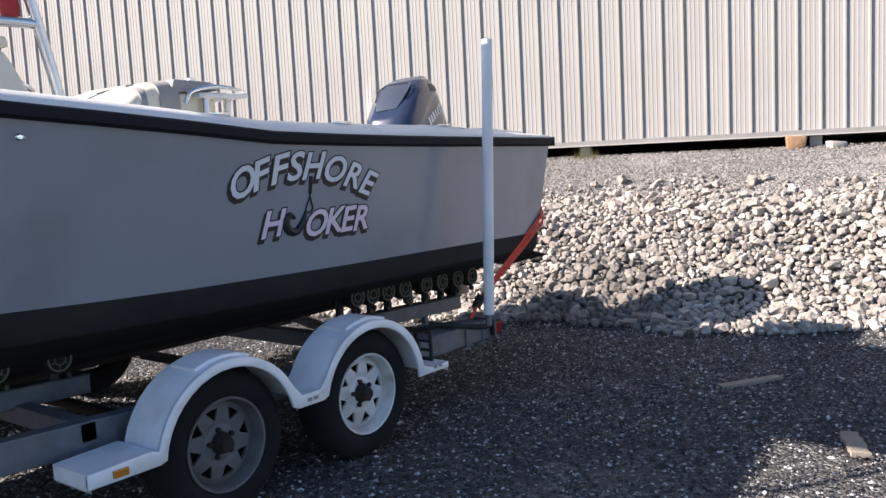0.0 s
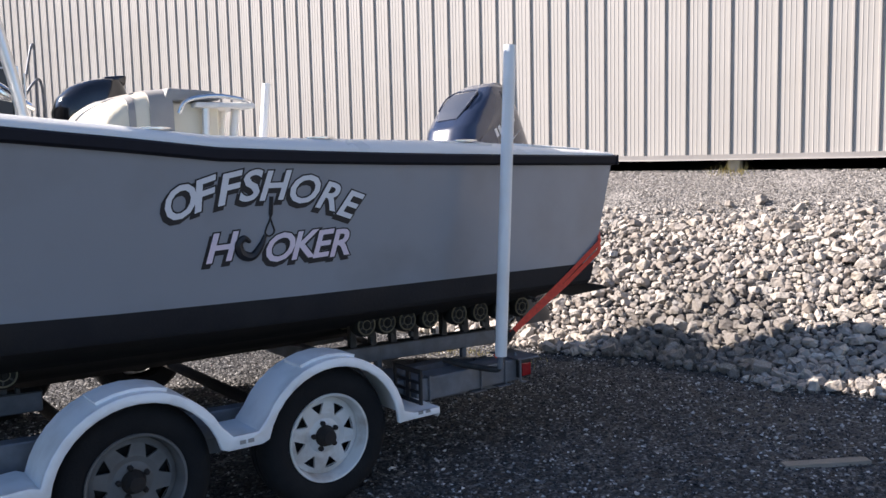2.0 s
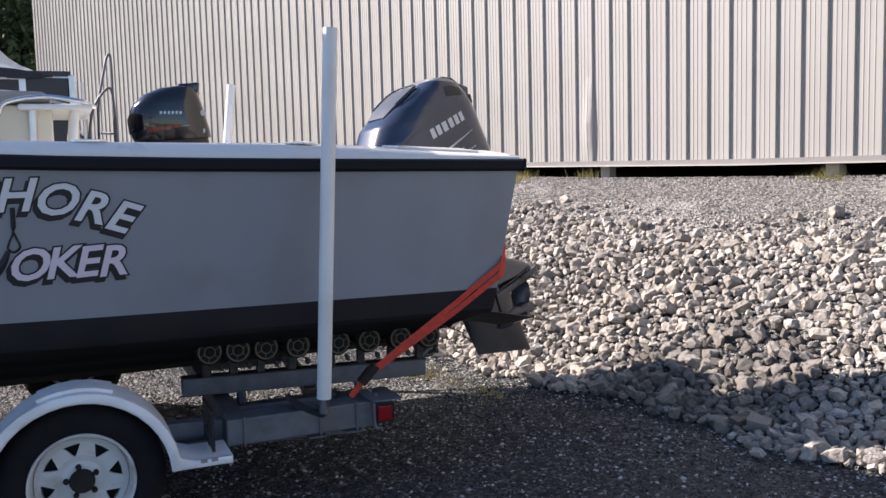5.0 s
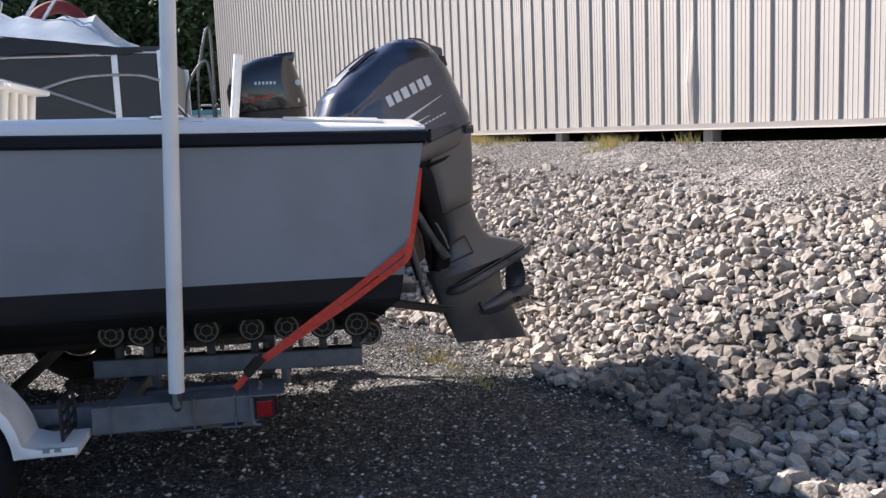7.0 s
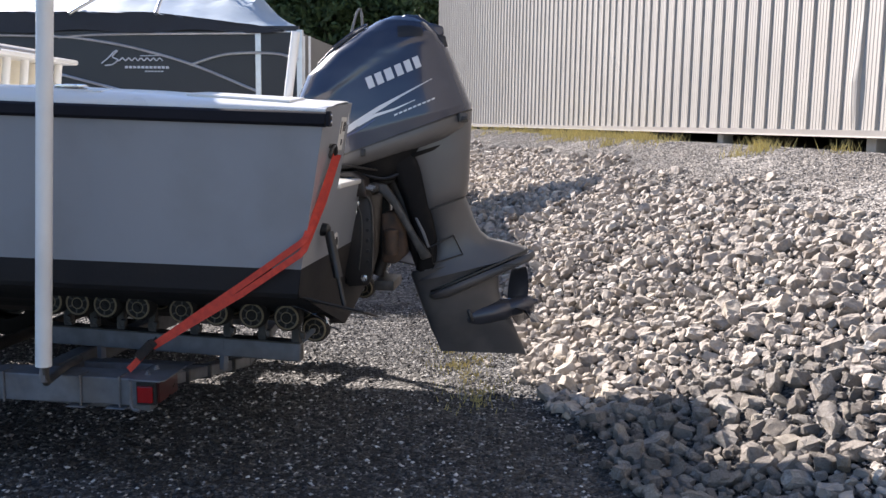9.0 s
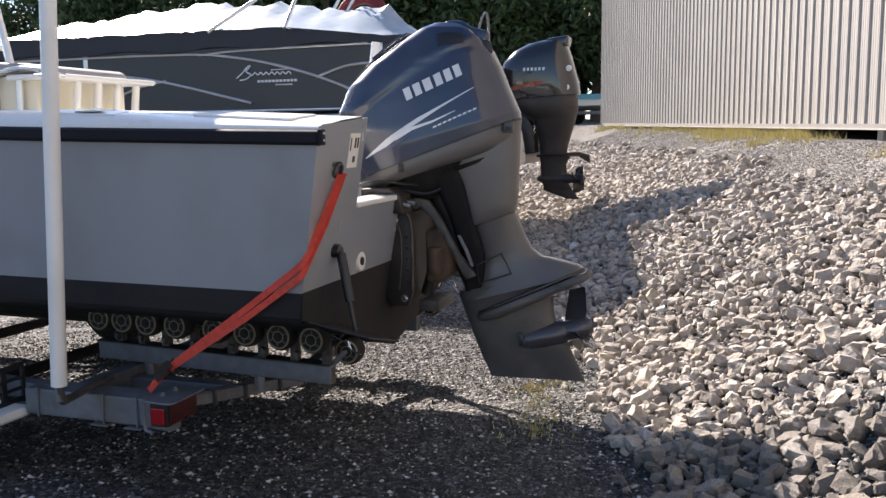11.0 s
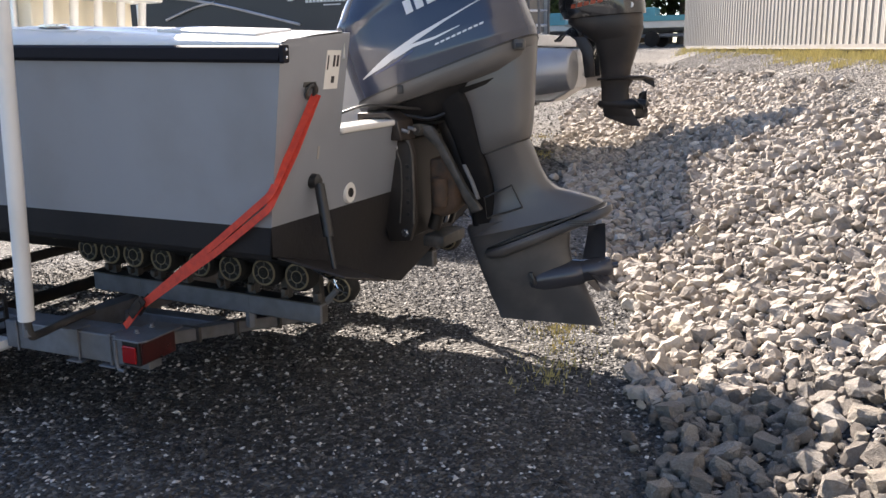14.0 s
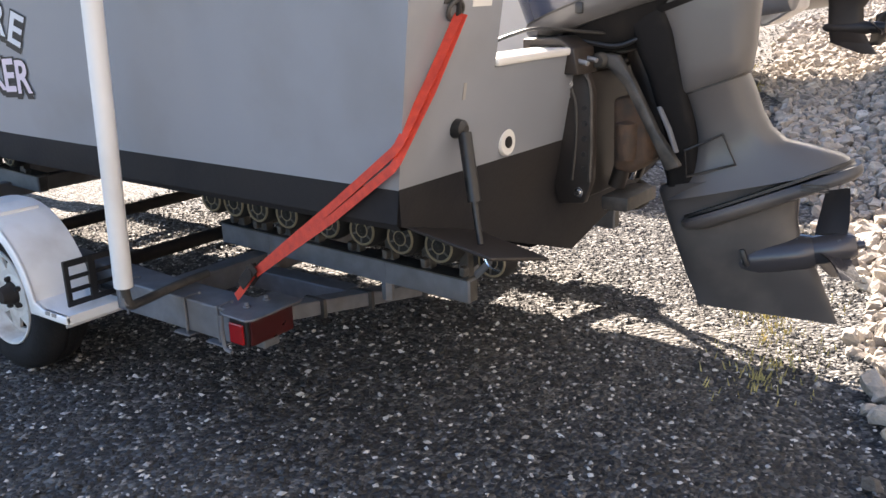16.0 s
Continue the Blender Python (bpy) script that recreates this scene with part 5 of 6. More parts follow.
# guide posts of white pipe, each a thing on the trailer
def guide_post(sgn, lean):
    a, b = Vector((0.907, CY + sgn * 1.322, 0.521)), Vector((0.987 + lean, CY + sgn * (1.33 if sgn < 0 else 1.372), 1.978 if sgn < 0 else 2.02))
    o = thing("guide_post", a, "white plastic pipe guide post on the trailer", "guide post", "guide posts")
    d = (b - a).normalized()
    n, ri, ro = 20, 0.025, 0.029
    side = d.orthogonal().normalized()
    up = d.cross(side)
    loops = []
    for p, r in ((a, ri), (a, ro), (b, ro), (b, ri), (a, ri)):
        loops.append([p + (side * math.cos(t) + up * math.sin(t)) * r for t in (2 * math.pi * j / n for j in range(n))])
    under(o, part("pipe", loft(loops, caps=False), M_pvc, smooth=True))
    under(o, part("inner_bar", tube([a - d * 0.06, b - d * 0.3], 0.016, 8), M_galv, smooth=True))


guide_post(-1, 0.0)
guide_post(1, 0.107)


# wheels
def wheel(x, y, sgn, rim_m, label):
    w = new("wheel")
    w.location = (x, y, 0.302)
    w["label"] = label
    w.parent = trailer
    w.matrix_parent_inverse = Matrix.Translation(trailer.location).inverted()
    s = -sgn
    R = 0.303
    prof = [(0.172, 0.05), (0.182, 0.008), (0.20, -0.006), (0.235, -0.012), (0.268, -0.004), (0.288, 0.012), (0.296, 0.03), (R, 0.05), (R, 0.075), (R - 0.007, 0.078), (R - 0.007, 0.085), (R, 0.088), (R, 0.112), (R - 0.007, 0.115), (R - 0.007, 0.122), (R, 0.125), (0.296, 0.155), (0.268, 0.188), (0.235, 0.195), (0.18, 0.18), (0.172, 0.14)]
    part("tyre", lathe([(r, h if sgn < 0 else -h) for r, h in prof], 56, caps=False), M_tyre, w, "black trailer tyre", True, 30)
    rim = part("rim", lathe([(r, h if sgn < 0 else -h) for r, h in ((0.172, 0.05), (0.186, 0.004), (0.190, -0.002), (0.188, -0.008), (0.180, -0.006), (0.175, 0.004), (0.172, 0.03), (0.168, 0.062), (0.164, 0.068), (0.160, 0.072), (0.166, 0.08))], 56, caps=False), rim_m, w, "", True, 30)
    # disc with eight small wedge windows
    vs, fs = [], []
    side = 1 if sgn < 0 else -1
    yy = lambda r: float(np.interp(r, [0.03, 0.055, 0.075, 0.10, 0.145, 0.166], [0.040, 0.040, 0.046, 0.040, 0.046, 0.054])) * side
    pol = lambda r, a, d=0.0: (r * math.cos(a), yy(r) + d * side, r * math.sin(a))
    q = []
    R1, R2, W1, W2 = 0.097, 0.142, 0.03, 0.215
    for k in range(8):
        c = 2 * math.pi * k / 8 + 0.2
        h = math.pi / 8
        for a, b in ((0.03, 0.055), (0.055, 0.075), (0.075, R1), (R2, 0.1455), (0.1455, 0.166)):
            for t in range(4):
                a0, a1 = c - h + h * t / 2, c - h + h * (t + 1) / 2
                q.append([pol(a, a0), pol(a, a1), pol(b, a1), pol(b, a0)])
        for sg in (-1, 1):
            q.append([pol(R1, c + sg * h), pol(R1, c + sg * W1), pol(R2, c + sg * W2), pol(R2, c + sg * h)])
            q.append([pol(R1, c + sg * W1), pol(R2, c + sg * W2), pol(R2, c + sg * W2, 0.012), pol(R1, c + sg * W1, 0.012)])
        q.append([pol(R1, c - W1), pol(R1, c + W1), pol(R1, c + W1, 0.012), pol(R1, c - W1, 0.012)])
        q.append([pol(R2, c - W2), pol(R2, c + W2), pol(R2, c + W2, 0.012), pol(R2, c - W2, 0.012)])
    for f in q:
        k = len(vs)
        vs += f
        fs.append(tuple(range(k, k + len(f))))
    part("wheel_disc", (vs, fs), rim_m, rim, "", False)
    # near-black disc added as the shade seen through the wheel windows
    part("brake_drum", lathe([(r, h if sgn < 0 else -h) for r, h in ((0.001, 0.10), (0.145, 0.10), (0.145, 0.13), (0.001, 0.13))], 32), M_dark, w)
    part("hub", lathe([(r, h if sgn < 0 else -h) for r, h in ((0.046, 0.056), (0.046, 0.034), (0.040, 0.024), (0.034, 0.002), (0.028, -0.010), (0.001, -0.012))], 20), M_rust, w, "dark rusted hub", True)
    for k in range(5):
        a = 2 * math.pi * k / 5 + 0.5
        part("lug_nut", lathe([(r, h if sgn < 0 else -h) for r, h in ((0.011, 0.05), (0.011, 0.026), (0.006, 0.022), (0.001, 0.022))], 6, "y", (0.056 * math.cos(a), 0, 0.056 * math.sin(a))), M_rust, w)


for sgn, y in ((-1, -0.035), (1, 2 * CY + 0.035)):
    wheel(0.0, y, sgn, M_rim, "white spoked steel wheel on a black tyre")
    wheel(-0.81, y, sgn, M_rimd, "dark grey spoked wheel on a black tyre")


# fenders
def fender(sgn):
    C0, C1, R0, R1 = (-0.81, 0.302), (0.0, 0.302), 0.352, 0.352
    outer = [(-1.43, 0.335), (-1.43, 0.39), (-1.18, 0.40)]
    for a in np.linspace(166, 28, 16):
        outer.append((C0[0] + R0 * math.cos(radians(a)) * 1.0, C0[1] + R0 * math.sin(radians(a))))
    outer += [(-0.455, 0.42), (-0.35, 0.42)]
    for a in np.linspace(152, 10, 16):
        outer.append((C1[0] + R1 * math.cos(radians(a)) * 1.0, C1[1] + R1 * math.sin(radians(a))))
    outer += [(0.40, 0.345), (0.54, 0.345), (0.54, 0.315)]
    inner = [(0.345, 0.315)]
    for a in np.linspace(2, 166, 18):
        inner.append((C1[0] + 0.313 * math.cos(radians(a)), C1[1] + 0.313 * math.sin(radians(a))))
    inner += [(-0.335, 0.365), (-0.475, 0.365)]
    for a in np.linspace(14, 172, 18):
        inner.append((C0[0] + 0.313 * math.cos(radians(a)), C0[1] + 0.313 * math.sin(radians(a))))
    inner += [(-1.15, 0.335)]
    yo, yi = -0.10, 0.125
    Y = lambda y: y if sgn < 0 else 2 * CY - y
    f = thing("fender", (-0.4, Y(0.0), 0.33), "white moulded tandem fender over two wheels", "fender", "trailer fenders")
    out = outer + inner
    face = prism(out, *sorted((Y(yo), Y(yo + 0.02))))
    n = len(outer)
    topv = [(x, Y(yo + 0.004), z) for x, z in outer] + [(x, Y(yi), z) for x, z in outer]
    inx = lambda x: x + 0.012 if x < -1.4 else (x - 0.012 if x > 0.53 else x)
    topv += [(inx(x), Y(yo + 0.004), z - 0.014) for x, z in outer] + [(inx(x), Y(yi), z - 0.014) for x, z in outer]
    tf = []
    for j in range(n - 1):
        tf += [(j, j + 1, n + j + 1, n + j), (2 * n + j, 3 * n + j, 3 * n + j + 1, 2 * n + j + 1), (n + j, n + j + 1, 3 * n + j + 1, 3 * n + j)]
    for q in (0, n - 1):
        tf.append((q, n + q, 3 * n + q, 2 * n + q))
    under(f, part("fender_face", bevelled(face, 0.006, 2, 60), M_fender, smooth=True, angle=50))
    under(f, part("fender_top", (topv, tf), M_fender, smooth=True, angle=35))
    under(f, part("step_box", box(-1.425, -1.2, *sorted((Y(yo + 0.02), Y(yi))), 0.337, 0.385, 0.004), M_fender))
    under(f, part("step_box", box(0.42, 0.535, *sorted((Y(yo + 0.02), Y(yi))), 0.317, 0.34, 0.004), M_fender))
    for c in (C0, C1):
        k = [(c[0] + 0.364 * math.cos(radians(a)) * 1.0, c[1] + 0.364 * math.sin(radians(a))) for a in np.linspace(112, 70, 5)]
        k2 = [(c[0] + 0.350 * math.cos(radians(a)) * 1.0, c[1] + 0.350 * math.sin(radians(a))) for a in np.linspace(70, 112, 5)]
        under(f, part("top_pad", prism(k + k2, *sorted((Y(yo + 0.045), Y(yi - 0.03)))), M_fender))
    for x, mtl, nm in ((-1.31, M_amber, "amber_marker"),):
        under(f, part(nm, bevelled(box(x - 0.03, x + 0.03, *sorted((Y(yo - 0.010), Y(yo + 0.002))), 0.35, 0.378), 0.004, 2), mtl, label="amber marker light"))
    for x in (-0.42, -0.385, 0.43, 0.47):
        under(f, part("moulded_badge", box(x - 0.012, x + 0.012, *sorted((Y(yo - 0.003), Y(yo + 0.002))), 0.333 if x > 0 else 0.385, 0.345 if x > 0 else 0.40), M_greyv))
    for a, b, c, d in ((-0.048, -0.030, 0.352, 0.515), (0.042, 0.070, 0.352, 0.515), (0.150, 0.168, 0.352, 0.515)):
        under(f, part("bracket_upright", box(0.470, 0.482, *sorted((Y(a), Y(b))), c, d, 0.002), M_black, label="black slotted bracket"))
    for c, d in ((0.352, 0.372), (0.40, 0.415), (0.445, 0.46), (0.492, 0.515)):
        under(f, part("bracket_bar", box(0.472, 0.480, *sorted((Y(-0.045), Y(0.165))), c, d, 0.002), M_black))
    under(f, part("bracket_leg", box(0.36, 0.482, *sorted((Y(0.150), Y(0.165))), 0.345, 0.360, 0.002), M_black))


fender(-1)
fender(1)


# roller bunks: a beam with a row of wheels each side
def roller(at, parent):
    o = part("roller", lathe([(0.020, -0.002), (0.026, -0.004), (0.052, -0.002), (0.061, 0.008), (0.064, 0.022), (0.064, 0.05), (0.061, 0.064), (0.052, 0.072), (0.020, 0.072)], 24), M_roller, parent, "black rubber roller", True, 30)
    o.matrix_world = Matrix.Translation(at)
    a = part("roller_rim", lathe([(0.045, -0.003), (0.0475, -0.0065), (0.051, -0.0065), (0.0535, -0.001)], 28, caps=False), M_rollring, o, "", True, 30)
    part("roller_hub", lathe([(0.001, -0.010), (0.010, -0.010), (0.013, -0.0052), (0.0215, -0.0052)], 16, caps=False), M_roller, o, "", True, 30)
    part("hub_ring", lathe([(0.021, -0.003), (0.0225, -0.006), (0.025, -0.006), (0.0265, -0.002)], 20, caps=False), M_rollring, o, "", True, 30)
    star = [(r * math.cos(k * math.pi / 3 + d + 0.4), r * math.sin(k * math.pi / 3 + d + 0.4)) for k in range(6) for r, d in ((0.024, -0.2), (0.047, -0.045), (0.047, 0.045), (0.024, 0.2))]
    part("spoked_disc", prism(star, -0.0046, -0.001), M_bracket, o)
    return o


def bunk(x0, x1, y, z0, z1, xs, sgn, gap=0.0, drop=0.095):
    """A beam under a row of roller pairs; gap widens the pairs about the beam."""
    b = new("roller_bunk")
    b.location = (x0, y, z0)
    b.parent = trailer
    b.matrix_parent_inverse = Matrix.Translation(trailer.location).inverted()
    zz = lambda x: z0 + (z1 - z0) * (x - x0) / (x1 - x0)
    zb = lambda x: zz(x) - drop
    under(b, part("bunk_beam", bevelled(beam(x0, x1, y, y + 0.055, 0.085, zb), 0.004), M_galv))
    under(b, part("beam_lip", merge(beam(x0, x1, y - 0.012, y + 0.067, 0.006, lambda x: zb(x) + 0.004, 0.001), box(x1 - 0.004, x1 + 0.001, y + 0.008, y + 0.047, zb(x1) - 0.078, zb(x1) - 0.010)), M_bracket))
    mid = y + 0.0275
    for x in xs:
        for dy in (-0.036 - 0.036 - gap, gap):
            r = roller((x, mid + dy, zz(x)), None)
            r.parent = b
            r.matrix_parent_inverse = Matrix.Translation(b.location).inverted()
        rod = tube([(x, mid - 0.05 - gap, zz(x)), (x, mid + 0.05 + gap, zz(x))], 0.009, 8)
        arm = bevelled(prism([(x - 0.020, zz(x) - drop - 0.01), (x + 0.020, zz(x) - drop - 0.01), (x + 0.014, zz(x) + 0.012), (x - 0.014, zz(x) + 0.012)], mid - 0.018, mid + 0.018), 0.004, 2)
        under(b, part("roller_yoke", merge(arm, rod), M_bracket))
        under(b, part("yoke_foot", bevelled(prism([(x + 0.045, zz(x) - 0.068), (x + 0.068, zz(x) - 0.075), (x + 0.066, zz(x) - 0.105), (x + 0.048, zz(x) - 0.10)], mid - gap - 0.035, mid - gap - 0.005), 0.006, 2), M_bracket))
    return b


XR = [0.563, 0.689, 0.818, 0.967, 1.165, 1.319, 1.48, 1.634]
for sgn in (-1, 1):
    y = 0.655 if sgn < 0 else 2 * CY - 0.71
    bk = bunk(0.45, 1.66, y, 0.632, 0.594, XR, sgn, 0.075, 0.14)
    r = roller((1.705, y + 0.07, 0.505), None)  # lower end roller on its arm
    r.parent = bk
    r.matrix_parent_inverse = Matrix.Translation(bk.location).inverted()
    under(bk, part("roller_yoke", merge(tube([(1.63, y + 0.05, 0.43), (1.705, y + 0.05, 0.505)], 0.012, 8), tube([(1.705, y + 0.03, 0.505), (1.705, y + 0.16, 0.505)], 0.009, 8)), M_galv))
    yw = y - 0.14 if sgn < 0 else y + 0.19
    under(bk, part("keeper_wire", tube(arc([(1.60, yw, 0.665), (1.70, yw, 0.645), (1.80, yw, 0.60), (1.815, yw, 0.585), (1.822, yw, 0.60), (1.812, yw, 0.61), (1.83, yw, 0.57), (1.87, yw, 0.555)], 5), 0.0035, 6), M_chrome, smooth=True))
    bunk(-1.95, -0.95, y + (0.03 if sgn < 0 else -0.03), 0.665, 0.63, [-1.85, -1.735, -1.475, -1.36, -1.1], sgn, 0.0)
    for x in (0.72, 1.3, -1.25):
        T("bunk_stand", tube([(x, y + 0.02, rail_z(x) - 0.06), (x, y + 0.02, 0.47)], 0.022, 6), M_galv)
T("bunk_cross_bar", box(-1.28, -1.21, 0.20, 2 * CY - 0.20, 0.40, 0.48, 0.006), M_galv)


# ---- tie-down straps ----
def band(pts, w, t, normal):
    """Flat webbing along a line."""
    pts = [Vector(p) for p in pts]
    loops = []
    for i, p in enumerate(pts):
        d = (pts[min(i + 1, len(pts) - 1)] - pts[max(i - 1, 0)]).normalized()
        s = d.cross(Vector(normal)).normalized()
        n = s.cross(d)
        loops.append([p + s * w / 2 + n * t, p - s * w / 2 + n * t, p - s * w / 2 - n * t, p + s * w / 2 - n * t])
    return loft(loops)


for sgn in (-1, 1):
    Y = lambda y: y if sgn < 0 else 2 * CY - y
    s_ = thing("tie_down_strap", (1.10, Y(0.165), 0.44), "orange-red ratchet strap from transom eye to trailer", "strap", "tie-down straps")
    for k, (dz, dn) in enumerate(((0.0, 0.0), (-0.045, 0.004))):
        c = Vector((1.835 - 0.006 * k, Y(0.108 - dn), 0.985 + dz))
        a, b = Vector((1.915 + 0.004 * k, Y(0.275 + 0.012 * k), 1.30)), Vector((1.205, Y(0.165), 0.545 - 0.006 * k))
        line = [a, a.lerp(c, 0.5) + Vector((0.004 + 0.004 * k, 0, 0)), c.lerp(a, 0.03), c.lerp(b, 0.02), c.lerp(b, 0.4) + Vector((0, 0, -0.004 - 0.006 * k)), c.lerp(b, 0.7) + Vector((0, 0, -0.004 * k)), b]
        under(s_, part("webbing", band(line, 0.025, 0.0012, (0.15, -1, 0.25) if sgn < 0 else (0.15, 1, 0.25)), M_strap))
    under(s_, part("webbing", band([(1.19, Y(0.165), 0.535), (1.115, Y(0.165), 0.455), (1.10, Y(0.165), 0.442)], 0.026, 0.0012, (0, -1, 0.1)), M_strap))
    under(s_, part("ratchet", merge(xf(merge(box(-0.05, 0.05, -0.021, -0.017, -0.016, 0.016, 0.001), box(-0.05, 0.05, 0.017, 0.021, -0.016, 0.016, 0.001), tube([(0.02, -0.026, 0), (0.02, 0.026, 0)], 0.013, 12), box(-0.045, 0.03, -0.015, 0.015, 0.014, 0.024, 0.003)), Matrix.Translation((1.185, Y(0.165), 0.53)) @ Matrix.Rotation(radians(-46), 4, "Y"))), M_rust, label="rusted steel ratchet buckle"))
    under(s_, part("hook", tube(arc([(1.905, Y(0.28), 1.29), (1.915, Y(0.275), 1.31), (1.908, Y(0.285), 1.335), (1.897, Y(0.28), 1.325)], 4), 0.007, 8), M_rust, smooth=True))


# ---- pontoon boat behind ----
PY = 5.95
pontoon = thing("pontoon_boat", (-2.5, 7.15, 0.9), "black-sided pontoon boat under a blue-grey mooring cover", "boat")
Q = lambda n, sh, mt, lb="", sm=False: under(pontoon, part(n, sh, mt, label=lb, smooth=sm))
for y in (6.35, 7.95):
    Q("pontoon_tube", tube([(-7.0, y, 1.38), (-6.4, y, 1.28), (-6.0, y, 1.26), (0.45, y, 1.26), (1.06, y, 1.30), (1.08, y, 1.30)], [0.02, 0.2, 0.26, 0.26, 0.20, 0.18], 28), M_pont, "bare aluminium pontoon tube", True)
Q("deck", box(-6.4, 0.55, PY - 0.04, 8.35, 1.54, 1.66, 0.01), M_alu)
Q("engine_pod", bevelled(prism([(-1.2, 1.5), (0.95, 1.5), (0.95, 1.1), (0.7, 0.95), (-1.2, 0.95)], 6.85, 7.35), 0.02, 2), M_alu)
for y, d in ((PY, -1), (8.3, 1)):
    Q("fence_panel", box(-6.3, 0.16, y, y + 0.03, 1.72, 2.46), M_panel, "black fence panel")
    Q("fence_rail", tube([(-6.3, y + 0.015, 2.47), (0.16, y + 0.015, 2.40)], 0.018, 10), M_alu, "", True)
    Q("fence_rail", tube([(-6.3, y + 0.015, 1.72), (0.16, y + 0.015, 1.72)], 0.018, 10), M_alu, "", True)
    for x in (-6.3, -4.0, -0.27, 0.17):
        Q("fence_post", box(x - 0.03, x + 0.03, y - 0.012, y + 0.04, 1.68, 2.42, 0.004), M_alu)
Q("fence_panel", box(0.13, 0.16, PY, 8.3, 1.72, 2.40), M_panel)
for x0 in (0.20, 0.26):
    Q("rear_gate_post", tube([(x0, PY + 0.05, 1.66), (x0, PY + 0.05, 2.36)], 0.014, 8), M_alu, "", True)
yf = PY - 0.014
for pts in ([(-6.3, yf, 2.36), (-3.0, yf, 2.36), (-2.0, yf, 2.30), (-1.1, yf, 2.10), (-0.30, yf, 1.80)], [(-5.6, yf, 2.18), (-3.9, yf, 2.16), (-3.0, yf, 2.07), (-1.80, yf, 1.80)],
            [(-1.0, yf, 2.06), (-0.6, yf, 2.17), (-0.1, yf, 2.18), (0.16, yf, 2.12)], [(-3.6, yf, 1.9), (-3.2, yf, 2.02), (-2.9, yf, 2.07)], [(-2.45, yf, 2.34), (-1.9, yf, 2.37), (-0.3, yf, 2.385)]):
    Q("trim_curve", tube(arc(pts, 8), 0.015, 6), M_alu, "", True)
# maker's script as plain strokes and bars
Q("script_mark", merge(tube(arc([(-1.98, yf, 2.07), (-1.90, yf, 2.13), (-1.84, yf, 2.19), (-1.80, yf, 2.20), (-1.86, yf, 2.14), (-1.80, yf, 2.11), (-1.86, yf, 2.06), (-1.94, yf, 2.05)], 4), 0.008, 5),
                       tube(arc([(-1.80, yf, 2.10)] + [(-1.78 + 0.034 * k, yf, 2.10 + (0.028 if k % 2 else 0.0)) for k in range(15)], 3), 0.0075, 5), tube([(-1.55, yf, 2.15), (-1.30, yf, 2.155)], 0.005, 5)), M_letter)
for k in range(11):
    Q("script_bar", box(-1.72 + 0.045 * k, -1.69 + 0.045 * k, yf - 0.002, yf + 0.01, 2.02, 2.045), M_letter)
for k in range(6):
    Q("script_bar", box(-1.50 + 0.035 * k, -1.475 + 0.035 * k, yf - 0.002, yf + 0.01, 1.985, 1.997), M_letter)
# mooring cover: dark skirt and a pale tented top
sk = []
for x in np.linspace(-6.4, 0.0, 40):
    w = 0.012 * math.sin(x * 9) + 0.01 * math.sin(x * 23)
    top = np.interp(x, [-6.4, -5, -1.4, -0.3, 0.0], [2.62, 2.62, 2.60, 2.47, 2.42])
    sk.append([(x, PY - 0.03 + w, 2.40 + 0.02 * math.sin(x * 5)), (x, PY - 0.02 + w, top), (x, PY + 0.02, top), (x, PY + 0.01, 2.40)])
Q("cover_skirt", loft(sk), M_coverd, "dark navy canvas skirt", True)


def cover_rows():
    rows = []
    for x in np.linspace(-6.4, 0.02, 60):
        edge = float(np.interp(x, [-6.4, -5, -1.4, -0.3, 0.02], [2.61, 2.61, 2.59, 2.46, 2.41]))
        ridge = float(np.interp(x, [-6.4, -5.2, -3.2, -1.6, -1.1, -0.62, -0.45, 0.02], [2.62, 2.95, 3.12, 3.02, 2.92, 2.98, 2.80, 2.43]))
        row = []
        for k, t in enumerate(np.linspace(0, 1, 25)):
            y = PY - 0.03 + t * 2.42
            u = 1 - abs(2 * t - 1)
            z = edge + (ridge - edge) * u ** np.interp(x, [-1.6, -0.7], [0.85, 1.25]) - 0.05 * abs(math.sin(x * 3.1)) * math.sin(math.pi * t) + 0.018 * math.sin(x * 17 + t * 11) * math.sin(math.pi * t) + 0.012 * math.sin(x * 31 - t * 23)
            row.append((x, y, z))
        rows.append(row)
    return loft(rows, closed=False, caps=False)


Q("mooring_cover", cover_rows(), M_cover, "sagging blue-grey mooring cover", True)
for x, a in ((-2.3, 1), (-1.35, 0)):
    Q("cover_strap", merge(tube([(x, PY - 0.05, 2.58), (x + 0.45 * a, PY + 0.25, 2.95)], 0.022, 8)), M_alu, "", True)
# folded bimini standing out over the cover
Q("bimini_boot", tube(arc([(-1.45, 7.45, 2.80), (-1.30, 7.45, 3.02), (-1.08, 7.45, 3.09), (-0.90, 7.45, 3.0), (-0.78, 7.45, 2.80)], 5), 0.075, 12), mat("dark red canvas", (0.16, 0.02, 0.025), 0.8, bump=0.4, bump_scale=20), "dark red folded canvas", True)
for dx in (0.0, 0.2):
    Q("bimini_bow", tube([(-1.50 + dx, 7.25, 2.80), (-1.18 + dx, 7.25, 3.28)], 0.02, 8), M_alu, "", True)
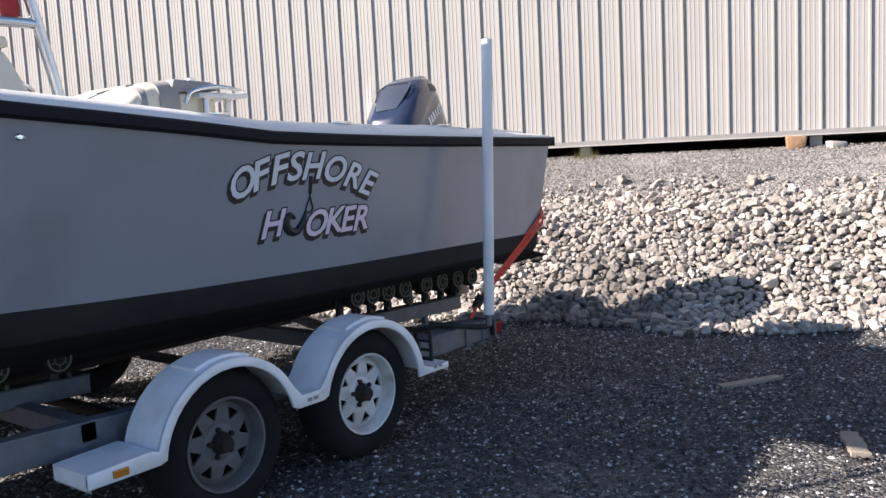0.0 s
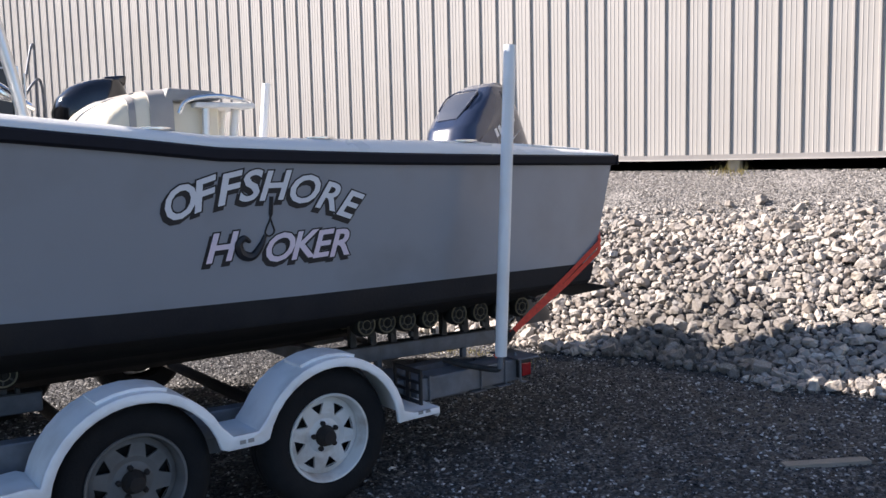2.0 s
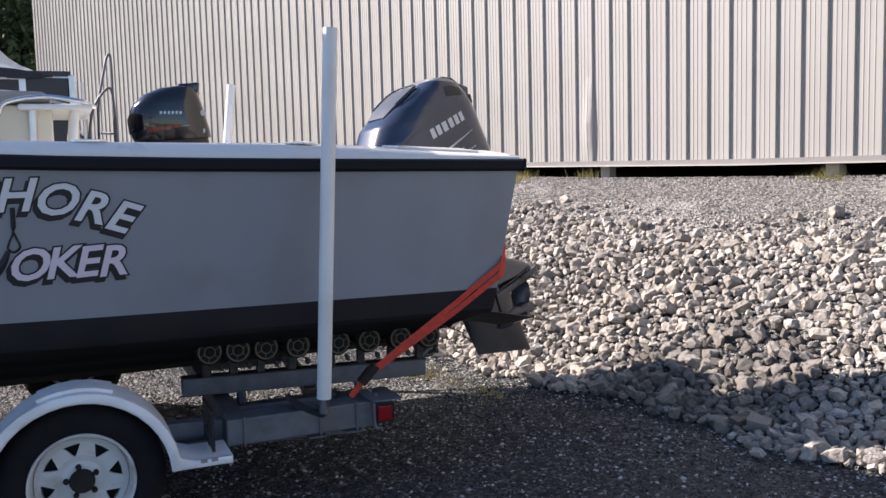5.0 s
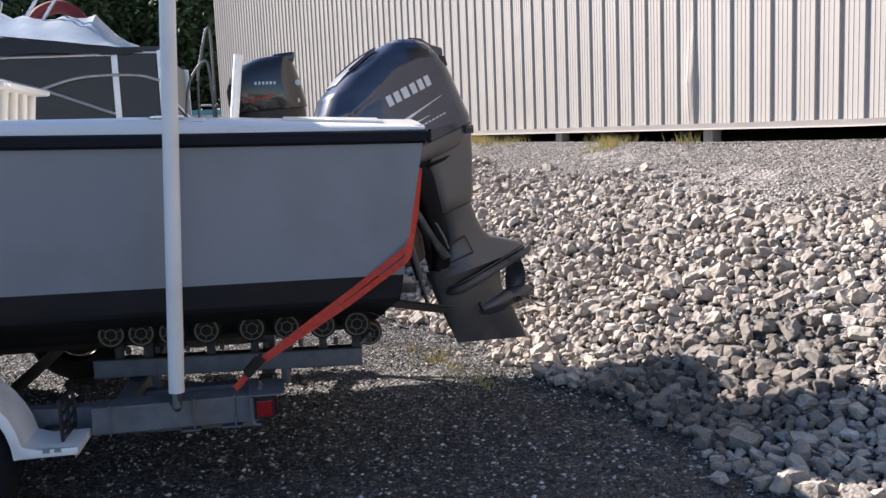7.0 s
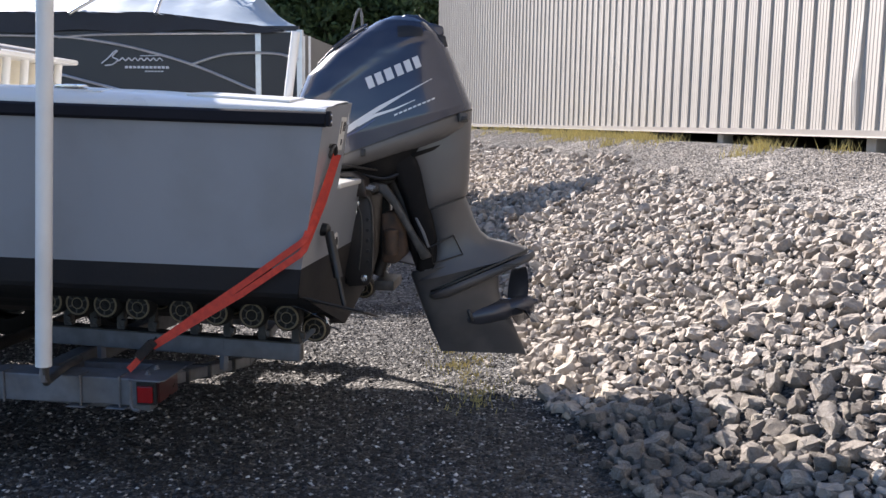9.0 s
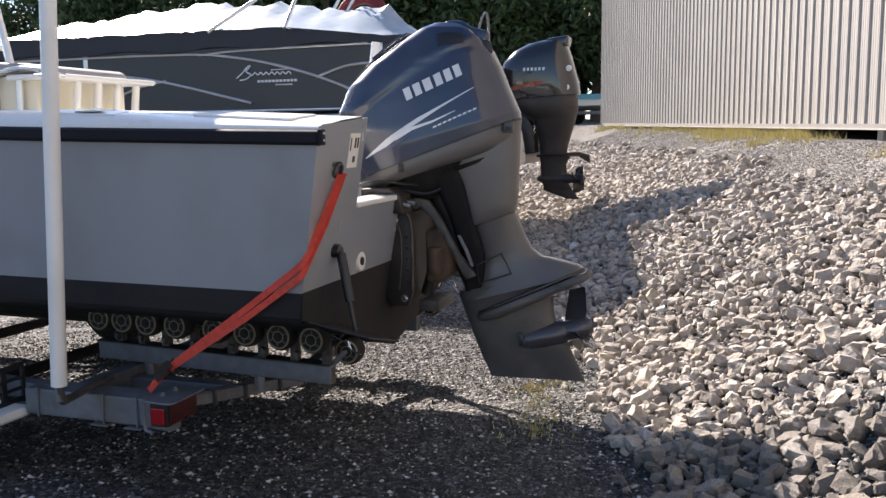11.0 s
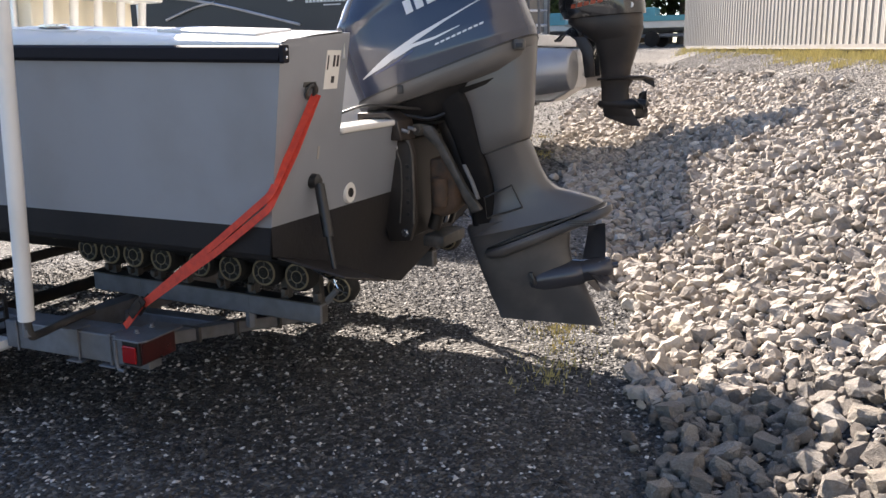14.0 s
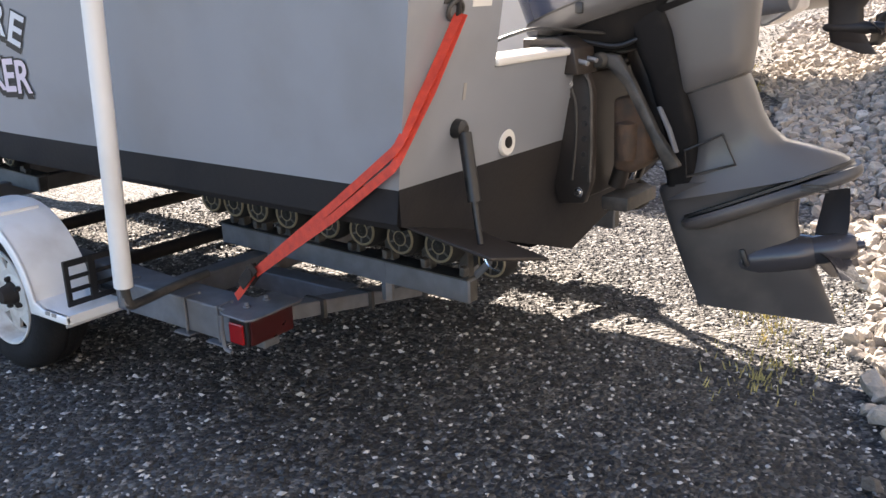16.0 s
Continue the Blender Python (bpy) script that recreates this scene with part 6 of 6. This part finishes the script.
# boarding rail and ladder at the stern
Q("stern_rail", tube(arc([(0.42, 6.9, 1.66), (0.44, 6.9, 2.2), (0.50, 6.92, 2.5), (0.56, 6.95, 2.74), (0.60, 7.0, 2.7), (0.60, 7.05, 2.2), (0.60, 7.05, 1.66)], 5), 0.014, 8), M_galv, "", True)
Q("stern_rail", tube(arc([(0.30, 6.6, 1.66), (0.36, 6.62, 2.1), (0.50, 6.66, 2.34), (0.58, 6.7, 2.3), (0.60, 6.75, 1.66)], 5), 0.014, 8), M_galv, "", True)
for z in (1.75, 1.9):
    Q("ladder_rung", tube([(0.45, 6.85, z), (0.6, 7.0, z)], 0.012, 6), M_alu, "", True)
Q("transducer_arm", tube([(0.05, 6.6, 2.1), (0.35, 6.62, 1.75)], 0.025, 6), M_alu)
# its trailer
ptr = thing("pontoon_trailer", (-2.5, 7.15, 0.2), "plain galvanised trailer beneath the pontoon boat", "trailer")
for y in (6.35, 7.95):
    under(ptr, part("bunk_beam", box(-6.2, 0.2, y - 0.06, y + 0.06, 0.86, 1.0, 0.006), M_galv))
for x in (-5.5, -3.5, -1.5, 0.0):
    under(ptr, part("cross_member", box(x - 0.04, x + 0.04, 6.2, 8.1, 0.74, 0.86, 0.005), M_galv))
for x in (-2.0, -2.8):
    for y in (6.35, 7.95):
        g = float(land(x, y))
        under(ptr, part("wheel", lathe([(0.001, -0.08), (0.15, -0.08), (0.24, -0.07), (0.26, -0.04), (0.26, 0.04), (0.24, 0.07), (0.15, 0.08), (0.001, 0.08)], 28, "y", (x, y - 0.18, g + 0.255)), M_tyre, smooth=True))
for x in (-4.6, 0.0):
    g = float(land(x, 6.6))
    under(ptr, part("stand", box(x - 0.05, x + 0.05, 6.5, 7.9, g - 0.02, 0.76, 0.005), M_galv))

engine2 = plain_outboard("outboard_engine", "glossy black outboard engine with orange stripes on the pontoon boat")
engine2.location = (0, 7.0, 0)

# ---- far boats and woods ----
for (x, y, s_, m_) in ((-6.5, 30.0, 1.0, M_teal), (-2.6, 27.5, 0.9, M_teal)):
    g = float(land(x, y))
    fb = thing("skiff", (x, y, g), "low teal and white skiff on a trailer in the distance", "boat", "far skiffs")
    hull = []
    for t, w, zb in ((-2.6, 0.05, 0.75), (-1.8, 0.6, 0.55), (0, 0.85, 0.45), (2.2, 0.85, 0.45)):
        hull.append([(x + t, y - w, g + 0.95), (x + t, y - w * 0.9, g + zb + 0.15), (x + t, y, g + zb), (x + t, y + w * 0.9, g + zb + 0.15), (x + t, y + w, g + 0.95)])
    under(fb, part("hull", loft(hull), M_white, smooth=True))
    under(fb, part("sheer_stripe", loft([[(p[0][0], p[0][1] - 0.012, g + z) for z in (0.8, 0.97)] + [(p[4][0], p[4][1] + 0.012, g + z) for z in (0.97, 0.8)] for p in hull]), m_))
    under(fb, part("seat_box", box(x - 0.2, x + 0.5, y - 0.4, y + 0.4, g + 0.9, g + 1.25, 0.03), m_))
    under(fb, part("trailer_frame", box(x - 2.4, x + 2.0, y - 0.5, y + 0.5, g + 0.32, g + 0.42, 0.01), M_galv))
    for yy in (-0.85, 0.85):
        under(fb, part("wheel", lathe([(0.001, -0.08), (0.22, -0.07), (0.25, 0.0), (0.22, 0.07), (0.001, 0.08)], 20, "y", (x + 0.5, y + yy, g + 0.25)), M_tyre))


def tree(x, y, h, seed):
    rng = np.random.default_rng(seed)
    g = float(land(x, y))
    t = thing("tree", (x, y, g), "tall broadleaf tree with dense dark green foliage", "tree", "trees behind the yard")
    top = Vector((x + rng.normal(0, 0.3), y + rng.normal(0, 0.3), g + h * 0.75))
    base = Vector((x, y, g - 0.1))
    shapes = [tube([base, base.lerp(top, 0.4) + Vector((0.15, 0.1, 0)), top], [0.02 * h, 0.014 * h, 0.004 * h], 9)]
    tips = []
    for k in range(16):
        f = 0.12 + 0.85 * k / 16
        a = k * 2.4 + rng.uniform(-0.4, 0.4)
        p = base.lerp(top, f)
        ln = h * (0.30 - 0.16 * f) * rng.uniform(0.8, 1.2)
        q = p + Vector((math.cos(a) * ln, math.sin(a) * ln, ln * 0.55))
        shapes.append(tube([p, p.lerp(q, 0.5) + Vector((0, 0, ln * 0.05)), q], [0.008 * h * (1.1 - f), 0.005 * h * (1.1 - f), 0.01], 5))
        tips += [p.lerp(q, 0.55), q, p.lerp(q, 0.8)]
    under(t, part("trunk", merge(*shapes), M_bark, smooth=True))
    tips = np.array([tuple(p) for p in tips])
    n = 7000
    c = tips[rng.integers(0, len(tips), n)] + rng.normal(0, 1, (n, 3)) * h * np.array([0.06, 0.06, 0.05])
    s = rng.uniform(0.10, 0.24, n)[:, None]
    u = rng.normal(0, 1, (n, 3))
    u /= np.linalg.norm(u, axis=1)[:, None]
    w = np.cross(u, rng.normal(0, 1, (n, 3)))
    w /= np.linalg.norm(w, axis=1)[:, None]
    k = np.cross(u, w) * s * 0.12
    v = np.stack([c - u * s, c - w * s * 0.45 + k, c + u * s, c + w * s * 0.45 + k], 1).reshape(-1, 3)
    i = np.arange(n)[:, None] * 4
    under(t, part("crown", (v.tolist(), np.concatenate([i + [0, 1, 2], i + [0, 2, 3]]).tolist()), M_leaf, fix=False))


for k in range(30):
    tree(-36 + 1.4 * k + (k % 3) * 0.4, 36 + (k * 7 % 5) * 2.2, 9 + (k * 5 % 4) * 1.6, k + 11)
for k in range(12):
    tree(-40 + 4.0 * k, 50 + (k % 3) * 2, 15 + (k % 2) * 2, k + 60)


# ---- plank, splinters and tufts ----
def plank(x, y, l, w, turn, name, label):
    g = float(land(x, y))
    rng = np.random.default_rng(int(abs(x * 100)))
    rows = []
    for t in np.linspace(-l / 2, l / 2, 7):
        a, b = w / 2 * rng.uniform(0.75, 1), w / 2 * rng.uniform(0.75, 1)
        rows.append([(t, -a, 0), (t, -a * 0.9, 0.018), (t, b * 0.9, 0.02), (t, b, 0)])
    o = part(name, loft(rows), M_wood)
    o.matrix_world = Matrix.Translation((x, y, g - 0.004)) @ Matrix.Rotation(turn, 4, "Z")
    tagged(o, label, "wood")


plank(2.02, -1.12, 0.42, 0.07, -0.55, "board_scrap", "weathered narrow board scrap lying on gravel")
plank(1.22, -1.86, 0.30, 0.10, 0.4, "wood_scrap", "split brown wood scrap lying on gravel")
plank(3.35, -0.75, 0.12, 0.05, 0.2, "wood_chip", "small weathered wood chip on gravel")


def tufts(name, label, spots, n, h, spread):
    rng = np.random.default_rng(n)
    vs, fs = [], []
    for x, y in spots:
        for k in range(n):
            a, r = rng.uniform(0, 6.28), abs(rng.normal(0, spread))
            px, py = x + r * math.cos(a), y + r * math.sin(a)
            g = float(land(px, py))
            b, ln = rng.uniform(0, 6.28), h * rng.uniform(0.4, 1.1)
            w = 0.004
            i = len(vs)
            vs += [(px - w, py, g - 0.01), (px + w, py, g - 0.01), (px + math.cos(b) * ln * 0.5, py + math.sin(b) * ln * 0.5, g + ln)]
            fs.append((i, i + 1, i + 2))
    o = part(name, (vs, fs), M_grass, fix=False)
    return tagged(o, label, "grass", kind="stuff")


rngt = np.random.default_rng(3)
wallspots = [wp(s, 0.12 + 0.6 * rngt.random() ** 2, 0)[:2] for s in np.concatenate([rngt.uniform(-10, -5.4, 26), rngt.normal(-8.6, 0.45, 22), rngt.normal(-6.6, 0.35, 14), rngt.uniform(-19, -10, 30), rngt.normal(-3.5, 0.08, 5)])] + [wp(s, 0.12, 0)[:2] for s in (-4.0, -2.7, -0.2, -0.05)]
tufts("dry_grass", "dry yellow grass along the foot of the building", wallspots, 40, 0.12, 0.12)
tufts("weeds", "small yellow-green weeds in the gravel", [(2.30, 1.75), (2.25, 2.0), (2.32, 2.25), (2.4, 1.55), (0.55, 7.2), (0.75, 7.1), (0.35, 7.25), (0.65, 7.35), (0.15, 8.3), (1.35, 5.2), (2.2, 2.1), (2.12, 2.4), (2.38, 1.4), (2.3, 1.9)], 60, 0.03, 0.12)


# ---- riprap bank and loose gravel ----
def rock_mesh(seed):
    """An angular broken stone, about 1 across: the hull of a few points."""
    rng = np.random.default_rng(seed)
    p = rng.normal(0, 1, (9, 3))
    p /= np.linalg.norm(p, axis=1)[:, None]
    p *= rng.uniform(0.44, 0.54, (9, 1))
    c = np.array([(i, j, k) for i in (-1, 1) for j in (-1, 1) for k in (-1, 1)]) * rng.uniform(0.20, 0.36, (8, 3))
    p = np.concatenate([p, c]) * np.array([1.05, rng.uniform(0.7, 0.95), rng.uniform(0.55, 0.85)])
    bm = bmesh.new()
    for q in p:
        bm.verts.new(q)
    r = bmesh.ops.convex_hull(bm, input=bm.verts)
    bmesh.ops.delete(bm, geom=[v for v in bm.verts if not v.link_faces], context="VERTS")
    bmesh.ops.subdivide_edges(bm, edges=list(bm.edges), cuts=1, use_grid_fill=True)
    for v in bm.verts:
        v.co += Vector(rng.normal(0, 0.022, 3).tolist())
    bmesh.ops.triangulate(bm, faces=[f for f in bm.faces if len(f.verts) > 4])
    bmesh.ops.recalc_face_normals(bm, faces=bm.faces)
    bm.verts.index_update()
    out = np.array([tuple(v.co) for v in bm.verts]), [tuple(v.index for v in f.verts) for f in bm.faces]
    bm.free()
    return out


ROCKS = [rock_mesh(k) for k in range(16)]
riprap = thing("riprap_bank", (3.9, 0.9, 0.2), "bank of pale angular limestone rubble", "rubble", kind="structure")
rng = np.random.default_rng(21)
spots = []
TOE_Y = [-6, -0.55, -0.15, 0.25, 0.6, 1.0, 1.3, 2.2, 3, 5, 7.5, 11, 15.5]
TOE_N = [3.3, 3.0, 2.96, 3.0, 3.07, 3.14, 3.15, 3.14, 3.14, 3.05, 2.82, 3.2, 4.7]
for big, count, y0, y1 in ((True, 60000, -5.5, 9.5), (True, 14000, 9.5, 16.5), (False, 110000, -5.5, 9.5)):
    for k in range(count):
        y = rng.uniform(y0, y1)
        n = rng.uniform(2.5, 5.35)
        toe = np.interp(y, TOE_Y, TOE_N) + 0.05 * math.sin(y * 3.1) + 0.04 * math.sin(y * 9)
        crest = 4.87 + 0.10 * math.sin(y * 2.2) + 0.07 * math.sin(y * 5.3)
        fade = np.interp(y, [-5.5, -4.4, 13, 16.5], [0.1, 1, 1, 0.1])
        keep = min(np.interp(n - toe, [-0.30, -0.06, 0.03], [0.0, 0.004, 1.0]), np.interp(crest - n, [-0.4, -0.1, 0.06, 0.2], [0.0, 0.08, 0.75, 1.0])) * fade
        if rng.random() > keep:
            continue
        size = rng.lognormal(math.log(0.088), 0.34) if big else rng.uniform(0.045, 0.075)
        spots.append(((n - WV.y * y) / WV.x, y, min(size * np.interp(n, [3, 4.3, 5.2], [0.98, 1.02, 0.78]), 0.128)))
# thin the crowd so that the stones lie side by side, small ones in the gaps
cell = {}
kept = []
for x, y, size in spots:
    key = (int(x / 0.13), int(y / 0.13))
    near = [q for i in (-1, 0, 1) for j in (-1, 0, 1) for q in cell.get((key[0] + i, key[1] + j), ())]
    if all((a - x) ** 2 + (b - y) ** 2 >= (0.335 * (c + size)) ** 2 for a, b, c in near):
        cell.setdefault(key, []).append((x, y, size))
        kept.append((x, y, size))
kept.sort(key=lambda p: (p[0] - 3.4) ** 2 + (p[1] - 0.6) ** 2)
rock_data = []
for k, (v, f) in enumerate(ROCKS):
    me = bpy.data.meshes.new("stone")
    me.from_pydata(v.tolist(), [], f)
    me.materials.append(M_stone)
    rock_data.append(me)
av, af, base = [], [], 0
for i, (x, y, size) in enumerate(kept):
    g = float(land(x, y)) + size * rng.uniform(0.10, 0.30)
    e = Euler((rng.normal(0, 0.4), rng.normal(0, 0.4), rng.uniform(0, 6.28)))
    sc = size * rng.uniform(1.0, 1.2)
    k = int(rng.integers(0, len(ROCKS)))
    if i < 300:
        o = new("stone", rock_data[k])
        o.matrix_world = Matrix.LocRotScale((x, y, g), e, (sc * 1.08, sc * rng.uniform(0.7, 1.05), sc))
        under(riprap, o)
    else:
        v, f = ROCKS[k]
        R = np.array(e.to_matrix())
        av.append((v * np.array([sc * 1.08, sc * rng.uniform(0.7, 1.05), sc])) @ R.T + (x, y, g))
        af += [tuple(q + base for q in t) for t in f]
        base += len(v)
o = part("stones", (np.concatenate(av).tolist(), af), M_rock, fix=False)
o["kind"] = "stuff"
under(riprap, o)


def pebbles(name, label, n, area, lo, hi, seed, material, keep, along=False):
    """Loose chips on the ground as small broken octahedra."""
    r = np.random.default_rng(seed)
    x, y = r.uniform(area[0], area[1], n), r.uniform(area[2], area[3], n)
    if along:  # the first span is the distance towards the building
        x = (x - WV.y * y) / WV.x
    ok = keep(x, y, r)
    x, y = x[ok], y[ok]
    n = len(x)
    s = r.lognormal(math.log((lo * hi) ** 0.5), 0.33, n).clip(lo, hi)
    octa = np.array([(1, 0, 0), (-1, 0, 0), (0, 1, 0), (0, -1, 0), (0, 0, 1), (0, 0, -1)], float)
    p = octa[None] * r.uniform(0.55, 1.1, (n, 6, 1)) + r.normal(0, 0.16, (n, 6, 3))
    p *= np.stack([s, s * r.uniform(0.6, 0.95, n), s * r.uniform(0.35, 0.65, n)], 1)[:, None, :] * 0.5
    a = r.uniform(0, 6.28, n)
    c, q = np.cos(a)[:, None], np.sin(a)[:, None]
    px, py = p[..., 0] * c - p[..., 1] * q, p[..., 0] * q + p[..., 1] * c
    v = np.stack([px + x[:, None], py + y[:, None], p[..., 2] + (land(x, y) + s * 0.08)[:, None]], -1).reshape(-1, 3)
    t = np.array([(0, 2, 4), (2, 1, 4), (1, 3, 4), (3, 0, 4), (2, 0, 5), (1, 2, 5), (3, 1, 5), (0, 3, 5)])
    f = (np.arange(n)[:, None, None] * 6 + t[None]).reshape(-1, 3)
    o = part(name, (v.tolist(), f.tolist()), material, fix=False)
    return tagged(o, label, "gravel", kind="stuff")


nn = lambda x, y: WV.x * x + WV.y * y
pebbles("loose_gravel", "loose dark crushed stone chips covering the yard", 90000, (-2.2, 4.4, -2.6, 3.6), 0.009, 0.034, 5, M_pebble, lambda x, y, r: nn(x, y) < 3.45 + r.normal(0, 0.12, len(x)))
pebbles("bank_gravel", "fine pale gravel on top of the bank", 92000, (4.7, 6.45, -4.0, 16.5), 0.012, 0.036, 6, chip_mat("bank pebble", [(0.0, (0.24, 0.222, 0.203)), (0.5, (0.50, 0.462, 0.422)), (1.0, (0.84, 0.785, 0.72))]), lambda x, y, r: nn(x, y) > 4.85 + r.normal(0, 0.12, len(x)), True)
pebbles("rubble_fines", "small pale stones between the rubble", 30000, (1.0, 6.2, -4.0, 8), 0.022, 0.055, 11, MATS["bank pebble"], lambda x, y, r: (nn(x, y) > np.interp(y, TOE_Y, TOE_N) + 0.1) & (nn(x, y) < 5.0))
pebbles("far_gravel", "brownish gravel in the yard behind the boats", 30000, (-3.5, 5.5, 3.4, 18), 0.016, 0.055, 7, chip_mat("yard pebble", [(0.0, (0.09, 0.08, 0.07)), (0.6, (0.20, 0.18, 0.16)), (1.0, (0.46, 0.43, 0.39))]), lambda x, y, r: nn(x, y) < 5.2)
pebbles("pale_chips", "scattered pale stone chips in the dark gravel", 5200, (-1.5, 4.0, -2.5, 2.5), 0.011, 0.038, 9, mat("pale chip", (0.55, 0.53, 0.5), 0.85, color2=(0.42, 0.41, 0.39), scale=30, spread=0.3, pieces="island"), lambda x, y, r: nn(x, y) < 3.3)
